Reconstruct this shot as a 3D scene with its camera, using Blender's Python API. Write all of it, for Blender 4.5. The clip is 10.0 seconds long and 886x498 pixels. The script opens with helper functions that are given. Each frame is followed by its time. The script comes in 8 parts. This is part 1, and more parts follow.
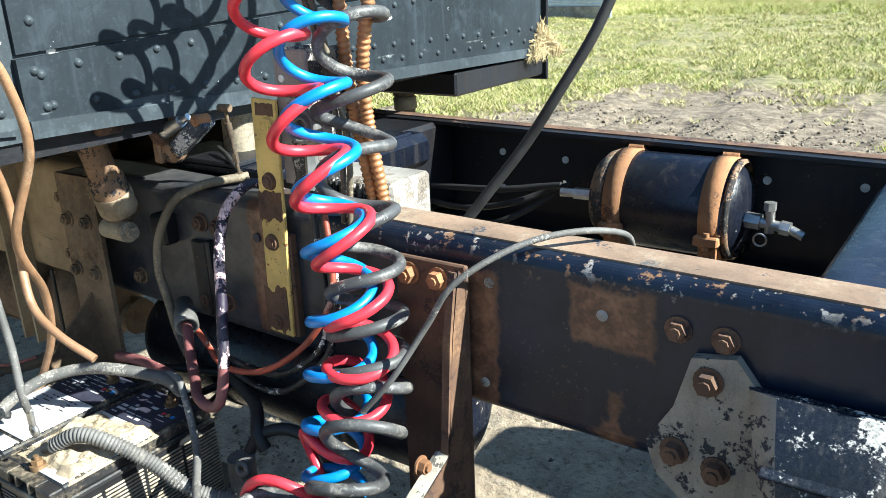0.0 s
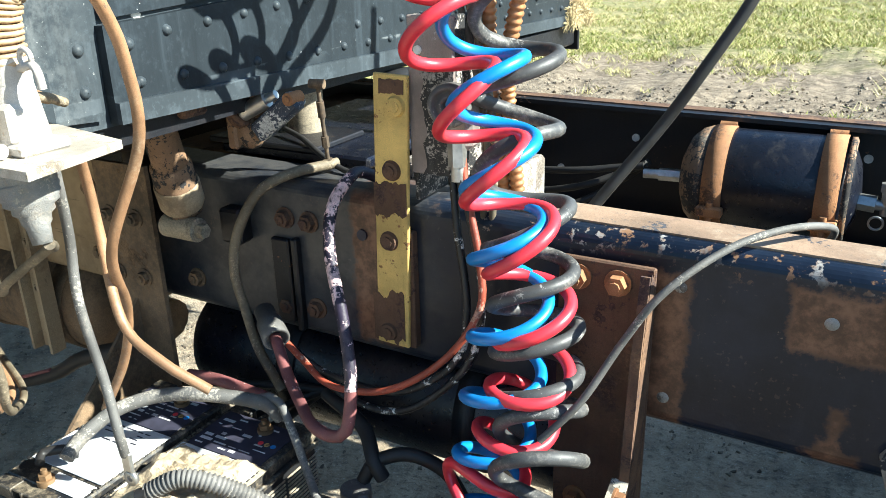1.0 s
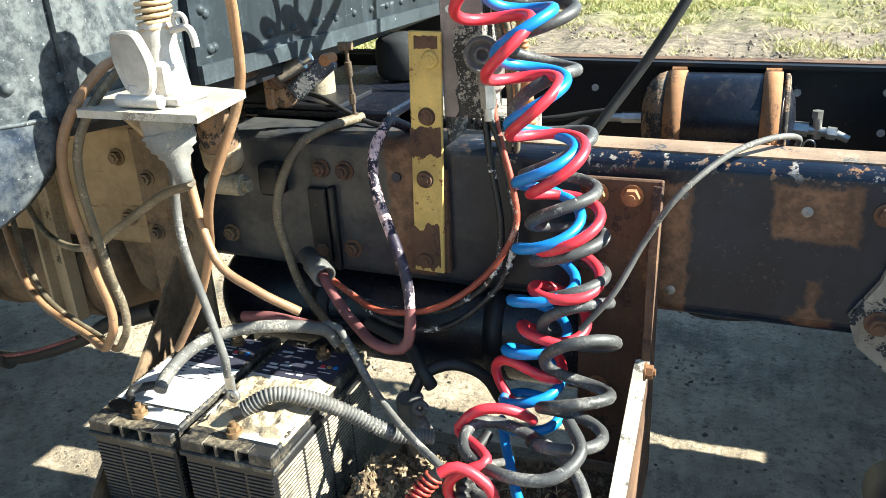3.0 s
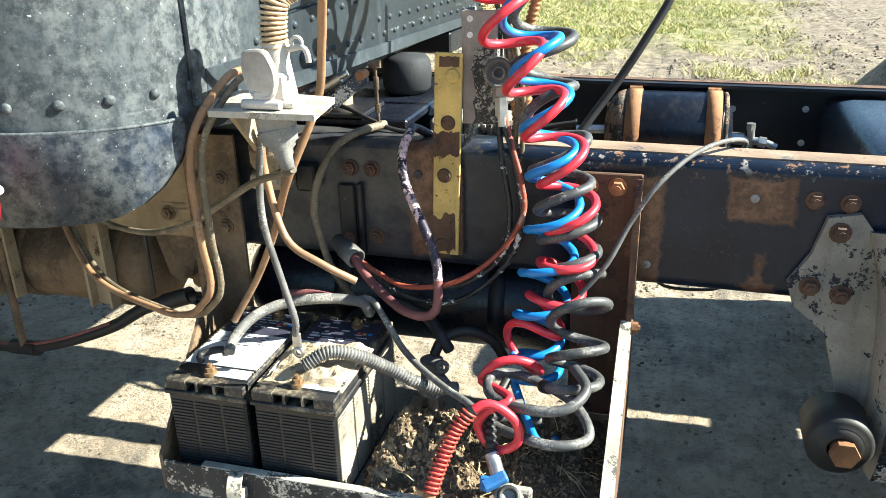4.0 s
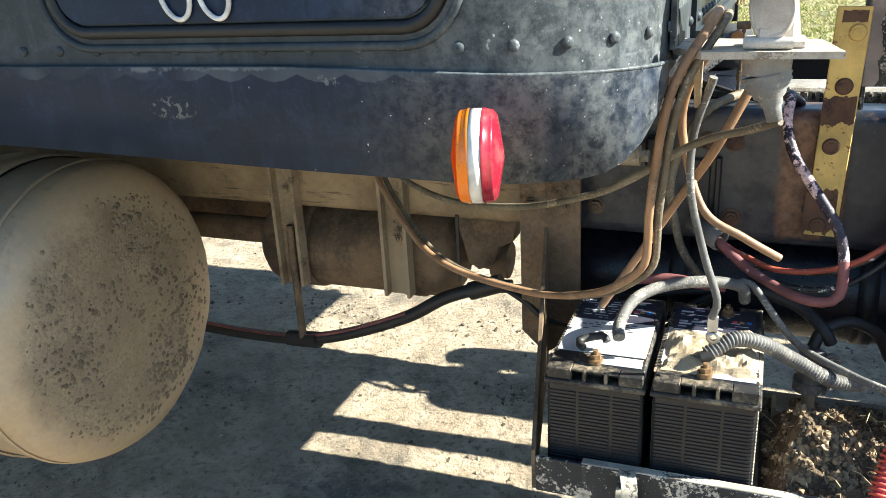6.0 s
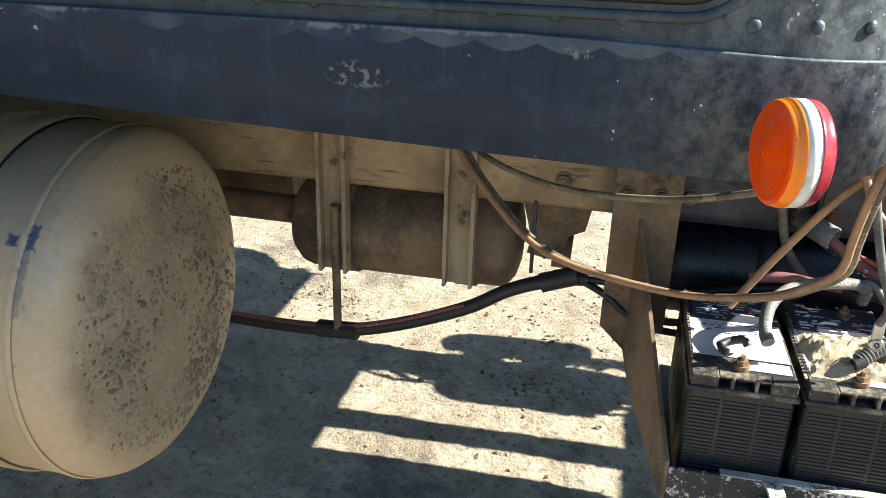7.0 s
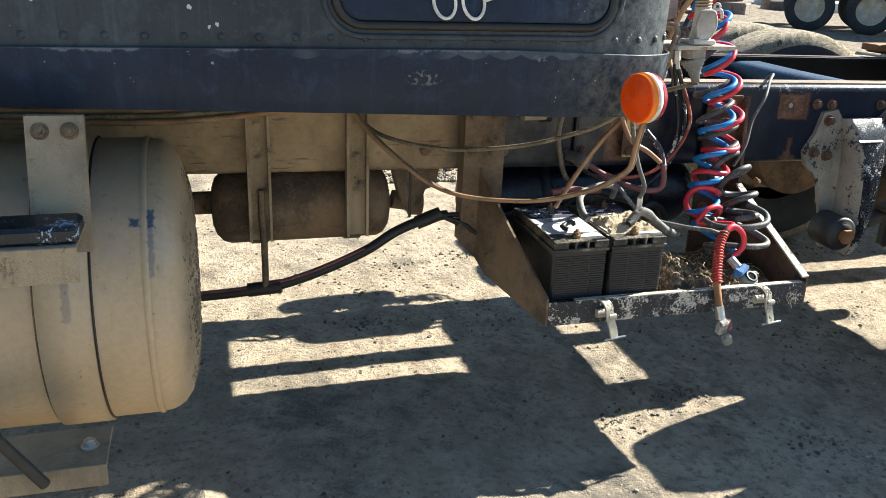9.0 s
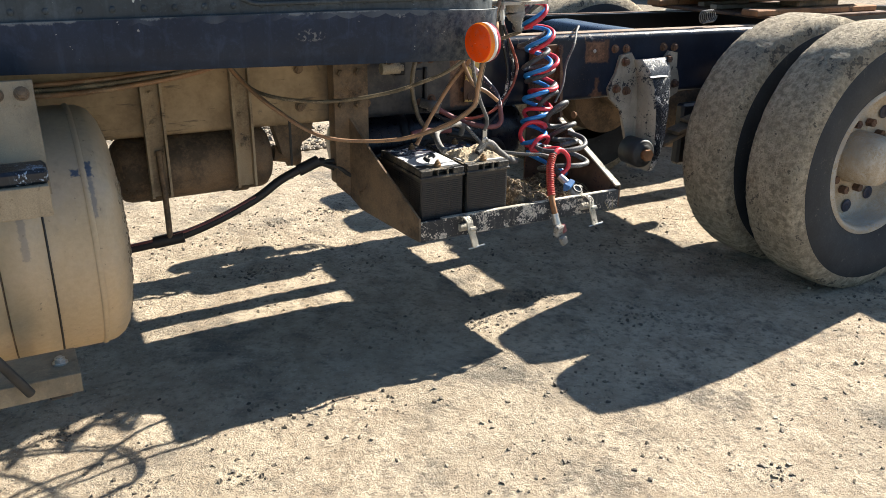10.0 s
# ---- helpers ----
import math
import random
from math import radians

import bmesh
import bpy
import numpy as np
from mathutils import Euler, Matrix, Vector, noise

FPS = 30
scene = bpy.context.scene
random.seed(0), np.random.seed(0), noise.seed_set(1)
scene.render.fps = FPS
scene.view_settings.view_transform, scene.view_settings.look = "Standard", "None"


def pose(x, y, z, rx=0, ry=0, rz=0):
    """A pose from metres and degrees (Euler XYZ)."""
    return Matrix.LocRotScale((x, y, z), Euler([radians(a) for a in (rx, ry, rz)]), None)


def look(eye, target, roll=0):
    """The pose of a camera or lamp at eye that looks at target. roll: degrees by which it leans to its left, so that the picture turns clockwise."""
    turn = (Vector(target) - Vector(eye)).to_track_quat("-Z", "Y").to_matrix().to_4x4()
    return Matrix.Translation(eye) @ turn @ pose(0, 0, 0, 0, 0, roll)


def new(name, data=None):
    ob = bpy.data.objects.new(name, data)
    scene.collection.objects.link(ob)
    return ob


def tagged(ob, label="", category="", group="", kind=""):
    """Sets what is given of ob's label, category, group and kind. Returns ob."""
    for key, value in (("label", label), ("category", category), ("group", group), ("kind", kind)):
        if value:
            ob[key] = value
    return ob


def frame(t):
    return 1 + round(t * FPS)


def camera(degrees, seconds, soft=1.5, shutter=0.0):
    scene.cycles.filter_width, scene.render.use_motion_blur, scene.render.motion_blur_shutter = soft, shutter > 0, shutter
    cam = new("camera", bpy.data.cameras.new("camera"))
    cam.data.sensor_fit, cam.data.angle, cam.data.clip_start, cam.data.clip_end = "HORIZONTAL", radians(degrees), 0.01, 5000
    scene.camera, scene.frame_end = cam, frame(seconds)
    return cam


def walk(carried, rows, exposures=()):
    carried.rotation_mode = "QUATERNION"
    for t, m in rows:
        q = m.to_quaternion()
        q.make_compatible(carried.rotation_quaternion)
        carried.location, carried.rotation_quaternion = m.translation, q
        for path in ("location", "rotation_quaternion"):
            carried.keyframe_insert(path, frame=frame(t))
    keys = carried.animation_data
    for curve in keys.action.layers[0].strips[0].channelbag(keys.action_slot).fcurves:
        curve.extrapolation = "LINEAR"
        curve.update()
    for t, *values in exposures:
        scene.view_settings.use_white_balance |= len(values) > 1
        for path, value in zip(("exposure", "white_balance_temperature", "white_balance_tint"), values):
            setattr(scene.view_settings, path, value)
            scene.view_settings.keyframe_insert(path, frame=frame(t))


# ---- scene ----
cam = camera(57.1, 10.0, 0.6)
PATH = [
    (0, (0.413, 0.413, 1.406), (-0.687, 1.953, 0.759), -2.5),
    (0.5, (0.167, 0.371, 1.403), (-0.799, 1.971, 0.691), -1.6),
    (1, (0.019, 0.379, 1.4), (-0.888, 2.008, 0.676), -1.5),
    (1.5, (-0.055, 0.361, 1.425), (-0.868, 2.008, 0.633), -2.9),
    (2, (-0.17, 0.313, 1.425), (-0.84, 2.007, 0.599), -3.5),
    (2.5, (-0.186, 0.259, 1.412), (-0.776, 1.991, 0.605), -3.1),
    (3, (-0.082, 0.112, 1.405), (-0.773, 1.819, 0.626), -3.2),
    (3.2, (-0.051, 0.057, 1.417), (-0.737, 1.765, 0.633), -2.5),
    (4.3, (-0.203, -0.245, 1.454), (-0.689, 1.559, 0.74), -1.4),
    (4.5, (-0.215, -0.213, 1.433), (-0.739, 1.586, 0.733), -1.2),
    (5, (-0.287, -0.276, 1.419), (-0.924, 1.477, 0.698), -2.2),
    (5.5, (-0.444, -0.281, 1.376), (-1.158, 1.439, 0.645), -3.4),
    (6, (-0.726, -0.277, 1.353), (-1.426, 1.463, 0.659), -3.2),
    (6.2, (-0.828, -0.338, 1.351), (-1.504, 1.407, 0.645), -2.9),
    (7.3, (-1.294, -0.24, 1.337), (-1.538, 1.59, 0.568), 2.2),
    (7.5, (-1.364, -0.314, 1.345), (-1.508, 1.531, 0.587), 1.5),
    (8, (-1.551, -0.456, 1.354), (-1.42, 1.419, 0.669), 0.7),
    (8.5, (-1.766, -0.682, 1.364), (-1.396, 1.156, 0.667), 1.5),
    (9, (-1.908, -0.975, 1.413), (-1.369, 0.822, 0.72), 2.4),
    (9.5, (-1.997, -1.184, 1.402), (-1.292, 0.549, 0.696), 2.2),
    (10, (-2.188, -1.371, 1.408), (-1.296, 0.267, 0.684), 0.6),
]
# seconds, stops, kelvin, tint
EXPOSURES = [(0.0, 1.22, 6050, 0), (1.5, 1.41, 6380, -1), (3.0, 1.51, 6480, -1), (6.0, 1.52, 6560, 2), (8.0, 1.48, 6550, 3), (9.0, 1.22, 6580, 4), (10.0, 1.07, 6780, 8)]
walk(cam, [(t, look(eye, target, roll)) for t, eye, target, roll in PATH], EXPOSURES)

# ---- light: low sun from behind the chassis, clear sky ----
SUN = Vector((1.36, 0.29, 1.0))
elev = math.atan2(SUN.z, math.hypot(SUN.x, SUN.y))
world = bpy.data.worlds.new("sky")
scene.world = world
world.use_nodes = True
wn = world.node_tree
sky = wn.nodes.new("ShaderNodeTexSky")
sky.sky_type = "NISHITA"
sky.sun_disc = False
sky.ozone_density = 4.0
sky.dust_density = 0.6
sky.sun_elevation = elev
sky.sun_rotation = math.atan2(SUN.x, SUN.y)
tint = wn.nodes.new("ShaderNodeMix")
tint.data_type, tint.blend_type = "RGBA", "MULTIPLY"
tint.inputs[0].default_value = 1.0
tint.inputs[7].default_value = (0.885, 0.985, 1.025, 1.0)
wn.links.new(sky.outputs[0], tint.inputs[6])
wn.links.new(tint.outputs[2], wn.nodes["Background"].inputs[0])
wn.nodes["Background"].inputs[1].default_value = 0.083
sun_data = bpy.data.lights.new("sun", "SUN")
sun_data.energy = 7.0
sun_data.angle = radians(0.53)
sun_data.color = (1.0, 0.955, 0.88)
sun_ob = new("sun", sun_data)
sun_ob.matrix_world = look(SUN * 20, (0, 0, 0))

# ---- node helpers ----
def nodes_for(name):
    m = bpy.data.materials.new(name)
    m.use_nodes = True
    nt = m.node_tree
    return m, nt, nt.nodes["Principled BSDF"]


def val(nt, sock, v):
    if isinstance(v, (int, float)):
        sock.default_value = v
    elif isinstance(v, tuple):
        sock.default_value = (*v, 1.0) if len(v) == 3 and len(sock.default_value) == 4 else v
    else:
        nt.links.new(v, sock)


def coords(nt):
    return nt.nodes.new("ShaderNodeTexCoord").outputs["Object"]


def noise_tex(nt, scale, detail=6.0, rough=0.55, vec=None, distort=0.0):
    n = nt.nodes.new("ShaderNodeTexNoise")
    n.inputs["Scale"].default_value = scale
    n.inputs["Detail"].default_value = detail
    n.inputs["Roughness"].default_value = rough
    n.inputs["Distortion"].default_value = distort
    nt.links.new(vec if vec is not None else coords(nt), n.inputs["Vector"])
    return n.outputs["Fac"]


def ramp(nt, fac, a, b, lo=0.0, hi=1.0):
    n = nt.nodes.new("ShaderNodeMapRange")
    n.interpolation_type = "SMOOTHSTEP"
    for k, v in ((1, a), (2, b), (3, lo), (4, hi)):
        n.inputs[k].default_value = v
    val(nt, n.inputs[0], fac)
    return n.outputs[0]


def calc(nt, op, a, b=0.0):
    n = nt.nodes.new("ShaderNodeMath")
    n.operation = op
    val(nt, n.inputs[0], a)
    val(nt, n.inputs[1], b)
    return n.outputs[0]


def mix(nt, fac, a, b):
    n = nt.nodes.new("ShaderNodeMix")
    n.data_type = "RGBA"
    val(nt, n.inputs[0], fac)
    val(nt, n.inputs[6], a)
    val(nt, n.inputs[7], b)
    return n.outputs[2]


def axes(nt, vec):
    n = nt.nodes.new("ShaderNodeSeparateXYZ")
    nt.links.new(vec, n.inputs[0])
    return n.outputs


def bump(nt, bsdf, height, strength=0.3, dist=0.004):
    n = nt.nodes.new("ShaderNodeBump")
    n.inputs["Strength"].default_value = strength
    n.inputs["Distance"].default_value = dist
    nt.links.new(height, n.inputs["Height"])
    nt.links.new(n.outputs[0], bsdf.inputs["Normal"])


def shade(c, k):
    return tuple(min(1.0, v * k) for v in c)


def stretched(nt, sx, sy, sz):
    n = nt.nodes.new("ShaderNodeMapping")
    n.inputs["Scale"].default_value = (sx, sy, sz)
    nt.links.new(coords(nt), n.inputs["Vector"])
    return n.outputs[0]


def worn(name, paint, under, chips=0.3, dust=None, dusty=0.0, rough=0.5, metal=0.0, scale=9.0, relief=0.3, speck=None, specks=0.0, streaks=0.25):
    """Old surface: a coat, what shows where it has chipped, dirt runs, and a film of dust."""
    m, nt, b = nodes_for(name)
    big = noise_tex(nt, scale, 9, 0.68, None, 0.4)
    fine = noise_tex(nt, scale * 11, 6, 0.7)
    tiny = noise_tex(nt, scale * 45, 3, 0.7)
    blend = calc(nt, "ADD", calc(nt, "MULTIPLY", big, 0.66), calc(nt, "MULTIPLY", fine, 0.34))
    cut = 0.70 - 0.40 * chips
    mask = calc(nt, "MAXIMUM", ramp(nt, blend, cut - 0.008, cut + 0.012), ramp(nt, calc(nt, "ADD", calc(nt, "MULTIPLY", fine, 0.75), calc(nt, "MULTIPLY", big, 0.25)), cut + 0.05, cut + 0.065))
    tone = noise_tex(nt, scale * 0.45, 6, 0.6)
    coat = mix(nt, ramp(nt, tone, 0.3, 0.7), shade(paint, 0.55), shade(paint, 1.4))
    coat = mix(nt, ramp(nt, tiny, 0.35, 0.7, 0.0, 0.5), coat, shade(paint, 0.5))
    bare = mix(nt, ramp(nt, fine, 0.32, 0.68), shade(under, 0.45), shade(under, 1.45))
    col = mix(nt, mask, coat, bare)
    runs = ramp(nt, noise_tex(nt, scale, 5, 0.65, stretched(nt, 5.0, 5.0, 0.5)), 0.50, 0.72, 0.0, streaks)
    col = mix(nt, runs, col, shade(under, 0.35))
    if specks:
        sp = ramp(nt, noise_tex(nt, scale * 17, 3, 0.6), 0.77 - specks * 0.2, 0.785 - specks * 0.2)
        patchy = ramp(nt, noise_tex(nt, scale * 0.8, 3, 0.5), 0.40, 0.60)
        col = mix(nt, calc(nt, "MULTIPLY", sp, patchy), col, speck)
    r = calc(nt, "ADD", calc(nt, "MULTIPLY", mask, 0.3), calc(nt, "MULTIPLY", fine, 0.35))
    r = calc(nt, "ADD", r, rough - 0.17)
    if dust:
        d = calc(nt, "ADD", calc(nt, "MULTIPLY", noise_tex(nt, scale * 0.6, 9, 0.7), 0.7), calc(nt, "MULTIPLY", fine, 0.3))
        d = ramp(nt, d, 0.68 - 0.50 * dusty, 0.86 - 0.46 * dusty, 0.0, 0.93)
        d2 = mix(nt, ramp(nt, tiny, 0.35, 0.65), shade(dust, 0.72), shade(dust, 1.12))
        col = mix(nt, d, col, d2)
        r = calc(nt, "MAXIMUM", r, calc(nt, "MULTIPLY", d, 0.9))
    nt.links.new(col, b.inputs["Base Color"])
    nt.links.new(r, b.inputs["Roughness"])
    b.inputs["Metallic"].default_value = metal
    hgt = calc(nt, "ADD", calc(nt, "MULTIPLY", mask, -0.8), calc(nt, "ADD", fine, calc(nt, "MULTIPLY", tiny, 0.4)))
    bump(nt, b, hgt, relief, 0.0025)
    return m


def box_mask(nt, p, cx, cz, hx, hz, soft=0.006):
    """1 inside a rectangle of the x-z plane with an uneven edge."""
    dx = calc(nt, "SUBTRACT", calc(nt, "ABSOLUTE", calc(nt, "SUBTRACT", p[0], cx)), hx)
    dz = calc(nt, "SUBTRACT", calc(nt, "ABSOLUTE", calc(nt, "SUBTRACT", p[2], cz)), hz)
    ragged = calc(nt, "ADD", calc(nt, "MULTIPLY", calc(nt, "SUBTRACT", noise_tex(nt, 34, 6, 0.7), 0.5), 0.050), calc(nt, "MULTIPLY", noise_tex(nt, 150, 3, 0.7), soft))
    d = calc(nt, "ADD", calc(nt, "MAXIMUM", dx, dz), ragged)
    return ramp(nt, d, soft * 2.2, -soft)


RUST = (0.140, 0.076, 0.046)
RUST_LIGHT = (0.30, 0.17, 0.09)
DUST = (0.38, 0.285, 0.178)
BLACK = (0.012, 0.013, 0.017)


def rail_material():
    """Black chassis paint: rust where fittings were, road dust towards the front."""
    m, nt, b = nodes_for("chassis_paint")
    vec = coords(nt)
    p = axes(nt, vec)
    big, fine = noise_tex(nt, 7, 8, 0.62), noise_tex(nt, 70, 6, 0.6)
    tone = mix(nt, ramp(nt, big, 0.35, 0.7), (0.004, 0.008, 0.018), (0.011, 0.019, 0.038))
    chip = ramp(nt, calc(nt, "ADD", calc(nt, "MULTIPLY", big, 0.7), calc(nt, "MULTIPLY", fine, 0.3)), 0.655, 0.68)
    rusty = mix(nt, ramp(nt, fine, 0.3, 0.7), shade(RUST, 0.45), shade(RUST, 1.1))
    col = mix(nt, calc(nt, "MULTIPLY", chip, 0.7), tone, rusty)
    edge = ramp(nt, calc(nt, "ADD", p[2], calc(nt, "MULTIPLY", big, 0.11)), 1.052, 1.078)
    edge = calc(nt, "MULTIPLY", edge, ramp(nt, p[0], -0.58, -0.42))
    col = mix(nt, calc(nt, "MULTIPLY", edge, ramp(nt, calc(nt, "ADD", calc(nt, "MULTIPLY", fine, 0.5), calc(nt, "MULTIPLY", noise_tex(nt, 22, 6, 0.7), 0.5)), 0.54, 0.575)), col, mix(nt, ramp(nt, noise_tex(nt, 16, 5, 0.7), 0.42, 0.58), (0.23, 0.13, 0.075), (0.34, 0.33, 0.32)))
    rub = ramp(nt, noise_tex(nt, 30, 5, 0.7), 0.70, 0.74)
    col = mix(nt, rub, col, (0.13, 0.115, 0.10))
    runs = ramp(nt, noise_tex(nt, 6, 6, 0.7, stretched(nt, 5.0, 5.0, 0.6)), 0.50, 0.72, 0.0, 0.30)
    col = mix(nt, runs, col, (0.020, 0.027, 0.042))
    film = ramp(nt, noise_tex(nt, 3.0, 7, 0.6), 0.50, 0.8, 0.0, 0.05)
    col = mix(nt, film, col, shade(RUST, 0.7))
    near = ramp(nt, calc(nt, "ADD", p[0], calc(nt, "MULTIPLY", big, 0.2)), -0.38, -0.52)
    col = mix(nt, calc(nt, "MULTIPLY", near, ramp(nt, noise_tex(nt, 11, 7, 0.68), 0.33, 0.60, 0.18, 0.75)), col, mix(nt, fine, (0.050, 0.052, 0.057), (0.125, 0.117, 0.106)))
    for cx, cz, hx, hz in ((0.012, 0.955, 0.058, 0.042), (-0.640, 0.910, 0.042, 0.125), (-0.195, 0.875, 0.030, 0.115), (0.022, 0.812, 0.004, 0.030), (0.018, 0.783, 0.012, 0.016), (0.015, 0.777, 0.034, 0.004)):
        col = mix(nt, calc(nt, "MULTIPLY", box_mask(nt, p, cx, cz, hx, hz, 0.004), 0.92), col, mix(nt, ramp(nt, noise_tex(nt, 34, 6, 0.7), 0.35, 0.65), (0.085, 0.044, 0.029), (0.235, 0.122, 0.073)))
    dots = ramp(nt, calc(nt, "ADD", calc(nt, "MULTIPLY", noise_tex(nt, 130, 3, 0.6), 0.6), calc(nt, "MULTIPLY", noise_tex(nt, 5, 6, 0.7), 0.4)), 0.60, 0.63)
    col = mix(nt, calc(nt, "MULTIPLY", dots, 0.25), col, mix(nt, big, RUST, (0.11, 0.115, 0.125)))
    front = ramp(nt, calc(nt, "ADD", p[0], calc(nt, "MULTIPLY", big, 0.15)), -1.06, -1.17)
    dusty = mix(nt, ramp(nt, noise_tex(nt, 5, 8, 0.72), 0.32, 0.68), (0.225, 0.158, 0.092), (0.43, 0.315, 0.190))
    dusty = mix(nt, ramp(nt, noise_tex(nt, 9, 6, 0.7, stretched(nt, 0.6, 4.0, 6.0)), 0.60, 0.68, 0.0, 0.7), dusty, (0.07, 0.055, 0.042))
    # The dusty part goes darker along the lower edge, unevenly.
    low_edge = ramp(nt, calc(nt, "ADD", p[2], calc(nt, "MULTIPLY", noise_tex(nt, 18, 6, 0.7), 0.06)), 0.822, 0.800)
    dusty = mix(nt, calc(nt, "MULTIPLY", low_edge, 0.8), dusty, (0.045, 0.038, 0.032))
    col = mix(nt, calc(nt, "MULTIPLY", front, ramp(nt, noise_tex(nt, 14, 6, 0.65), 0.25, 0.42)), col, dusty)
    nt.links.new(col, b.inputs["Base Color"])
    nt.links.new(calc(nt, "ADD", calc(nt, "MULTIPLY", chip, 0.25), calc(nt, "ADD", calc(nt, "MULTIPLY", front, 0.35), 0.30)), b.inputs["Roughness"])
    b.inputs["Specular IOR Level"].default_value = 0.32
    bump(nt, b, calc(nt, "ADD", fine, calc(nt, "MULTIPLY", chip, -0.8)), 0.3, 0.002)
    return m


def dirt_material():
    """Trodden sandy dirt near the truck, muddy soil and stubble ground behind it."""
    m, nt, b = nodes_for("dirt")
    vec = coords(nt)
    p = axes(nt, vec)
    big, mid, fine = noise_tex(nt, 0.9, 5, 0.6), noise_tex(nt, 9, 7, 0.65), noise_tex(nt, 110, 4, 0.7)
    grit = noise_tex(nt, 42, 6, 0.72)
    sand = mix(nt, ramp(nt, mid, 0.3, 0.72), (0.34, 0.262, 0.182), (0.555, 0.452, 0.33))
    sand = mix(nt, ramp(nt, grit, 0.50, 0.64, 0.0, 0.8), sand, (0.17, 0.14, 0.105))
    sand = mix(nt, ramp(nt, grit, 0.45, 0.32, 0.0, 0.45), sand, (0.54, 0.48, 0.38))
    sand = mix(nt, ramp(nt, big, 0.4, 0.75, 0.0, 0.5), sand, (0.36, 0.30, 0.22))
    damp = ramp(nt, noise_tex(nt, 2.6, 9, 0.72), 0.50, 0.66, 0.0, 0.8)
    sand = mix(nt, damp, sand, (0.112, 0.098, 0.080))
    sand = mix(nt, ramp(nt, noise_tex(nt, 210, 2, 0.5), 0.64, 0.70, 0.0, 0.8), sand, (0.60, 0.56, 0.48))
    sand = mix(nt, ramp(nt, fine, 0.60, 0.75, 0.0, 0.75), sand, (0.16, 0.13, 0.10))
    soil = mix(nt, ramp(nt, mid, 0.3, 0.7), (0.12, 0.092, 0.066), (0.34, 0.275, 0.20))
    soil = mix(nt, ramp(nt, grit, 0.50, 0.66, 0.0, 0.7), soil, (0.06, 0.045, 0.032))
    soil = mix(nt, ramp(nt, grit, 0.44, 0.34, 0.0, 0.4), soil, (0.42, 0.35, 0.25))
    green = mix(nt, ramp(nt, mid, 0.35, 0.65), (0.12, 0.135, 0.04), (0.31, 0.265, 0.14))
    lie = calc(nt, "ADD", p[1], calc(nt, "MULTIPLY", calc(nt, "SUBTRACT", big, 0.5), 5.0))
    col = mix(nt, ramp(nt, lie, 4.2, 6.2), sand, soil)
    drift = calc(nt, "SUBTRACT", noise_tex(nt, 0.5, 6, 0.7), 0.5)
    lean = ramp(nt, p[0], -4.3, -2.9, 0.6, -1.6)
    field = ramp(nt, calc(nt, "ADD", calc(nt, "ADD", p[1], lean), calc(nt, "MULTIPLY", drift, 5.0)), 7.4, 9.2)
    side = ramp(nt, calc(nt, "ADD", calc(nt, "SUBTRACT", p[0], calc(nt, "MULTIPLY", p[1], 0.06)), calc(nt, "MULTIPLY", drift, 4.0)), 0.9, 0.0)
    col = mix(nt, calc(nt, "MULTIPLY", field, side), col, green)
    nt.links.new(col, b.inputs["Base Color"])
    b.inputs["Roughness"].default_value = 0.95
    bump(nt, b, calc(nt, "ADD", calc(nt, "MULTIPLY", fine, 0.35), calc(nt, "ADD", mid, calc(nt, "MULTIPLY", grit, 0.9))), 1.0, 0.022)
    return m


def plain(name, col, rough=0.5, metal=0.0, grain=0.25, scale=40.0, relief=0.15, coat=0.0):
    m, nt, b = nodes_for(name)
    n = noise_tex(nt, scale, 5, 0.6)
    big = noise_tex(nt, scale * 0.12, 4, 0.6)
    c = mix(nt, ramp(nt, n, 0.3, 0.7), shade(col, 1 - grain), shade(col, 1 + grain))
    c = mix(nt, ramp(nt, big, 0.45, 0.75, 0.0, 0.3), c, shade(col, 0.6))
    nt.links.new(c, b.inputs["Base Color"])
    nt.links.new(calc(nt, "ADD", calc(nt, "MULTIPLY", n, 0.2), rough - 0.1), b.inputs["Roughness"])
    b.inputs["Metallic"].default_value = metal
    b.inputs["Coat Weight"].default_value = coat
    bump(nt, b, n, relief, 0.001)
    return m


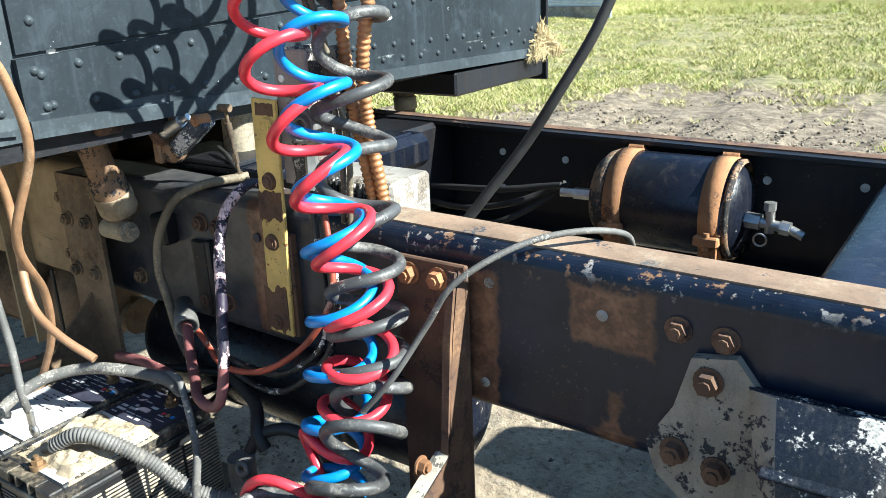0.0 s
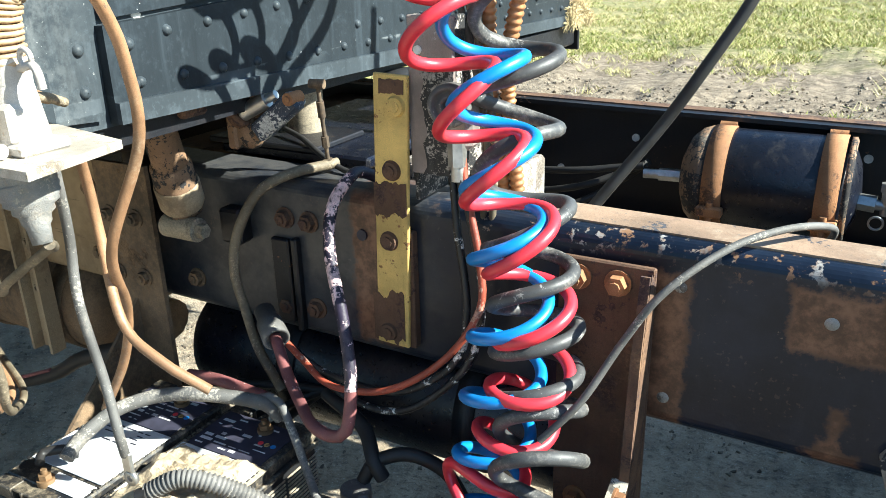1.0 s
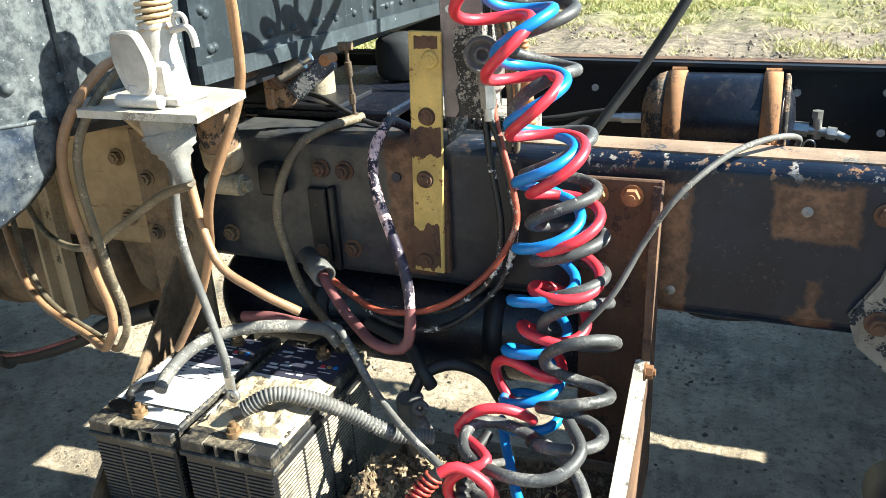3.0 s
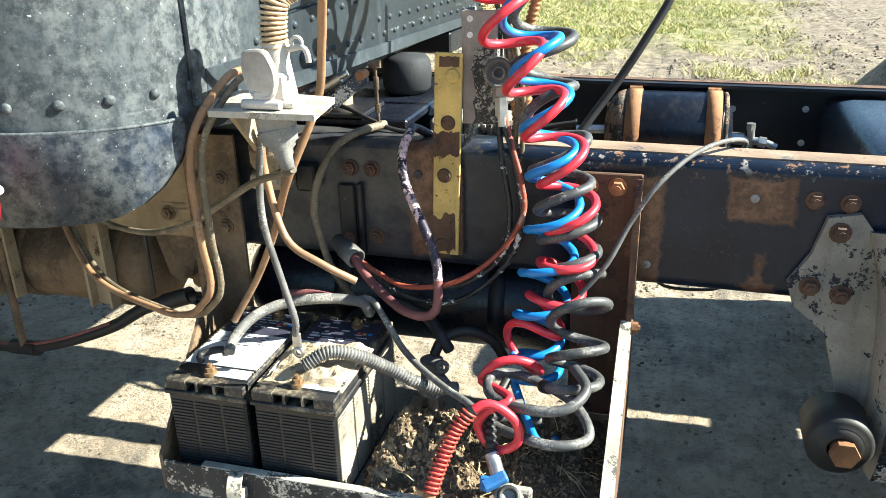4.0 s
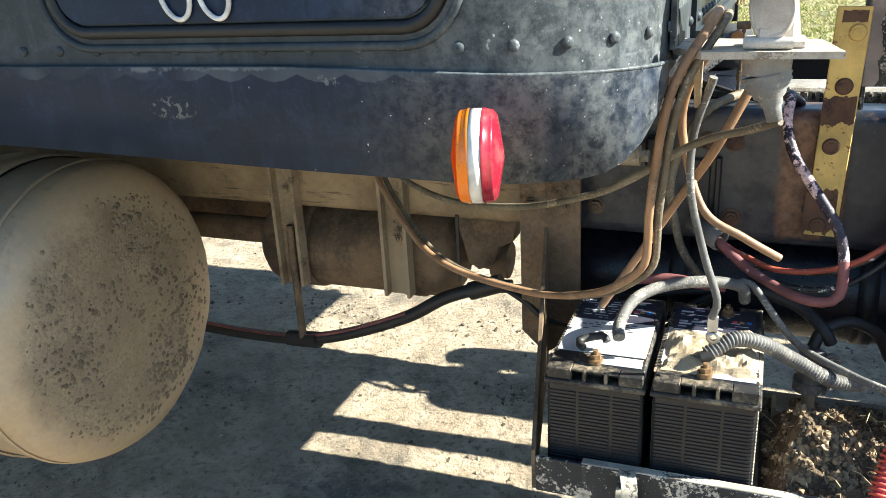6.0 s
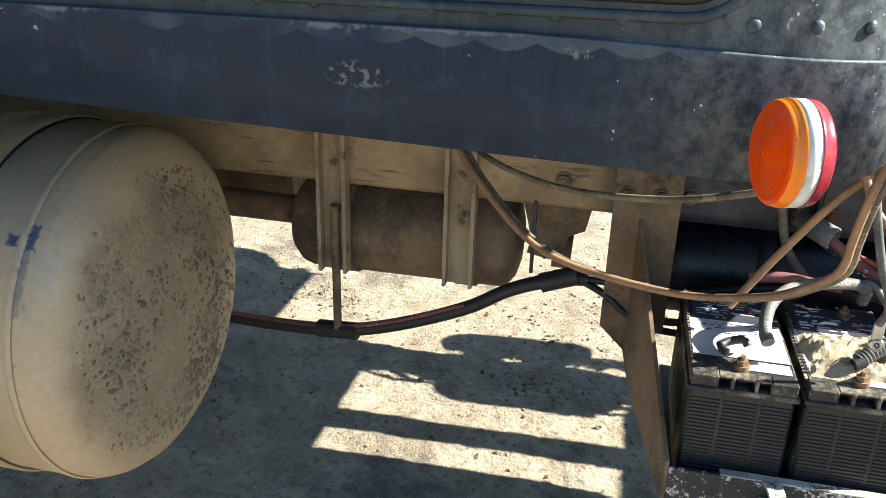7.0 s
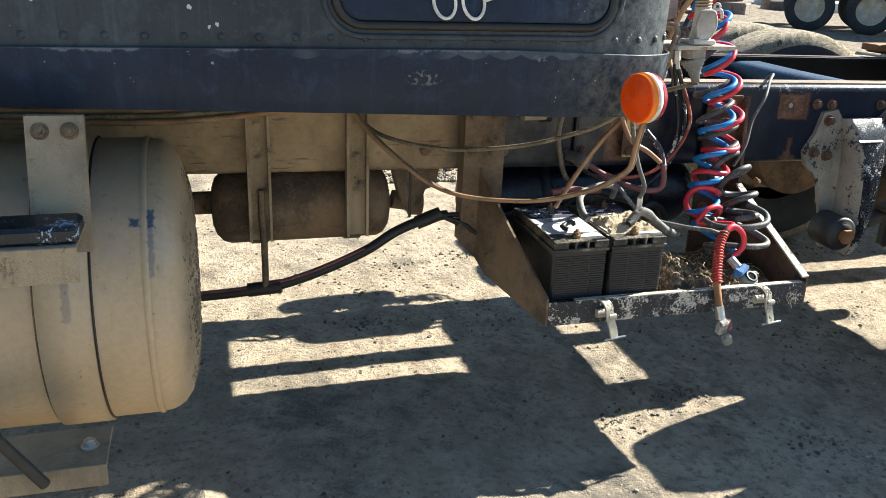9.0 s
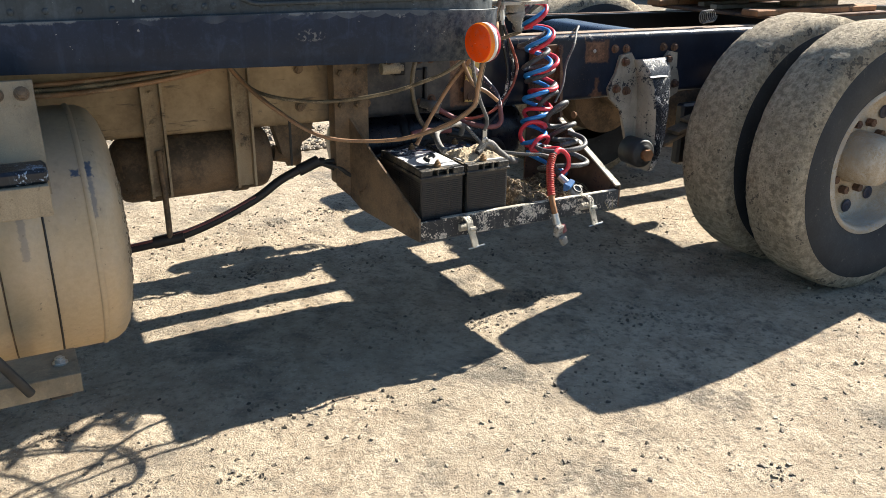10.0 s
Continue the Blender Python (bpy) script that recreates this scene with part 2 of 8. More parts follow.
def cab_paint(name, paint, rough, specks):
    """Old dark coach paint: faint clouding, fine scratches, flecks down to the primer."""
    m, nt, b = nodes_for(name)
    cloud, mid, fine = noise_tex(nt, 2.5, 6, 0.6), noise_tex(nt, 17, 8, 0.7, None, 0.6), noise_tex(nt, 120, 4, 0.65)
    col = mix(nt, ramp(nt, cloud, 0.3, 0.7), shade(paint, 0.78), shade(paint, 1.25))
    col = mix(nt, ramp(nt, mid, 0.50, 0.66, 0.0, 0.5), col, shade(paint, 2.0))
    col = mix(nt, ramp(nt, fine, 0.55, 0.70, 0.0, 0.35), col, shade(paint, 2.2))
    runs = ramp(nt, noise_tex(nt, 8, 5, 0.65, stretched(nt, 6.0, 6.0, 0.4)), 0.52, 0.72, 0.0, 0.35)
    col = mix(nt, runs, col, shade(paint, 0.45))
    drips = ramp(nt, noise_tex(nt, 5, 6, 0.7, stretched(nt, 4.0, 4.0, 0.25)), 0.54, 0.70, 0.0, 0.40)
    col = mix(nt, drips, col, shade(paint, 2.6))
    up = axes(nt, coords(nt))[2]
    belt = ramp(nt, calc(nt, "ADD", up, calc(nt, "MULTIPLY", mid, 0.040)), 0.157, 0.162)
    belt = calc(nt, "MULTIPLY", belt, ramp(nt, up, 0.142, 0.140))
    col = mix(nt, calc(nt, "MULTIPLY", belt, ramp(nt, noise_tex(nt, 11, 5, 0.65), 0.53, 0.58, 0.0, 0.42)), col, (0.26, 0.28, 0.29))
    px, pz = axes(nt, coords(nt))[0], up
    arc = calc(nt, "MULTIPLY", calc(nt, "ABSOLUTE", calc(nt, "SINE", calc(nt, "MULTIPLY", px, 46.2))), 0.010)
    scallop = calc(nt, "MULTIPLY", ramp(nt, calc(nt, "ADD", calc(nt, "ADD", pz, arc), calc(nt, "MULTIPLY", fine, 0.004)), 0.1335, 0.1355), ramp(nt, noise_tex(nt, 3.0, 3, 0.5), 0.50, 0.60, 0.0, 0.30))
    col = mix(nt, calc(nt, "MULTIPLY", scallop, ramp(nt, pz, 0.141, 0.139)), col, (0.17, 0.20, 0.225))
    for cx, cz, rx, rz, cut in ((1.02, 0.085, 0.045, 0.018, 0.50), (1.27, 0.126, 0.020, 0.010, 0.52), (0.78, 0.10, 0.02, 0.006, 0.55)):
        ex = calc(nt, "POWER", calc(nt, "DIVIDE", calc(nt, "SUBTRACT", px, cx), rx), 2.0)
        ez = calc(nt, "POWER", calc(nt, "DIVIDE", calc(nt, "SUBTRACT", pz, cz), rz), 2.0)
        near = ramp(nt, calc(nt, "ADD", ex, ez), 1.0, 0.4)
        col = mix(nt, calc(nt, "MULTIPLY", near, ramp(nt, noise_tex(nt, 75, 5, 0.65), cut + 0.03, cut + 0.07, 0.0, 0.45)), col, (0.25, 0.265, 0.28))
    patch = ramp(nt, cloud, 0.42, 0.62, 0.0, 0.045)
    sp = noise_tex(nt, 85, 3, 0.6)
    cut = 0.782 - 0.05 * specks
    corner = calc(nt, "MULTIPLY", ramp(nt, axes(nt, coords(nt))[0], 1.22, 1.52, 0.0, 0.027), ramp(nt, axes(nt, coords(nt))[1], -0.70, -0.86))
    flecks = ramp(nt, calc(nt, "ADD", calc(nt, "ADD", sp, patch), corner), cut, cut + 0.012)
    b.inputs["Specular IOR Level"].default_value = 0.16
    col = mix(nt, calc(nt, "MULTIPLY", flecks, 0.85), col, (0.58, 0.59, 0.58))
    scab = ramp(nt, calc(nt, "ADD", calc(nt, "MULTIPLY", noise_tex(nt, 24, 2, 0.5), 0.85), calc(nt, "MULTIPLY", fine, 0.15)), 0.705, 0.715)
    col = mix(nt, calc(nt, "MULTIPLY", scab, ramp(nt, up, 0.10, 0.13, 0.0, 0.85)), col, (0.56, 0.57, 0.56))
    peel = ramp(nt, calc(nt, "ADD", calc(nt, "MULTIPLY", noise_tex(nt, 9, 9, 0.72), 0.8), calc(nt, "MULTIPLY", fine, 0.2)), 0.70, 0.715)
    col = mix(nt, calc(nt, "MULTIPLY", peel, 0.7), col, (0.42, 0.43, 0.42))
    # Mottled grey of the rear corner, also lightened for the sun on it.
    lit_corner = calc(nt, "MULTIPLY", ramp(nt, axes(nt, coords(nt))[0], 1.22, 1.55), ramp(nt, noise_tex(nt, 13, 8, 0.7, stretched(nt, 1.0, 1.0, 0.5)), 0.32, 0.60, 0.25, 0.75))
    lit_corner = calc(nt, "MULTIPLY", lit_corner, ramp(nt, axes(nt, coords(nt))[1], -0.70, -0.86))
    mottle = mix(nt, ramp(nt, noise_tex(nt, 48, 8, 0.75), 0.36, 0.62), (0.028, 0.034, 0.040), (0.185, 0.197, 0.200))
    col = mix(nt, lit_corner, col, mottle)
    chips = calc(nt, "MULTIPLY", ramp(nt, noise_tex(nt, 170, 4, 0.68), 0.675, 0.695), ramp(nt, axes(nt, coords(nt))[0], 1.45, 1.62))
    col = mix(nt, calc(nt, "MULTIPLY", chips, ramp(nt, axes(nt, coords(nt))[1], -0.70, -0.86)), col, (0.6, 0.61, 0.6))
    col = mix(nt, calc(nt, "MULTIPLY", flecks, 0.8), col, (0.58, 0.59, 0.58))
    nt.links.new(col, b.inputs["Base Color"])
    nt.links.new(calc(nt, "ADD", calc(nt, "MULTIPLY", mid, 0.3), rough - 0.15), b.inputs["Roughness"])
    bump(nt, b, calc(nt, "ADD", calc(nt, "MULTIPLY", fine, 0.5), calc(nt, "ADD", cloud, flecks)), 0.18, 0.003)
    return m


def caked_mud(name):
    """Dried mud on rubber: lumps, crumbs and bare pits."""
    m, nt, b = nodes_for(name)
    big, mid, fine = noise_tex(nt, 6, 6, 0.65), noise_tex(nt, 38, 7, 0.7), noise_tex(nt, 130, 4, 0.7)
    col = mix(nt, ramp(nt, mid, 0.36, 0.64), (0.25, 0.205, 0.145), (0.60, 0.50, 0.365))
    col = mix(nt, ramp(nt, big, 0.40, 0.70, 0.0, 0.55), col, (0.42, 0.345, 0.245))
    pits = ramp(nt, calc(nt, "ADD", calc(nt, "MULTIPLY", mid, 0.6), calc(nt, "MULTIPLY", big, 0.4)), 0.555, 0.595)
    col = mix(nt, calc(nt, "MULTIPLY", pits, 0.85), col, (0.085, 0.072, 0.06))
    col = mix(nt, ramp(nt, fine, 0.58, 0.70, 0.0, 0.5), col, (0.15, 0.12, 0.09))
    nt.links.new(col, b.inputs["Base Color"])
    b.inputs["Roughness"].default_value = 0.95
    bump(nt, b, calc(nt, "ADD", mid, calc(nt, "ADD", calc(nt, "MULTIPLY", fine, 0.4), calc(nt, "MULTIPLY", pits, -0.9))), 1.0, 0.025)
    return m


def tank_material(name, muddy):
    """Weathered aluminium under a film of tan road dust, with scuffs; muddy: flecked with dried mud."""
    m, nt, b = nodes_for(name)
    vec = coords(nt)
    p = axes(nt, vec)
    big, mid, fine = noise_tex(nt, 2.0, 6, 0.6), noise_tex(nt, 11, 7, 0.68), noise_tex(nt, 75, 6, 0.7)
    metal = mix(nt, ramp(nt, mid, 0.35, 0.68), (0.42, 0.44, 0.46), (0.60, 0.61, 0.62))
    dust = mix(nt, ramp(nt, fine, 0.2, 0.8), (0.44, 0.318, 0.182), (0.53, 0.388, 0.232))
    cover = calc(nt, "ADD", calc(nt, "MULTIPLY", big, 0.7), calc(nt, "MULTIPLY", mid, 0.3))
    cover = ramp(nt, cover, 0.30, 0.62, 0.64, 0.96)
    col = mix(nt, cover, metal, dust)
    runs = ramp(nt, noise_tex(nt, 7, 5, 0.65, stretched(nt, 4.0, 4.0, 0.4)), 0.55, 0.75, 0.0, 0.35)
    col = mix(nt, runs, col, (0.25, 0.21, 0.16))
    scuff = ramp(nt, calc(nt, "ADD", calc(nt, "MULTIPLY", mid, 0.7), calc(nt, "MULTIPLY", fine, 0.3)), 0.70, 0.715)
    col = mix(nt, scuff, col, (0.06, 0.075, 0.10))
    if not muddy:
        jag = calc(nt, "MULTIPLY", calc(nt, "SUBTRACT", noise_tex(nt, 90, 5, 0.7), 0.5), 0.020)
        for cx, cz, hx, hz, amount in ((0.836, 0.545, 0.009, 0.006, 0.95), (0.868, 0.548, 0.006, 0.014, 0.9), (0.866, 0.500, 0.005, 0.055, 0.45), (0.70, 0.43, 0.007, 0.060, 0.35)):
            dx = calc(nt, "SUBTRACT", calc(nt, "ABSOLUTE", calc(nt, "SUBTRACT", p[0], cx)), hx)
            dz = calc(nt, "SUBTRACT", calc(nt, "ABSOLUTE", calc(nt, "SUBTRACT", p[2], cz)), hz)
            col = mix(nt, ramp(nt, calc(nt, "ADD", calc(nt, "MAXIMUM", dx, dz), jag), 0.003, -0.002, 0.0, amount), col, (0.045, 0.075, 0.13))
        specks = ramp(nt, noise_tex(nt, 48, 4, 0.65), 0.66, 0.69, 0.0, 0.7)
        col = mix(nt, specks, col, (0.22, 0.17, 0.12))
    hgt = calc(nt, "MULTIPLY", fine, 0.4)
    if muddy:
        ry = calc(nt, "POWER", p[1], 2.0)
        rz = calc(nt, "POWER", calc(nt, "SUBTRACT", p[2], 0.33), 2.0)
        r = calc(nt, "POWER", calc(nt, "ADD", ry, rz), 0.5)
        zone = ramp(nt, calc(nt, "ADD", r, calc(nt, "MULTIPLY", mid, 0.10)), 0.315, 0.255)
        pit = ramp(nt, calc(nt, "ADD", calc(nt, "MULTIPLY", noise_tex(nt, 140, 4, 0.65), 0.7), calc(nt, "MULTIPLY", mid, 0.3)), 0.50, 0.56)
        fl = calc(nt, "MULTIPLY", zone, pit)
        col = mix(nt, calc(nt, "MULTIPLY", zone, 0.75), col, mix(nt, ramp(nt, mid, 0.35, 0.65), (0.25, 0.195, 0.130), (0.40, 0.32, 0.215)))
        col = mix(nt, calc(nt, "MULTIPLY", fl, 0.45), col, (0.16, 0.128, 0.092))
        hgt = calc(nt, "ADD", hgt, calc(nt, "MULTIPLY", fl, 1.5))
    nt.links.new(col, b.inputs["Base Color"])
    nt.links.new(ramp(nt, cover, 0.58, 0.95, 0.50, 0.10), b.inputs["Metallic"])
    nt.links.new(ramp(nt, cover, 0.58, 0.95, 0.36, 0.55), b.inputs["Roughness"])
    bump(nt, b, hgt, 0.35, 0.003)
    return m


MAT = {
    "rail": rail_material(),
    "rail_top": worn("rusty_flange", (0.26, 0.175, 0.12), (0.035, 0.040, 0.055), 0.36, (0.42, 0.34, 0.25), 0.38, 0.75, 0, 12),
    "black_steel": worn("black_steel", (0.008, 0.009, 0.013), RUST, 0.20, DUST, 0.12, 0.45),
    "black_gloss": worn("black_gloss_steel", (0.006, 0.008, 0.016), (0.2, 0.18, 0.16), 0.16, DUST, 0.06, 0.30),
    "dusty_steel": worn("dusty_steel", (0.06, 0.055, 0.048), (0.05, 0.04, 0.03), 0.3, (0.37, 0.31, 0.225), 0.72, 0.7),
    "strap_tan": worn("dust_caked_strap", (0.30, 0.22, 0.14), (0.05, 0.042, 0.036), 0.30, (0.43, 0.335, 0.22), 0.58, 0.8, 0, 13, 0.5),
    "brown_steel": worn("brown_dusty_steel", (0.10, 0.072, 0.048), (0.05, 0.033, 0.022), 0.35, (0.26, 0.172, 0.102), 0.56, 0.8),
    "rust": worn("rust", RUST, (0.06, 0.035, 0.03), 0.4, RUST_LIGHT, 0.3, 0.85, 0, 14, 0.5),
    "rust_light": worn("orange_rust", (0.36, 0.17, 0.075), RUST, 0.3, DUST, 0.2, 0.85, 0, 14, 0.4),
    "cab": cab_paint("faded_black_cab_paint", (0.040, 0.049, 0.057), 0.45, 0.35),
    # Back panels: the cab paint at about half the value, smoother.
    "cab_back": cab_paint("darker_back_wall_paint", (0.022, 0.028, 0.034), 0.36, 0.30),
    # Cab paint again, navy, with the side's shade and sky tint put in.
    "cab_side": cab_paint("navy_cab_side_paint_with_shade", (0.014, 0.024, 0.048), 0.35, 0.16),
    "gasket": plain("black_rubber_gasket", (0.012, 0.012, 0.013), 0.5),
    "yellow": worn("chipped_yellow_paint", (0.72, 0.50, 0.16), (0.17, 0.085, 0.04), 0.34, (0.4, 0.28, 0.14), 0.25, 0.6, 0, 16),
    "grey_plate": worn("grey_aluminium_plate", (0.30, 0.25, 0.235), (0.42, 0.38, 0.36), 0.2, (0.38, 0.30, 0.25), 0.25, 0.45, 0.25, 20),
    "chipped_black": worn("chipped_black_paint", (0.02, 0.02, 0.022), (0.30, 0.27, 0.24), 0.48, DUST, 0.3, 0.6, 0, 20),
    "aluminium": tank_material("dusty_aluminium", False),
    "tank_end": tank_material("mud_flecked_tank_end", True),
    "white_dusty": worn("dusty_white_casting", (0.35, 0.33, 0.30), (0.18, 0.15, 0.125), 0.42, (0.33, 0.285, 0.22), 0.35, 0.7, 0, 18, 0.5),
    "shelf_cream": worn("scuffed_cream_plate", (0.46, 0.41, 0.34), (0.22, 0.18, 0.14), 0.34, (0.40, 0.34, 0.26), 0.35, 0.8, 0, 14, 0.5),
    "socket_white": worn("bleached_white_casting", (0.50, 0.465, 0.425), (0.33, 0.27, 0.21), 0.28, (0.50, 0.43, 0.34), 0.26, 0.7, 0, 22, 0.35, None, 0.0, 0.10),
    "tray_paint": worn("flaking_tray_paint", (0.030, 0.032, 0.038), (0.50, 0.45, 0.385), 0.42, DUST, 0.20, 0.6, 0, 15, 0.4),
    "cream_edge": worn("cream_painted_edge", (0.55, 0.50, 0.41), (0.10, 0.09, 0.08), 0.38, DUST, 0.3, 0.7, 0, 18),
    "casting": worn("black_hanger_casting", (0.012, 0.016, 0.026), (0.52, 0.50, 0.47), 0.37, DUST, 0.14, 0.28, 0, 18, 0.45),
    "casting_pale": worn("worn_pale_casting", (0.35, 0.31, 0.255), (0.018, 0.020, 0.026), 0.37, (0.38, 0.30, 0.21), 0.30, 0.5, 0, 9, 0.45),
    "mottled": worn("mottled_rust_and_cream", (0.26, 0.155, 0.09), (0.030, 0.028, 0.028), 0.46, (0.48, 0.40, 0.30), 0.30, 0.65, 0, 12, 0.5),
    "boot_tape": worn("grey_tape", (0.27, 0.27, 0.265), (0.42, 0.38, 0.33), 0.38, (0.44, 0.37, 0.29), 0.42, 0.55, 0, 26, 0.7),
    "plate_tan": worn("tan_dusted_plate", (0.30, 0.235, 0.155), (0.17, 0.13, 0.088), 0.30, (0.37, 0.28, 0.178), 0.45, 0.75, 0, 11, 0.4),
    "tread_black": worn("scuffed_tread_block", (0.010, 0.013, 0.020), (0.30, 0.36, 0.44), 0.34, DUST, 0.12, 0.35, 0, 13, 0.5),
    "mud_tan": worn("dried_tan_mud", (0.27, 0.215, 0.148), (0.15, 0.118, 0.082), 0.40, (0.40, 0.32, 0.22), 0.35, 0.95, 0, 20, 0.6),
    "latch_paint": worn("chipped_latch_paint", (0.030, 0.045, 0.075), (0.50, 0.50, 0.48), 0.46, DUST, 0.20, 0.4, 0, 22, 0.5),
    "soil_pale": worn("pale_dry_soil", (0.42, 0.335, 0.225), (0.25, 0.19, 0.12), 0.30, (0.50, 0.405, 0.285), 0.42, 0.95, 0, 22, 0.9, None, 0.0, 0.08),
    "battery": plain("black_battery_plastic", (0.014, 0.014, 0.016), 0.42, 0, 0.2, 60),
    "battery_dust": worn("dusty_battery_plastic", (0.022, 0.022, 0.024), (0.05, 0.045, 0.04), 0.2, (0.42, 0.34, 0.235), 0.44, 0.5, 0, 12),
    "dirt_ribs": worn("soil_caked_plastic", (0.06, 0.052, 0.045), (0.03, 0.028, 0.026), 0.35, (0.50, 0.42, 0.31), 0.62, 0.9, 0, 10),
    "label": worn("white_paper_label", (0.84, 0.84, 0.86), (0.70, 0.68, 0.66), 0.16, DUST, 0.06, 0.55, 0, 14, 0.08, None, 0.0, 0.06),
    "ink": plain("dark_ink", (0.03, 0.03, 0.05), 0.6),
    "brass": plain("brass_post", (0.24, 0.15, 0.08), 0.55, 0.5),
    "rubber": plain("black_rubber", (0.022, 0.021, 0.021), 0.55, 0, 0.3, 25),
    "banded_line": worn("paint_splashed_black_line", (0.014, 0.014, 0.016), (0.62, 0.60, 0.58), 0.33, (0.12, 0.10, 0.09), 0.20, 0.45, 0, 9),
    "rubber_grey": worn("dusty_grey_cable", (0.13, 0.125, 0.12), (0.28, 0.26, 0.23), 0.35, (0.36, 0.32, 0.27), 0.35, 0.65, 0, 22),
    "tan_cable": worn("dusty_tan_cable", (0.33, 0.185, 0.100), (0.16, 0.10, 0.065), 0.28, (0.48, 0.37, 0.25), 0.36, 0.45, 0, 16),
    "olive_cable": worn("dusty_olive_cable", (0.15, 0.12, 0.08), (0.25, 0.2, 0.14), 0.35, (0.36, 0.29, 0.2), 0.4, 0.65, 0, 20),
    "purple_hose": worn("purple_painted_hose", (0.022, 0.016, 0.036), (0.62, 0.44, 0.44), 0.46, (0.20, 0.07, 0.10), 0.22, 0.5, 0, 10),
    "maroon_hose": worn("dusty_maroon_hose", (0.22, 0.075, 0.075), (0.45, 0.3, 0.28), 0.25, DUST, 0.25, 0.6, 0, 18),
    "orange_hose": worn("orange_red_hose", (0.36, 0.070, 0.038), (0.42, 0.24, 0.18), 0.32, (0.12, 0.05, 0.04), 0.25, 0.5, 0, 22),
    "coil_red": plain("red_coil_hose", (0.66, 0.035, 0.055), 0.38, 0, 0.12, 30, 0.06, 0.2),
    "coil_blue": plain("blue_coil_hose", (0.012, 0.20, 0.56), 0.38, 0, 0.12, 30, 0.06, 0.2),
    "coil_black": worn("grey_black_coil_hose", (0.062, 0.063, 0.066), (0.20, 0.195, 0.19), 0.3, (0.32, 0.30, 0.27), 0.38, 0.5, 0, 20, 0.1),
    "copper_spring": plain("copper_spring_guard", (0.42, 0.20, 0.09), 0.5, 0.4),
    "spring_tan": plain("dusty_tan_spring", (0.50, 0.36, 0.22), 0.5, 0.2),
    "red_spring": plain("red_spring_guard", (0.45, 0.06, 0.04), 0.5),
    "blue_glad": worn("blue_gladhand", (0.03, 0.16, 0.42), (0.5, 0.5, 0.5), 0.3, DUST, 0.2, 0.5),
    "zinc": plain("zinc_fitting", (0.52, 0.51, 0.49), 0.38, 0.85),
    "lamp_red": None, "lamp_amber": None,
    "lamp_rim": plain("white_lamp_rim", (0.72, 0.70, 0.66), 0.4),
    "tire": caked_mud("muddy_tyre_rubber"),
    "sidewall": worn("dusty_tyre_sidewall", (0.020, 0.022, 0.026), (0.07, 0.064, 0.058), 0.22, (0.22, 0.19, 0.15), 0.26, 0.75, 0, 9),
    "rim": worn("dusty_white_rim", (0.52, 0.48, 0.42), (0.36, 0.28, 0.19), 0.38, (0.44, 0.34, 0.23), 0.60, 0.55, 0, 8),
    "dirt": dirt_material(),
    "clod": worn("dry_clods", (0.15, 0.105, 0.066), (0.085, 0.06, 0.038), 0.4, (0.26, 0.195, 0.125), 0.35, 0.95, 0, 12, 0.8),
    "straw": plain("dry_straw", (0.50, 0.40, 0.22), 0.8, 0, 0.35, 30),
    "corrugated": plain("galvanised_sheet", (0.62, 0.65, 0.68), 0.45, 0.3, 0.1, 3),
    "wood_grey": worn("grey_weathered_timber", (0.34, 0.30, 0.25), (0.18, 0.15, 0.12), 0.35, DUST, 0.3, 0.9),
    "blue_black": worn("blue_black_crossmember_paint", (0.02, 0.026, 0.045), (0.28, 0.29, 0.3), 0.22, DUST, 0.12, 0.3, 0, 9),
    "truck_yellow": worn("faded_yellow_machine_paint", (0.50, 0.27, 0.05), (0.3, 0.2, 0.1), 0.25, DUST, 0.3, 0.6, 0, 3),
    "scrap": worn("mixed_scrap_metal", (0.20, 0.17, 0.15), RUST, 0.4, (0.4, 0.38, 0.36), 0.35, 0.7, 0, 3),
}


def lens(name, col):
    m, nt, b = nodes_for(name)
    n = noise_tex(nt, 45, 5, 0.6)
    c = mix(nt, ramp(nt, n, 0.42, 0.75, 0.0, 0.40), col, mix(nt, 0.3, shade(col, 0.7), (0.5, 0.4, 0.34)))
    c = mix(nt, ramp(nt, noise_tex(nt, 260, 3, 0.6), 0.62, 0.70, 0.0, 0.6), c, shade(col, 0.35))
    nt.links.new(c, b.inputs["Base Color"])
    b.inputs["Roughness"].default_value = 0.22
    b.inputs["Subsurface Weight"].default_value = 0.0
    b.inputs["Subsurface Radius"].default_value = (0.01, 0.003, 0.002)
    return m


MAT["lamp_red"] = lens("red_lamp_lens", (0.26, 0.010, 0.026))
# Yellower amber: light shining through the lens rim, put in as colour.
MAT["lamp_yellow"] = lens("amber_lens_lit_rim", (0.92, 0.22, 0.004))
MAT["lamp_amber"] = lens("amber_lamp_lens", (0.96, 0.078, 0.0))


def leaf_material(name, a, bcol):
    m, nt, b = nodes_for(name)
    g = nt.nodes.new("ShaderNodeNewGeometry")
    c = mix(nt, g.outputs["Random Per Island"], a, bcol)
    nt.links.new(c, b.inputs["Base Color"])
    b.inputs["Roughness"].default_value = 0.7
    b.inputs["Subsurface Weight"].default_value = 0.0
    return m


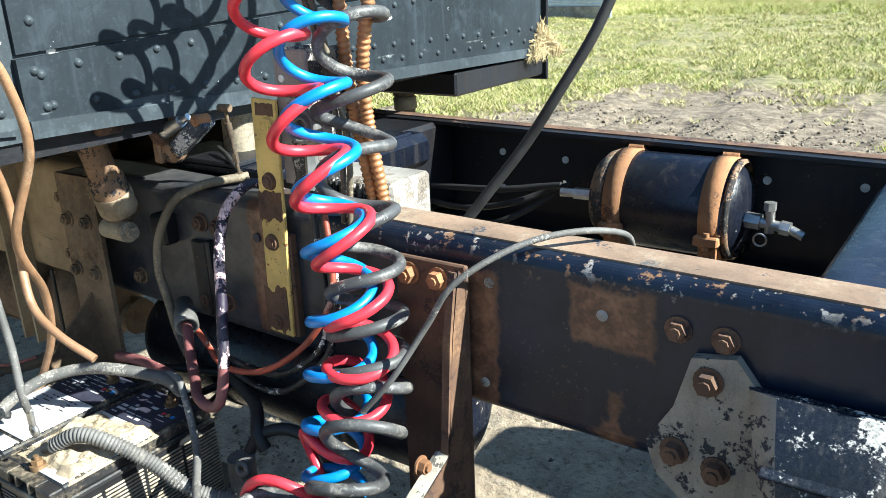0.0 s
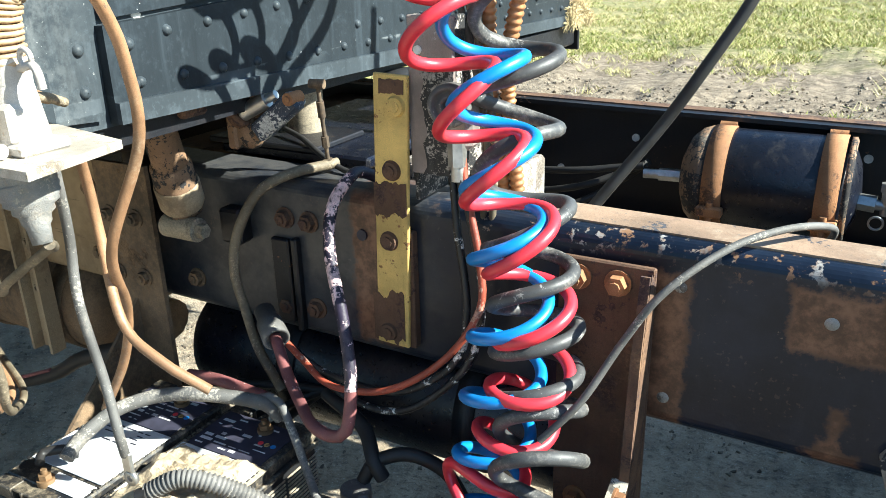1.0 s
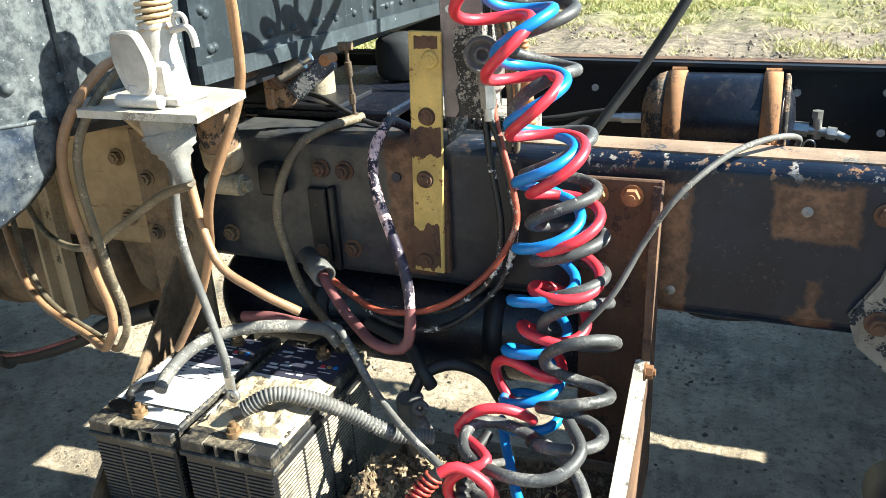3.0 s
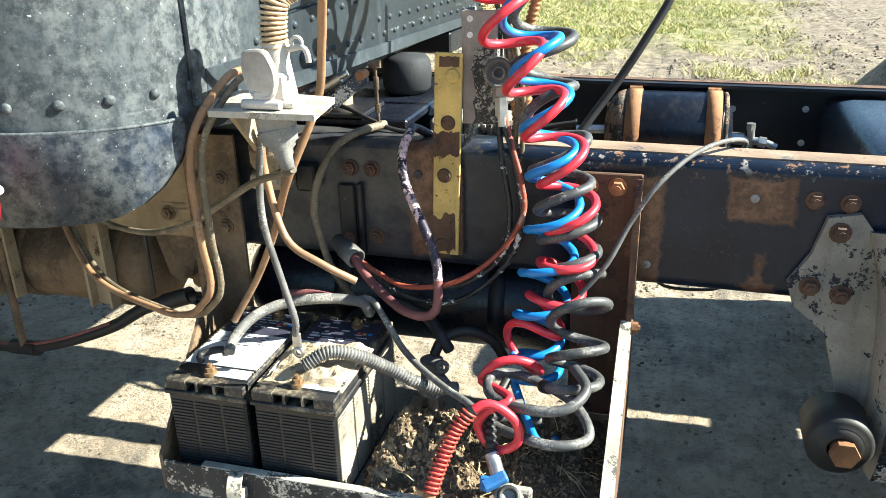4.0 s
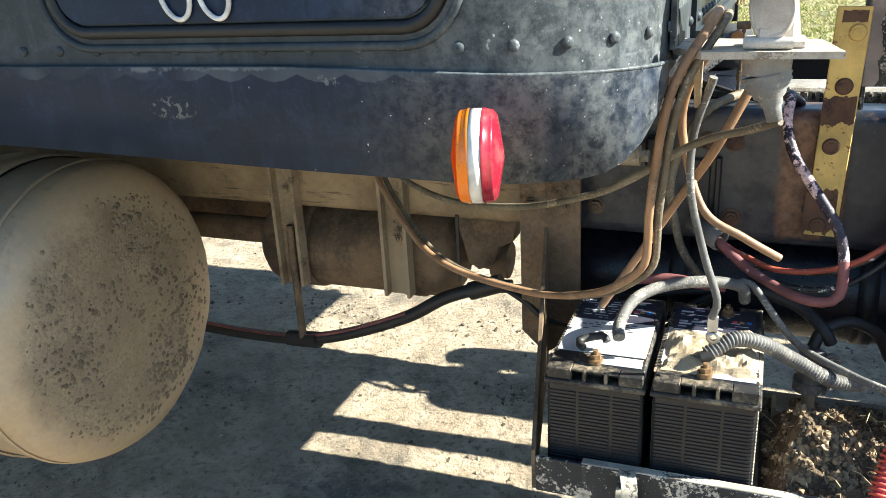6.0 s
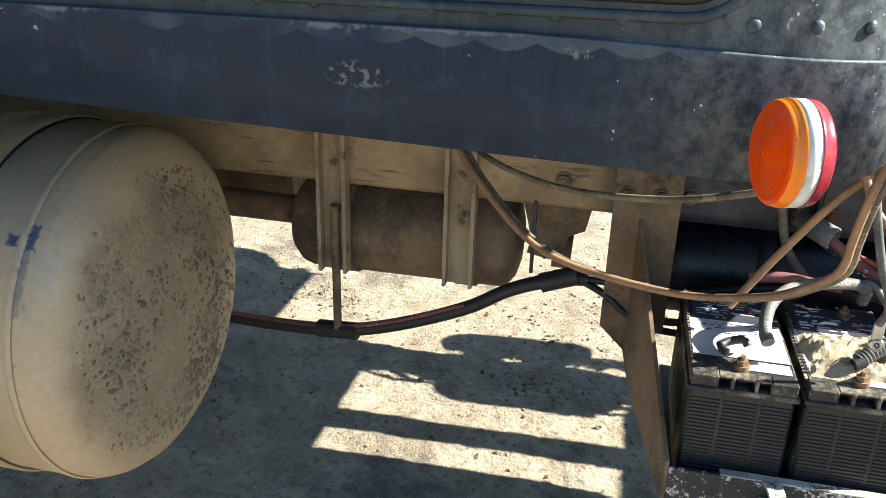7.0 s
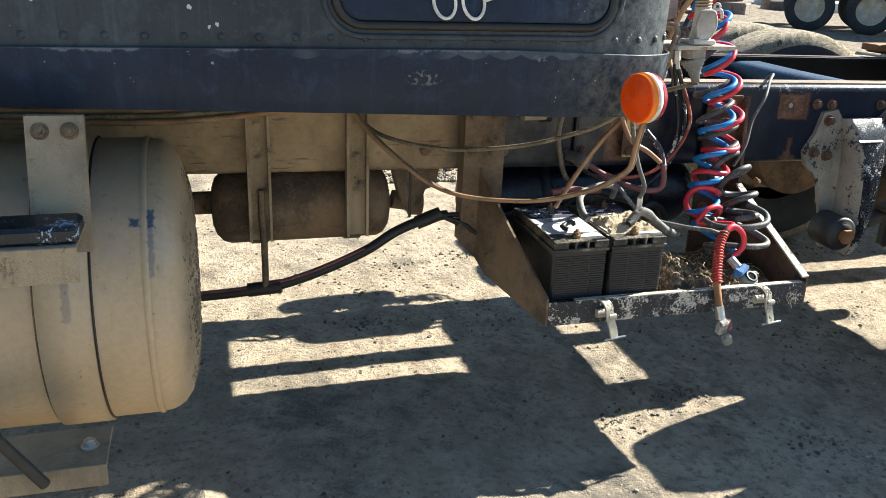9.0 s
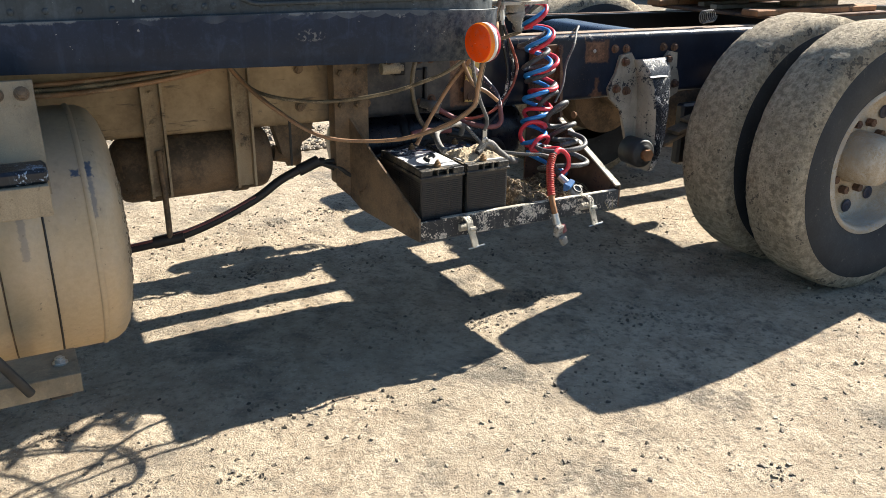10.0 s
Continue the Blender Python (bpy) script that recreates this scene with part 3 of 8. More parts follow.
MAT["grass"] = leaf_material("field_grass", (0.13, 0.185, 0.03), (0.34, 0.34, 0.08))
MAT["stubble"] = leaf_material("dry_stubble", (0.58, 0.50, 0.27), (0.33, 0.32, 0.11))
MAT["clod_mix"] = leaf_material("ground_clods", (0.06, 0.046, 0.033), (0.36, 0.30, 0.22))
MAT["crumb_mix"] = leaf_material("dark_mud_crumbs", (0.06, 0.048, 0.036), (0.21, 0.17, 0.125))
MAT["field_mud"] = leaf_material("field_mud", (0.075, 0.058, 0.042), (0.27, 0.218, 0.16))
MAT["compost"] = leaf_material("tray_soil", (0.09, 0.062, 0.037), (0.35, 0.255, 0.155))

# ---- mesh helpers ----
class Mesh:
    """Collects vertices and faces in world metres."""

    def __init__(self):
        self.v, self.f, self.s, self.m = [], [], [], []

    def add(self, verts, faces, smooth=False, mi=0):
        k = len(self.v)
        self.v.extend(tuple(p) for p in verts)
        self.f.extend(tuple(i + k for i in f) for f in faces)
        self.s.extend([smooth] * len(faces))
        self.m.extend([mi] * len(faces))
        return self

    def box(self, lo, hi, bevel=0.003, m=None, mi=0):
        """A box from corner to corner with chamfered edges, turned by m about its centre."""
        c = (Vector(lo) + Vector(hi)) / 2
        h = (Vector(hi) - Vector(lo)) / 2
        h = Vector((abs(h.x), abs(h.y), abs(h.z)))
        e = min(bevel, 0.45 * min(h))
        vs, idx = [], {}
        for sx in (-1, 1):
            for sy in (-1, 1):
                for sz in (-1, 1):
                    for ax in range(3):
                        q = [sx * (h.x - e), sy * (h.y - e), sz * (h.z - e)]
                        q[ax] = (sx, sy, sz)[ax] * h[ax]
                        idx[sx, sy, sz, ax] = len(vs)
                        vs.append(Vector(q))
        fs = []
        for ax in range(3):
            a, b = [i for i in range(3) if i != ax]
            for s in (-1, 1):
                ring = []
                for p, q in ((-1, -1), (1, -1), (1, 1), (-1, 1)):
                    k = [0, 0, 0]
                    k[ax], k[a], k[b] = s, p, q
                    ring.append(idx[k[0], k[1], k[2], ax])
                fs.append(ring if (s > 0) == (ax != 1) else ring[::-1])
        for ax in range(3):
            a, b = [i for i in range(3) if i != ax]
            for p in (-1, 1):
                for q in (-1, 1):
                    k0, k1 = [0, 0, 0], [0, 0, 0]
                    k0[ax], k1[ax] = -1, 1
                    k0[a] = k1[a] = p
                    k0[b] = k1[b] = q
                    fs.append([idx[(*k0, a)], idx[(*k1, a)], idx[(*k1, b)], idx[(*k0, b)]])
        for sx in (-1, 1):
            for sy in (-1, 1):
                for sz in (-1, 1):
                    fs.append([idx[sx, sy, sz, i] for i in range(3)])
        if m is not None:
            vs = [m @ v for v in vs]
        return self.add([v + c for v in vs], fs, False, mi)

    def ring_frame(self, d):
        d = d.normalized()
        u = d.cross(Vector((0, 0, 1)) if abs(d.z) < 0.9 else Vector((1, 0, 0))).normalized()
        return u, d.cross(u)

    def cyl(self, a, b, r0, r1=None, seg=20, caps=True, mi=0, edge=0.0):
        a, b = Vector(a), Vector(b)
        r1 = r0 if r1 is None else r1
        u, w = self.ring_frame(b - a)
        dirs = [u * math.cos(2 * math.pi * i / seg) + w * math.sin(2 * math.pi * i / seg) for i in range(seg)]
        self.add([a + d * r0 for d in dirs] + [b + d * r1 for d in dirs],
                 [(i, (i + 1) % seg, seg + (i + 1) % seg, seg + i) for i in range(seg)], seg > 8, mi)
        if caps:
            self.add([a + d * r0 for d in dirs], [tuple(range(seg))[::-1]], False, mi)
            self.add([b + d * r1 for d in dirs], [tuple(range(seg))], False, mi)
        return self

    def lathe(self, origin, axis, profile, seg=40, mi=0, wob=None):
        """Turns (along, radius) pairs about an axis through origin."""
        o, d = Vector(origin), Vector(axis).normalized()
        u, w = self.ring_frame(d)
        vs = []
        for k, (h, r) in enumerate(profile):
            for i in range(seg):
                a = 2 * math.pi * i / seg
                rr = r if wob is None else wob(k, i, h, r)
                vs.append(o + d * h + (u * math.cos(a) + w * math.sin(a)) * rr)
        fs = [(k * seg + i, k * seg + (i + 1) % seg, (k + 1) * seg + (i + 1) % seg, (k + 1) * seg + i)
              for k in range(len(profile) - 1) for i in range(seg)]
        return self.add(vs, fs, True, mi)

    def tube(self, pts, r, seg=10, caps=True, mi=0, ridged=0.0):
        """A round hose along a smooth line; ridged: depth of the corrugation."""
        pts = [Vector(p) for p in pts]
        n = len(pts)
        tang = [(pts[min(i + 1, n - 1)] - pts[max(i - 1, 0)]).normalized() for i in range(n)]
        u = self.ring_frame(tang[0])[0]
        vs = []
        for i, (p, t) in enumerate(zip(pts, tang)):
            u = (u - t * u.dot(t)).normalized()
            w = t.cross(u)
            rr = r - (ridged if i % 4 > 1 else 0.0)
            vs.extend(p + (u * math.cos(2 * math.pi * k / seg) + w * math.sin(2 * math.pi * k / seg)) * rr for k in range(seg))
        fs = [(i * seg + k, i * seg + (k + 1) % seg, (i + 1) * seg + (k + 1) % seg, (i + 1) * seg + k) for i in range(n - 1) for k in range(seg)]
        self.add(vs, fs, True, mi)
        if caps:
            self.add(vs[:seg], [tuple(range(seg))[::-1]], False, mi)
            self.add(vs[-seg:], [tuple(range(seg))], False, mi)
        return self

    def prism(self, poly, axis, a, b, mi=0):
        """A flat plate: a polygon in the other two axes, from a to b along axis ('x', 'y' or 'z')."""
        k = "xyz".index(axis)
        n = len(poly)
        vs = []
        for h in (a, b):
            for p, q in poly:
                c = [p, q]
                c.insert(k, h)
                vs.append(tuple(c))
        fs = [tuple(range(n))[::-1], tuple(range(n, 2 * n))] + [(i, (i + 1) % n, n + (i + 1) % n, n + i) for i in range(n)]
        return self.add(vs, fs, False, mi)

    def sweep(self, section, a, b, mi=0, smooth=False):
        """A closed section of (y, z) pairs run along x from a to b."""
        n = len(section)
        vs = [(x, y, z) for x in (a, b) for y, z in section]
        self.add(vs, [(i, (i + 1) % n, n + (i + 1) % n, n + i) for i in range(n)], smooth, mi)
        return self.add(vs, [tuple(range(n))[::-1], tuple(range(n, 2 * n))], False, mi)

    def bolt(self, p, axis, r=0.011, h=0.010, washer=True, mi=0):
        p, d = Vector(p), Vector(axis).normalized()
        if washer:
            self.cyl(p, p + d * 0.003, r * 1.35, seg=14, mi=mi)
        self.cyl(p + d * 0.002, p + d * (0.003 + h), r, seg=6, mi=mi)
        return self.cyl(p + d * h, p + d * (h + 0.007), r * 0.55, seg=8, mi=mi)

    def dome(self, p, axis, r, h, seg=10, mi=0):
        return self.lathe(p, axis, [(0, r), (h * 0.55, r * 0.85), (h * 0.9, r * 0.45), (h, 0.0005)], seg, mi)


def thing(name, base, label, category, group="", kind=""):
    ob = new(name)
    ob.empty_display_size = 0.05
    ob.location = base
    return tagged(ob, label, category, group, kind)


def part(name, mesh, material, parent, label=""):
    """One mesh object under a thing or under a part."""
    top = parent
    while top.parent:
        top = top.parent
    base = top.location
    me = bpy.data.meshes.new(name)
    me.from_pydata([(x - base.x, y - base.y, z - base.z) for x, y, z in mesh.v], [], mesh.f)
    me.polygons.foreach_set("use_smooth", mesh.s)
    mats = material if isinstance(material, (list, tuple)) else [material]
    for k in mats:
        me.materials.append(MAT[k])
    if len(mats) > 1:
        me.polygons.foreach_set("material_index", mesh.m)
    bm = bmesh.new()
    bm.from_mesh(me)
    bmesh.ops.recalc_face_normals(bm, faces=bm.faces)
    bm.to_mesh(me)
    bm.free()
    ob = new(name, me)
    ob.parent = parent
    return tagged(ob, label)


def solid(name, mesh, material, label, category, group="", kind="", base=(0, 0, 0)):
    """A thing that is one mesh."""
    me = bpy.data.meshes.new(name)
    me.from_pydata([(x - base[0], y - base[1], z - base[2]) for x, y, z in mesh.v], [], mesh.f)
    me.polygons.foreach_set("use_smooth", mesh.s)
    mats = material if isinstance(material, (list, tuple)) else [material]
    for k in mats:
        me.materials.append(MAT[k])
    if len(mats) > 1:
        me.polygons.foreach_set("material_index", mesh.m)
    bm = bmesh.new()
    bm.from_mesh(me)
    bmesh.ops.recalc_face_normals(bm, faces=bm.faces)
    bm.to_mesh(me)
    bm.free()
    ob = new(name, me)
    ob.location = base
    return tagged(ob, label, category, group, kind)


def smooth_line(pts, step=0.012):
    """A Catmull-Rom line through the points, at even small steps."""
    p = [Vector(q) for q in pts]
    p = [2 * p[0] - p[1]] + p + [2 * p[-1] - p[-2]]
    out = []
    for i in range(1, len(p) - 2):
        a, b, c, d = p[i - 1:i + 3]
        n = max(2, int((c - b).length / step))
        for k in range(n):
            t = k / n
            out.append(0.5 * ((2 * b) + (c - a) * t + (2 * a - 5 * b + 4 * c - d) * t * t + (3 * b - a - 3 * c + d) * t ** 3))
    out.append(p[-2])
    return out


def hose(name, pts, r, material, label, category, step=0.012, ridged=0.0, seg=10):
    base = tuple(pts[-1])
    return solid(name, Mesh().tube(smooth_line(pts, step), r, seg, True, 0, ridged), material, label, category, base=base)


GZ = 0.03

# ---- ground ----
def spaced(lo, hi, step, far):
    out = list(np.arange(lo, hi + step / 2, step))
    g, s = hi, step
    while g < far:
        s *= 1.055 if g < 24 else 1.25
        g += s
        out.append(g)
    g, s = lo, step
    while g > -far:
        s *= 1.055 if g > -18 else 1.25
        g -= s
        out.insert(0, g)
    return out


def ground_height(x, y):
    z = GZ + 0.012 * noise.noise((x * 1.3, y * 1.3, 0)) + 0.006 * noise.noise((x * 6, y * 6, 3)) + 0.004 * noise.noise((x * 22, y * 22, 7)) + 0.0035 * noise.noise((x * 48, y * 48, 1))
    if y > 4:
        w = min(1.0, (y - 4) / 2)
        z += w * (0.05 * noise.noise((x * 0.8, y * 0.8, 9)) + 0.03 * noise.noise((x * 4, y * 3, 5)))
        rut = math.sin((x * 0.9 + y * 0.22) * 4.0 + 1.5 * noise.noise((x * 0.5, y * 0.5, 2)))
        z += w * (0.045 * max(0.0, rut) + 0.025 * noise.noise((x * 9, y * 7, 6))) * (1 if y < 25 else 0)
    return z


def build_ground():
    xs = spaced(-3.6, 2.2, 0.018, 2500)
    ys = spaced(-1.3, 3.4, 0.018, 2500)
    me = Mesh()
    nx = len(xs)
    me.v = [(x, y, ground_height(x, y) if abs(x) < 60 and abs(y) < 60 else GZ) for y in ys for x in xs]
    me.f = [(j * nx + i, j * nx + i + 1, (j + 1) * nx + i + 1, (j + 1) * nx + i) for j in range(len(ys) - 1) for i in range(nx - 1)]
    me.s = [True] * len(me.f)
    me.m = [0] * len(me.f)
    solid("ground", me, "dirt", "pale trodden sandy dirt yard with muddy field behind", "ground", kind="structure")


CUBE = [(-1, -1, -1), (1, -1, -1), (1, 1, -1), (-1, 1, -1), (-0.7, -0.7, 1), (0.7, -0.7, 1), (0.7, 0.7, 1), (-0.7, 0.7, 1)]
CUBE_F = [(0, 3, 2, 1), (4, 5, 6, 7), (0, 1, 5, 4), (1, 2, 6, 5), (2, 3, 7, 6), (3, 0, 4, 7)]


def lump(me, rnd, x, y, z, r, flat=1.0):
    """A crumb with uneven corners, longer one way."""
    t = rnd.uniform(0, 3.14)
    k = rnd.uniform(0.55, 1.0)
    ct, st = math.cos(t), math.sin(t)
    pts = [(a * r * rnd.uniform(.3, 1.2), b * r * k * rnd.uniform(.3, 1.2), c * r * flat * rnd.uniform(.3, 1.0)) for a, b, c in CUBE]
    me.add([(x + a * ct - b * st, y + a * st + b * ct, z + c + 0.25 * a) for a, b, c in pts], CUBE_F)


BALL = [(0, 0, 1)] + [(0.894 * math.cos(a * 1.2566), 0.894 * math.sin(a * 1.2566), 0.447) for a in range(5)] + [(0.894 * math.cos(a * 1.2566 + 0.628), 0.894 * math.sin(a * 1.2566 + 0.628), -0.447) for a in range(5)] + [(0, 0, -1)]
BALL_F = [(0, 1 + k, 1 + (k + 1) % 5) for k in range(5)] + [(1 + k, 6 + k, 1 + (k + 1) % 5) for k in range(5)] + [(6 + k, 6 + (k + 1) % 5, 1 + (k + 1) % 5) for k in range(5)] + [(11, 6 + (k + 1) % 5, 6 + k) for k in range(5)]


def clump(me, rnd, x, y, z, r):
    """A crumbly lump of twenty uneven faces."""
    t = rnd.uniform(0, 6.28)
    ct, st, k = math.cos(t), math.sin(t), rnd.uniform(0.6, 1.0)
    pts = [(a * r * q, b * r * k * q, c * r * 0.8 * q) for (a, b, c), q in ((p, rnd.uniform(0.72, 1.15)) for p in BALL)]
    me.add([(x + a * ct - b * st, y + a * st + b * ct, z + c) for a, b, c in pts], BALL_F)


def build_clods():
    rnd = random.Random(4)
    me = Mesh()
    crumbs = Mesh()
    for k in range(52000):
        x, y = rnd.uniform(-4.0, 2.2), rnd.uniform(-1.6, 3.6)
        r = 0.0014 + 0.008 * rnd.random() ** 5
        if noise.noise((x * 2.3, y * 2.3, 2)) + 0.4 * noise.noise((x * 8, y * 8, 5)) < rnd.uniform(0.08, 0.55) and r < 0.0085:
            continue
        z = ground_height(x, y)
        lump(me, rnd, x, y, z, r, 0.7)
    for k in range(70):
        cx, cy = rnd.uniform(-3.2, 1.2), rnd.uniform(-1.0, 3.2)
        sp = rnd.uniform(0.02, 0.09)
        for j in range(rnd.randrange(25, 90)):
            x, y = rnd.gauss(cx, sp * 1.5), rnd.gauss(cy, sp)
            r = 0.002 + 0.009 * rnd.random() ** 3
            z = ground_height(x, y)
            lump(crumbs, rnd, x, y, z, r, 0.8)
    solid("dark_crumbs", crumbs, "crumb_mix", "clusters of dark mud crumbs dropped on the dirt", "clods", kind="stuff")
    solid("clods", me, "clod_mix", "small dry clods and pebbles strewn on dirt", "clods", kind="stuff")


def build_field_clods():
    rnd = random.Random(14)
    vs, fs = [], []
    for k in range(90000):
        y = 3.8 + 18 * rnd.random() ** 2
        x = rnd.uniform(-0.62 * y - 1, 0.35 * y + 2)
        bare = y < 7.2 + 2.0 * max(0.0, min(1.0, (x + 4.3) / 1.4)) or 0.6 + 0.06 * (y - 9) < x < 2.6
        thick = noise.noise((x * 0.9, y * 0.9, 2)) + 0.5 * noise.noise((x * 3.1, y * 3.1, 8))
        if thick < rnd.uniform(-0.3, 0.45) + (0.0 if bare else 0.35):
            continue
        r = 0.003 + (0.022 if bare else 0.014) * rnd.random() ** 4
        z = ground_height(x, y) + r * 0.2
        t = rnd.uniform(0, 6.28)
        ct, st, n = math.cos(t), math.sin(t), len(vs)
        pts = [(a * r * q, b * r * 0.75 * q, c * r * 0.75 * q) for (a, b, c), q in ((p, rnd.uniform(0.6, 1.25)) for p in BALL)]
        vs.extend([(x + a * ct - b * st, y + a * st + b * ct, z + c) for a, b, c in pts])
        fs.extend([tuple(i + n for i in f) for f in BALL_F])
    o = bpy.data.meshes.new("field_clods")
    o.from_pydata(vs, [], fs)
    o.materials.append(MAT["field_mud"])
    tagged(new("field_clods", o), "brown mud clods along the field ruts", "clods", kind="stuff")


def build_grass():
    rnd = random.Random(8)
    for nm, mat, count, label in (("grass", "grass", 58000, "bright green grass tufts of the field"), ("stubble", "stubble", 84000, "dry yellow stubble of the field")):
        vs, fs = [], []
        for k in range(count):
            y = 4.6 + 36 * rnd.random() ** 1.9
            x = rnd.uniform(-0.62 * y - 2, 0.30 * y + 1.5)
            d = 0.6 * noise.noise((x * 0.33, y * 0.33, 1.0 if mat == "grass" else 6.0)) + 0.75 * noise.noise((x * 1.3, y * 1.3, 4)) + 0.5 * noise.noise((x * 4, y * 4, 7))
            verge = 7.2 + 2.2 * max(0.0, min(1.0, (x + 4.3) / 1.4))
            edge = min((y - verge) * 0.26, (0.75 + 0.06 * (y - 9) - x) * 0.55) if x < 2.6 + 0.1 * (y - 9) else 0.1
            d += max(-0.75, min(0.30, edge)) - (0.12 if mat == "grass" and y < 18 else 0.0)
            if y > 22 and mat == "grass":
                d += 0.5
            if d < rnd.uniform(-0.15, 0.35):
                continue
            z = ground_height(x, y) - 0.005
            tall = 1.0 if y < 22 else 2.4
            spread = rnd.uniform(0.02, 0.06)
            for b in range(5):
                h = rnd.uniform(0.015, 0.075) * tall
                w = 0.0042 * (1 + y * 0.075)
                a = rnd.uniform(0, 6.28)
                bx, by = x + rnd.gauss(0, spread), y + rnd.gauss(0, spread)
                lx, ly = rnd.gauss(0, 1.0) * h, rnd.gauss(0, 1.0) * h
                ca, sa = math.cos(a) * w, math.sin(a) * w
                n = len(vs)
                vs.extend([(bx - ca, by - sa, z), (bx + ca, by + sa, z), (bx + lx, by + ly, z + h)])
                fs.append((n, n + 1, n + 2))
        o = bpy.data.meshes.new(nm)
        o.from_pydata(vs, [], fs)
        o.materials.append(MAT[mat])
        tagged(new(nm, o), label, "grass", kind="stuff")


# ---- truck frame ----
def channel(y_out, side, z0, z1, depth, t):
    """Section of a C channel whose flanges point to side (+1 or -1 along y)."""
    r = 0.024
    pts = [(y_out + side * depth, z0), (y_out + side * r, z0)]
    pts += [(y_out + side * r * (1 - math.sin(a)), z0 + r * (1 - math.cos(a))) for a in (0.22, 0.44, 0.66, 0.88, 1.1, 1.33)]
    pts += [(y_out, z0 + r), (y_out, z1 - r)]
    pts += [(y_out + side * r * (1 - math.cos(a)), z1 - r * (1 - math.sin(a))) for a in (0.22, 0.44, 0.66, 0.88, 1.1, 1.33)]
    pts += [(y_out + side * r, z1), (y_out + side * depth, z1), (y_out + side * depth, z1 - t), (y_out + side * t, z1 - t), (y_out + side * t, z0 + t), (y_out + side * depth, z0 + t)]
    return pts


RZ0, RZ1, RY = 0.765, 1.035, 1.352


def rail(y_out, side, a, b):
    """A rail that falls slightly towards the rear."""
    m = Mesh()
    lo = [(y, z) for y, z in channel(y_out, side, RZ0, RZ1, 0.09, 0.009)]
    n = len(lo)
    vs = [(x, y, z + fall(x)) for x in (a, b) for y, z in lo]
    m.add(vs, [(i, (i + 1) % n, n + (i + 1) % n, n + i) for i in range(n)], False)
    return m.add(vs, [tuple(range(n))[::-1], tuple(range(n, 2 * n))], False)


def strip(x0, x1, y0, y1, z, t):
    vs = [(x, y, z + h + fall(x)) for h in (0, t) for x in (x0, x1) for y in (y0, y1)]
    return Mesh().add(vs, [(0, 1, 3, 2), (4, 6, 7, 5), (0, 4, 5, 1), (2, 3, 7, 6), (0, 2, 6, 4), (1, 5, 7, 3)])


def fall(x):
    return -0.012 * (x + 0.55)


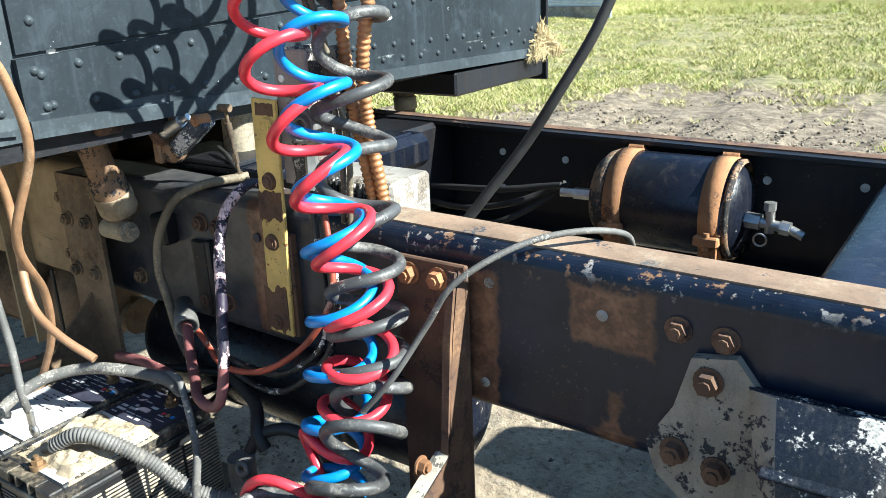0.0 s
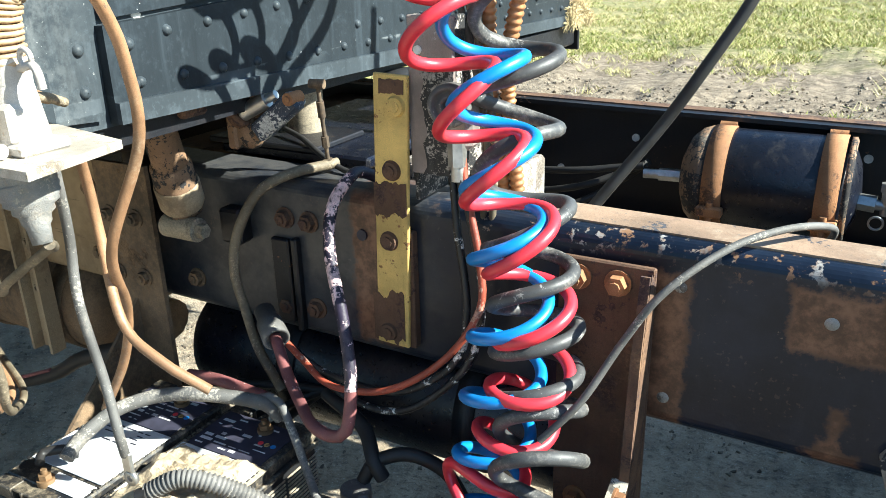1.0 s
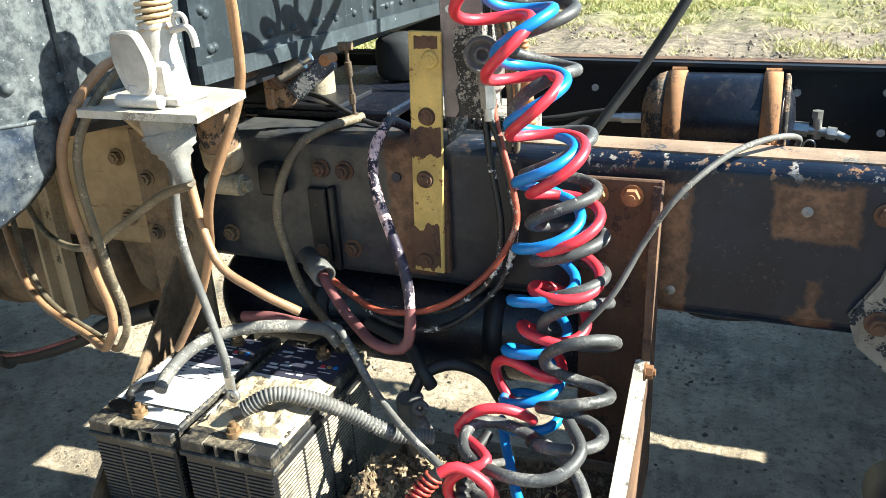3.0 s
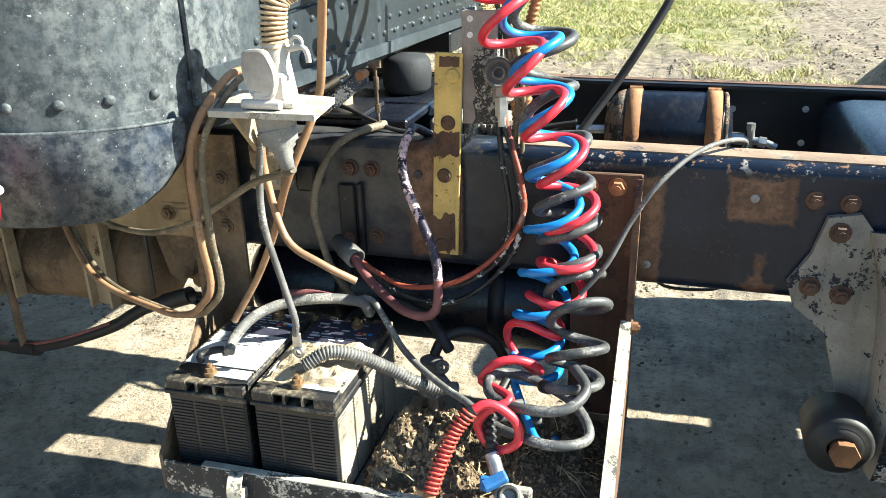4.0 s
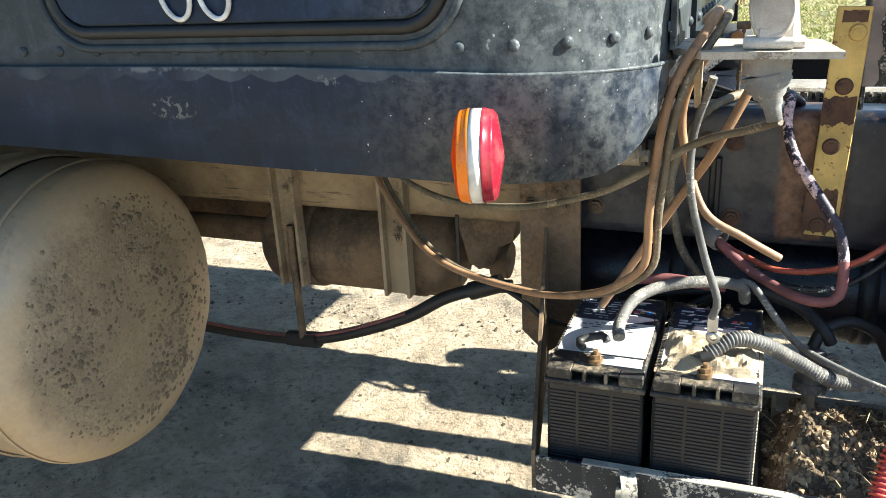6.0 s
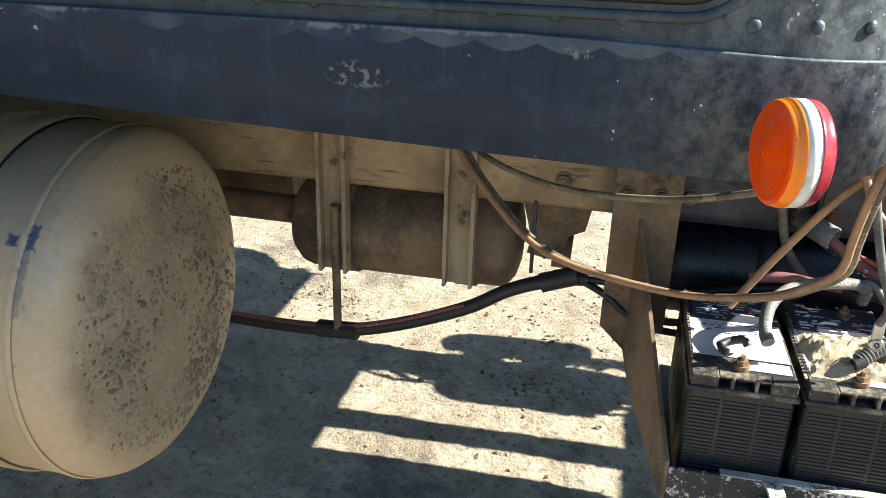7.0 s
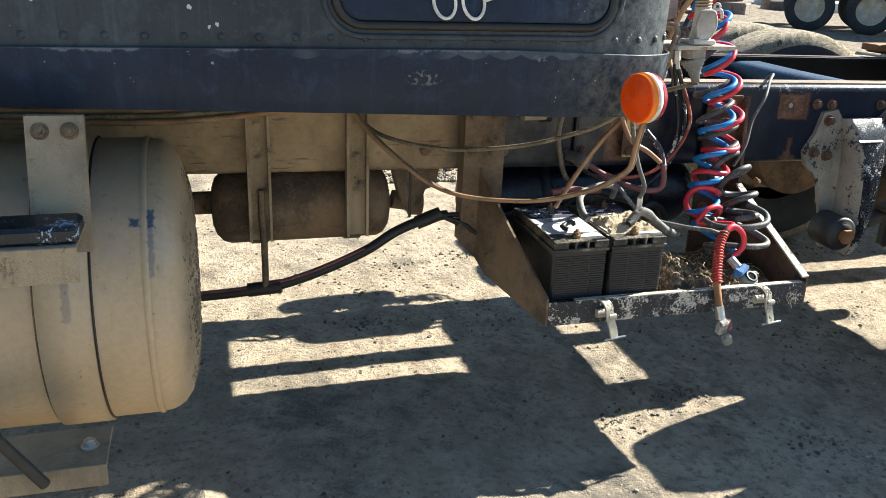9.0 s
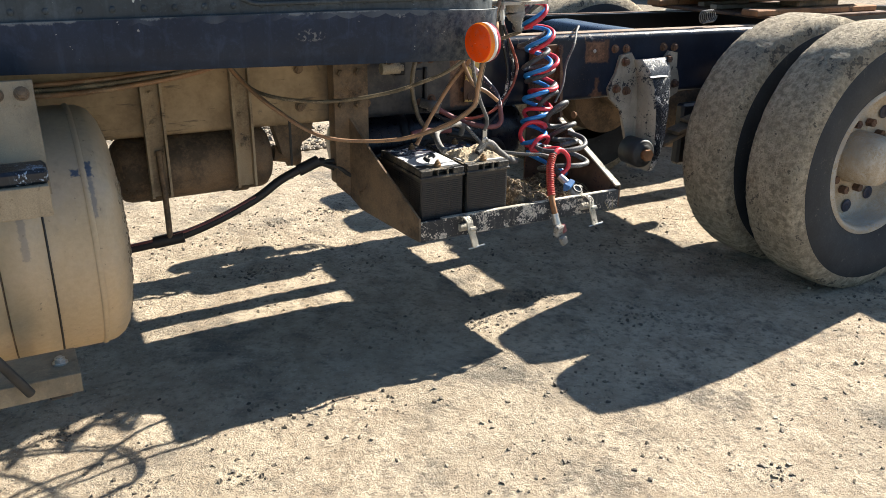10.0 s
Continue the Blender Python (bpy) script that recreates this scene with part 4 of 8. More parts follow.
def build_frame():
    fr = thing("truck_frame", (0, 1.78, 0), "black painted steel ladder frame of a tractor truck, rusty and dusty", "truck frame")
    near = rail(RY, 1, -3.6, 3.6)
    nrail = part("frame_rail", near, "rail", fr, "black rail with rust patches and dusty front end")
    part("rail_flange_wear", strip(-0.50, 3.5, RY + 0.0245, RY + 0.0895, RZ1, 0.003), "rail_top", nrail, "bare rusty top flange")
    far = rail(2.212, -1, -3.6, 3.6)
    frail = part("frame_rail", far, "black_steel", fr, "black rail seen from its open side")
    part("rail_flange_wear", strip(-3.5, 3.5, 2.150, 2.187, RZ1, 0.003), "rust", frail, "brown rusty flange edge")
    for x in (-0.66, -0.48, 0.0, 0.19, 0.52, -0.34, -0.30):
        for z in ((0.955, 0.86) if x in (-0.66, 0.19) else (0.95,)):
            # No opening is cut: white discs paint the daylight coming through.
            part("rail_hole_disc", Mesh().cyl((x, 2.2025, z), (x, 2.1995, z), 0.009, seg=16), "lamp_rim", frail, "white disc painted as daylight in a round hole")
    for x, z in ((-0.178, 0.972), (-0.189, 0.807), (0.0, 0.958)):
        part("rail_hole_disc", Mesh().lathe((x, RY + 0.0004, z), (0, -1, 0), [(0.0, 0.0085), (0.0012, 0.0080), (0.0014, 0.0005)], 18), "white_dusty", nrail, "pale steel plug in rail hole")
    for x, z in ((-0.664, 0.968), (-0.628, 0.848)):
        # Ink-dark discs paint the shade inside the bolt holes.
        part("rail_hole_disc", Mesh().cyl((x, RY, z), (x, RY - 0.0035, z), 0.009, seg=14), "ink", nrail, "dark disc painted as the shade in a bolt hole")
    for x, z in ((-0.814, 0.975), (-0.766, 0.974), (-0.822, 0.819), (-0.763, 0.823), (0.105, 0.962), (0.165, 0.96), (0.372, 0.957), (0.435, 0.953), (-1.02, 0.985), (-1.03, 0.83), (-1.28, 0.84), (-1.28, 0.97)):
        part("bolt", Mesh().bolt((x, RY, z), (0, -1, 0), 0.0135, 0.011), "rust" if x > -0.9 else "brown_steel", nrail, "rusty hex bolt")
    pl = Mesh().box((-0.842, RY - 0.012, 0.790), (-0.806, RY, 0.940), 0.003).box((-0.798, RY - 0.016, 0.780), (-0.786, RY, 0.945), 0.003)
    part("rib_plate", pl, "black_steel", nrail)
    cm = Mesh()
    prof = [(0.232, 0.80), (0.228, 0.93), (0.233, 0.998), (0.245, 1.014), (0.275, 1.020), (0.36, 1.020), (0.395, 1.010), (0.412, 0.98), (0.415, 0.80)]
    rows = []
    for y, dz in ((RY + 0.012, -0.026), (1.44, -0.024), (1.52, -0.004), (1.78, -0.006), (2.04, -0.004), (2.12, -0.024), (2.20, -0.026)):
        rows.append([(x, y, z + (dz if z > 0.9 else 0)) for x, z in prof])
    n = len(prof)
    cm.add([v for r in rows for v in r], [(k * n + i, k * n + i + 1, (k + 1) * n + i + 1, (k + 1) * n + i) for k in range(len(rows) - 1) for i in range(n - 1)], True)
    cm.add([v for r in rows for v in (r[0], r[-1])], [(2 * k, 2 * k + 1, 2 * k + 3, 2 * k + 2) for k in range(len(rows) - 1)])
    part("crossmember", cm, "blue_black", fr, "glossy blue-black pressed crossmember")
    part("crossmember", Mesh().box((-1.02, RY + 0.012, 0.80), (-0.81, 2.20, 1.034), 0.012), "black_steel", fr, "black box crossmember")
    for x in (-1.25, -2.4):
        part("crossmember", Mesh().box((x - 0.06, RY + 0.01, 0.80), (x + 0.06, 2.20, 1.0), 0.01), "brown_steel", fr, "dusty box crossmember")
    part("crossmember", Mesh().box((1.45, RY + 0.01, 0.80), (1.60, 2.20, 1.02), 0.01), "black_steel", fr)
    part("driveshaft", Mesh().cyl((-1.9, 1.78, 0.80), (1.6, 1.78, 0.76), 0.045, seg=24).cyl((-1.0, 1.78, 0.79), (-0.9, 1.78, 0.789), 0.062, seg=24), "brown_steel", fr, "dusty brown propeller shaft")


# ---- sleeper cab ----
CX, CY = -0.832, 0.628


def cab_outline(z, inset=0.0):
    """Plan of the cab's rear corner: along the side, round the corner, along the back."""
    r = 0.23
    pts = [(x, CY + inset) for x in (-4.4, -3.4, -2.6, -2.0, -1.6, -1.3)]
    cx, cy = CX - inset - r, CY + inset + r
    pts += [(cx + r * math.sin(a), cy - r * math.cos(a)) for a in np.linspace(0, math.pi / 2, 13)]
    pts += [(CX - inset, y) for y in (1.07, 1.4, 1.8, 2.2, 2.5)]
    cy2 = 2.94 - inset - r
    pts += [(cx + r * math.cos(a), cy2 + r * math.sin(a)) for a in np.linspace(0, math.pi / 2, 9)]
    pts += [(-4.4, 2.94 - inset)]
    return pts


def build_cab():
    cab = thing("sleeper_cab", (-2.5, 1.78, 1.1), "faded black riveted sleeper cab with chipped paint", "truck cab")
    levels = [(1.200, 0.012), (1.32, 0.010), (1.6, 0.010), (2.4, 0.012), (2.9, 0.06), (3.0, 0.22)]
    rows = [cab_outline(z, i) for z, i in levels]
    n = len(rows[0])
    body = Mesh()
    vs = [(x, y, z) for row, (z, _) in zip(rows, levels) for x, y in row]
    body.add(vs, [(k * n + i, k * n + i + 1, (k + 1) * n + i + 1, (k + 1) * n + i) for k in range(len(levels) - 1) for i in range(n - 1)], True)
    body.add(vs, [(k * n + n - 1, k * n, (k + 1) * n, (k + 1) * n + n - 1) for k in range(len(levels) - 1)])
    body.add([(x, y, 3.0) for x, y in rows[-1]], [tuple(range(n))])
    body.add([(x, y, 1.245) for x, y in rows[0]], [tuple(range(n))])
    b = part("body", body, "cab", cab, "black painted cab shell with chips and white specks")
    # skirt below the belt groove: side and rounded corner
    plan = [p for p in cab_outline(0, 0.0) if p[1] < 0.80]
    sk = Mesh()
    m = len(plan)
    top, low = [], []
    length = sum((Vector(plan[i + 1]) - Vector(plan[i])).length for i in range(5, m - 1))
    run = 0.0
    for i, (x, y) in enumerate(plan):
        zb = 1.097 + 0.032 * min(1.6, max(0.0, -1.1 - x))
        if i > 5:
            run += (Vector(plan[i]) - Vector(plan[i - 1])).length
            f = run / length
            zb += 0.095 * ((f - 0.72) / 0.28) ** 2.2 if f > 0.72 else 0
        top.append((x, y, 1.240 if i <= 5 else 1.240 - 0.018 * run / length))
        low.append((x, y + 0.012, zb))
    inner = 0.018
    vs = top + low + [(x, y + inner, z) for x, y, z in low] + [(x, y + inner, z) for x, y, z in top]
    sk.add(vs, [(k * m + i, k * m + i + 1, (k + 1) * m + i + 1, (k + 1) * m + i) for k in range(3) for i in range(m - 1)] + [(m - 1, 2 * m - 1, 3 * m - 1, 4 * m - 1)], True)
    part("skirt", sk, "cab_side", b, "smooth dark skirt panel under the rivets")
    lip = Mesh().tube([(x, y + 0.003, z) for x, y, z in top], 0.0028, 8)
    part("belt_moulding", lip, "cab", b)
    # rivets round the belt
    for k in range(46):
        x = -3.3 + 0.068 * k
        if x > -1.13:
            break
        part("rivet", Mesh().dome((x, CY + 0.010, 1.262), (0, -1, 0), 0.0075, 0.004), "cab", b)
    r = 0.23
    for a in np.linspace(0.05, 1.45, 6):
        part("rivet", Mesh().dome((CX - 0.010 - r + r * math.sin(a), CY + 0.010 + r - r * math.cos(a), 1.262), (math.sin(a), -math.cos(a), 0), 0.0078, 0.0042), "cab", b)
    # back wall: overlapping lower panel with its rivets
    xb = CX - 0.010
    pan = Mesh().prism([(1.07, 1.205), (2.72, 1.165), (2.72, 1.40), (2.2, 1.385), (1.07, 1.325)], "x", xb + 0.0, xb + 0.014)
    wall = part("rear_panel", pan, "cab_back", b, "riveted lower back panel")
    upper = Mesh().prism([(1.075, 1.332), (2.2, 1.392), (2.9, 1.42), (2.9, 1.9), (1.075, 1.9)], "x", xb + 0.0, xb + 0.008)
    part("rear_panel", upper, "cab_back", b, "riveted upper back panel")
    left = Mesh().prism([(0.84, 1.232), (1.055, 1.212), (1.055, 1.9), (0.84, 1.9)], "x", xb, xb + 0.007)
    part("rear_panel", left, "cab", b, "speckled back panel beside the corner")
    part("rear_sill", Mesh().prism([(1.07, 1.205), (2.72, 1.163), (2.72, 1.19), (1.07, 1.232)], "x", xb + 0.014, xb + 0.022), "cab", b, "pale bottom angle")
    part("rear_floor", Mesh().prism([(-4.2, 0.70), (-1.12, 0.70), (-0.98, 0.78), (-0.90, 0.95), (xb - 0.01, 1.02), (xb - 0.01, 2.6), (-1.1, 2.85), (-4.2, 2.85)], "z", 1.17, 1.20), "black_steel", b, "black cab floor")
    part("rear_step_box", Mesh().box((xb - 0.30, 2.25, 1.10), (xb + 0.010, 2.745, 1.165), 0.006).box((xb - 0.30, 2.745, 1.085), (xb + 0.022, 2.757, 1.33), 0.003), "black_steel", b, "black step box with end plate")
    for y in np.arange(1.095, 2.7, 0.075):
        zt = 1.305 + 0.053 * (y - 1.07) - 0.0
        zl = 1.252 - 0.024 * (y - 1.07)
        part("rivet", Mesh().dome((xb + 0.014, y, zt), (1, 0, 0), 0.0075, 0.006), "cab", wall)
        part("rivet", Mesh().dome((xb + 0.014, y + 0.02, zl), (1, 0, 0), 0.0075, 0.006), "cab", wall)
        if y > 1.6:
            part("rivet", Mesh().dome((xb + 0.014, y - 0.01, zl + 0.035), (1, 0, 0), 0.0075, 0.006), "cab", wall)
    for z in (1.25, 1.30, 1.38, 1.46, 1.54):
        part("rivet", Mesh().dome((xb + 0.007, 1.035, z), (1, 0, 0), 0.008, 0.006), "cab", wall)
        part("rivet", Mesh().dome((xb + 0.008 if z > 1.33 else xb + 0.014, 1.105, z), (1, 0, 0), 0.008, 0.006), "cab", wall)
    # storage door in the side
    ys = CY + 0.010
    x0, x1, z0, z1, rr = -1.66, -1.075, 1.287, 1.78, 0.055
    def rounded(grow):
        pts = []
        for cx, cz, a0 in ((x1 - rr, z0 + rr, -math.pi / 2), (x1 - rr, z1 - rr, 0), (x0 + rr, z1 - rr, math.pi / 2), (x0 + rr, z0 + rr, math.pi)):
            for k in range(7):
                a = a0 + k * math.pi / 12
                pts.append((cx + (rr + grow) * math.cos(a), cz + (rr + grow) * math.sin(a)))
        return pts
    door = part("locker_door", Mesh().prism(rounded(-0.012), "y", ys + 0.002, ys - 0.006), "cab_side", b, "dark locker door with rounded corners")
    ring = rounded(0.0)
    part("gasket", Mesh().tube([(x, ys - 0.001, z) for x, z in ring + ring[:2]], 0.009, 8), "gasket", door, "black rubber seal")
    part("trim", Mesh().tube([(x, ys, z) for x, z in rounded(0.022) + rounded(0.022)[:2]], 0.006, 8), "cab", door)
    loops = Mesh()
    for cx in (-1.445, -1.385):
        pts = [(cx + 0.023 * math.cos(a), ys - 0.010, 1.335 + 0.032 * math.sin(a) - 0.3 * 0.023 * math.cos(a)) for a in np.linspace(-3.3, 3.0, 30)]
        loops.tube(pts, 0.0035, 8)
    loops.tube([(-1.36, ys - 0.010, 1.338), (-1.33, ys - 0.010, 1.35), (-1.29, ys - 0.010, 1.352)], 0.0035, 8)
    loops.prism([(-1.295, 1.344), (-1.268, 1.353), (-1.295, 1.361)], "y", ys - 0.008, ys - 0.012)
    part("emblem", loops, "lamp_rim", door, "pale looped emblem")
    cab.location.z -= 0.02
    return cab


# ---- fuel tank ----
def build_fuel_tank():
    tk = thing("fuel_tank", (-2.9, 0.93, 0.314), "dust-covered round aluminium fuel tank with muddy end", "fuel tank")
    cy, cz, R = 0.972, 0.644, 0.330
    X0 = -3.659
    shell = Mesh().lathe((X0, cy, cz), (1, 0, 0), [(0, 0.0), (0.02, 0.3), (0.05, R), (1.60, R), (1.635, R - 0.003), (1.648, R - 0.008)], 72)
    sh = part("shell", shell, "aluminium", tk)
    rnd = random.Random(3)
    prof = [(1.648, R - 0.008), (1.665, R - 0.018), (1.682, R - 0.045), (1.695, R - 0.09), (1.703, 0.19), (1.708, 0.12), (1.710, 0.06), (1.711, 0.001)]
    def wob(k, i, h, r):
        a = 2 * math.pi * i / 72
        return r + (0.004 * noise.noise((r * 20, a * 6, 1)) if 0 < k < 6 else 0)
    part("end_cap", Mesh().lathe((X0, cy, cz), (1, 0, 0), prof, 72, 0, wob), "tank_end", tk, "mud-caked dished end")
    part("weld_ring", Mesh().lathe((-2.046, cy, cz), (1, 0, 0), [(-0.007, R), (-0.005, R + 0.0025), (0.0, R + 0.0035), (0.005, R + 0.0025), (0.007, R)], 72, 0, lambda k, i, h, r: r + 0.0008 * noise.noise((k, i * 2.3, 1))), "aluminium", sh, "welded end seam")
    clumps = Mesh()
    for k in range(4200):
        a, rr = rnd.uniform(0, 6.28), R * math.sqrt(rnd.random()) * 0.86
        if noise.noise((rr * 6 * math.cos(a), rr * 6 * math.sin(a), 3)) < rnd.uniform(-0.35, 0.1):
            continue
        s = 0.0012 + 0.0044 * rnd.random() ** 3
        h = 1.711 - 0.06 * (rr / R) ** 5 - 0.004 * (rr / R)
        clumps.dome((X0 + h - 0.002, cy + rr * math.cos(a), cz + rr * math.sin(a)), (1, 0, 0), s * rnd.uniform(0.7, 1.6), s * 0.7, 6)
    tagged(part("mud_splash", clumps, "mud_tan", tk), "crumbs of dried mud", kind="stuff")
    for x in (-2.205, -3.20):
        band = part("strap", Mesh().lathe((x, cy, cz), (1, 0, 0), [(-0.052, R), (-0.052, R + 0.008), (0.050, R + 0.008), (0.050, R)], 72), "aluminium", tk, "wide dusty strap")
        part("strap_edge", Mesh().lathe((x, cy, cz), (1, 0, 0), [(0.051, R + 0.001), (0.0535, R + 0.004), (0.056, R + 0.001)], 72), "rubber", band, "black rubber liner edge")
        part("strap_edge", Mesh().lathe((x, cy, cz), (1, 0, 0), [(-0.057, R + 0.001), (-0.055, R + 0.004), (-0.053, R + 0.001)], 72), "brown_steel", band, "dirty liner edge")
    for x in (-2.185, -3.20):
        part("frame_bracket", Mesh().box((x - 0.03, cy + R - 0.02, cz + 0.09), (x + 0.03, RY, cz + 0.15), 0.006), "black_steel", tk, "black bracket to the rail")
    plate = Mesh().prism([(cy - R - 0.085, 0.86), (cy - R - 0.071, 0.86), (cy - R + 0.003, 1.100), (cy - R - 0.014, 1.100)], "x", -2.225, -2.125)
    hang = part("hanger_plate", plate, "plate_tan", tk, "pale dusty hanger plate")
    for x in (-2.200, -2.150):
        part("bolt", Mesh().bolt((x, cy - R - 0.020, 1.073), (0, -1, 0.3), 0.012, 0.010), "brown_steel", hang)
    # steps in front of the straps
    for z, y0, nm in ((0.885, 0.43, "upper"), (0.425, 0.47, "lower")):
        st = Mesh().box((-2.75, y0, z - (0.035 if nm == "upper" else 0.018)), (-2.133, y0 + 0.006, z + 0.03), 0.002).box((-2.75, y0 + 0.006, z + 0.024), (-2.133, y0 + 0.14, z + 0.030), 0.002)
        s = part("step", st, "plate_tan", tk, "dusty aluminium step")
        part("bracket", Mesh().box((-2.205, y0 + 0.006, z - 0.03), (-2.155, y0 + 0.16, z + 0.02), 0.004), "black_steel", s)
        if nm == "upper":
            part("grip_block", Mesh().box((-2.75, y0 + 0.012, z + 0.03), (-2.130, y0 + 0.10, z + 0.062), 0.008), "tread_black", s, "black worn tread block")
        else:
            part("bolt", Mesh().bolt((-2.170, y0 + 0.07, z + 0.03), (0, 0, 1), 0.013), "zinc", s)
    part("brace_rod", Mesh().tube([(-2.39, 0.42, 0.83), (-2.32, 0.41, 0.61), (-2.24, 0.45, 0.44)], 0.011, 10), "rubber", tk, "black tie strap")


# ---- battery tray and batteries ----
TX0, TX1, TY0, TY1, TZ = -1.043, -0.212, 0.885, 1.33, 0.452


def build_tray():
    tr = thing("battery_tray", ((TX0 + TX1) / 2, 1.1, TZ), "open steel battery tray with flaking black and cream paint", "battery tray")
    part("floor", Mesh().box((TX0, TY0 + 0.006, TZ), (TX1, TY1, TZ + 0.006), 0.001), "dusty_steel", tr)
    lip = Mesh().box((TX0, TY0, TZ - 0.004), (TX1, TY0 + 0.006, TZ + 0.066), 0.002)
    part("front_lip", lip, "tray_paint", tr, "front lip with flaking paint")
    part("lip_edge", Mesh().box((TX0 + 0.08, TY0 + 0.001, TZ + 0.062), (TX1 - 0.01, TY0 + 0.018, TZ + 0.068), 0.001), "cream_edge", tr)
    prof = [(TY0, TZ), (TY1, TZ), (TY1, 0.985), (1.315, 0.998), (1.295, 0.90), (1.272, 0.715), (TY0, 0.535)]
    side = part("side_plate", Mesh().prism(prof, "x", TX1, TX1 + 0.006), "rust", tr, "rusty side plate with cut-away front")
    for ya, za, yb, zb, w, mm in ((1.308, 0.997, 1.290, 0.90, 0.006, "rust"), (1.290, 0.90, 1.272, 0.715, 0.007, "rust"), (1.272, 0.715, TY0, 0.535, 0.017, "cream_edge")):
        edge = Mesh()
        d = Vector((0, yb - ya, zb - za)).normalized()
        nrm = Vector((0, -d.z, d.y)) * 0.003
        q = [Vector((x, y, z)) + nrm * s for x in (TX1 - w, TX1 + 0.006) for (y, z) in ((ya, za), (yb, zb)) for s in (-1, 1)]
        edge.add(q, [(0, 2, 3, 1), (4, 5, 7, 6), (0, 1, 5, 4), (2, 6, 7, 3), (0, 4, 6, 2), (1, 3, 7, 5)])
        part("side_flange", edge, mm, side, "pale worn flange" if w > 0.01 else "")
    back = Mesh().box((-0.335, 1.332, 0.455), (TX1 + 0.006, 1.342, 0.998), 0.003)
    bp = part("back_plate", back, "rust", tr, "rusty angle plate bolted to the rail")
    for x, z in ((-0.307, 0.972), (-0.253, 0.972), (-0.30, 0.62)):
        part("bolt", Mesh().bolt((x, 1.332, z), (0, -1, 0), 0.0135, 0.014), "rust_light", bp)
    part("bolt", Mesh().bolt((TX1 + 0.006, 1.20, 0.74), (1, 0, 0), 0.011), "rust_light", side).parent = side
    # hanger at the front end
    outline = [(TY0, TZ), (TY0, 0.53), (1.02, 0.615), (1.15, 0.70), (1.288, 0.80), (1.288, 0.505), (1.22, 0.475), (TY0 + 0.04, TZ)]
    skew = lambda y: TX0 - 0.075 * (y - TY0) / 0.4
    k = len(outline)
    left = Mesh().add([(skew(y) - d, y, z) for d in (0.0, 0.007) for y, z in outline],
                      [tuple(range(k)), tuple(range(k, 2 * k))[::-1]] + [(i, (i + 1) % k, k + (i + 1) % k, k + i) for i in range(k)])
    part("side_plate", left, "brown_steel", tr, "brown dusty side plate")
    post = Mesh().prism([(-1.177, 0.555), (-1.125, 0.505), (-1.050, 0.56), (-1.050, 1.05), (-1.177, 1.05)], "y", 1.285, 1.294).box((-1.177, 1.294, 0.56), (-1.169, 1.345, 1.05), 0.003)
    po = part("hanger_post", post, "brown_steel", tr, "brown dusty hanger post")
    for x, z in ((-1.153, 0.845), (-1.088, 0.845), (-1.153, 0.955), (-1.088, 0.955)):
        part("bolt", Mesh().bolt((x, 1.285, z), (0, -1, 0), 0.012), "brown_steel", po)
    # hold-down hooks on the lip
    for x in (-0.885, -0.375):
        pts = [(x + 0.022 * math.sin(a) * 0.4, TY0 - 0.004 - 0.030 * math.sin(a), TZ + 0.045 + 0.022 * math.cos(a)) for a in np.linspace(-0.2, 1.6, 9)]
        pts += [(x + 0.014, TY0 - 0.036, TZ + 0.02), (x + 0.026, TY0 - 0.034, TZ - 0.010), (x + 0.032, TY0 - 0.038, TZ - 0.04)]
        line = smooth_line(pts, 0.006)
        u = Vector((1, 0.25, 0)).normalized() * 0.013
        ring = []
        for i, p in enumerate(line):
            d = (line[min(i + 1, len(line) - 1)] - line[max(i - 1, 0)]).normalized()
            w = d.cross(u).normalized() * 0.0028
            ring += [p - u - w, p + u - w, p + u + w, p - u + w]
        n = len(line)
        hk = Mesh().add(ring, [(4 * i + k, 4 * i + (k + 1) % 4, 4 * i + 4 + (k + 1) % 4, 4 * i + 4 + k) for i in range(n - 1) for k in range(4)] + [(0, 3, 2, 1), (4 * n - 4, 4 * n - 3, 4 * n - 2, 4 * n - 1)])
        h = part("hold_down_hook", hk, "cream_edge", tr, "pale curved hold-down strap")
        part("pivot", Mesh().cyl((x - 0.016, TY0 - 0.008, TZ + 0.028), (x + 0.016, TY0 - 0.008, TZ + 0.028), 0.013, seg=14).cyl((x + 0.008, TY0 - 0.036, TZ + 0.028), (x + 0.03, TY0 - 0.036, TZ + 0.028), 0.008, seg=8), "cream_edge", h)
        part("pin", Mesh().cyl((x + 0.004, TY0 - 0.038, TZ - 0.042), (x + 0.066, TY0 - 0.038, TZ - 0.036), 0.0035, seg=8), "zinc", h)


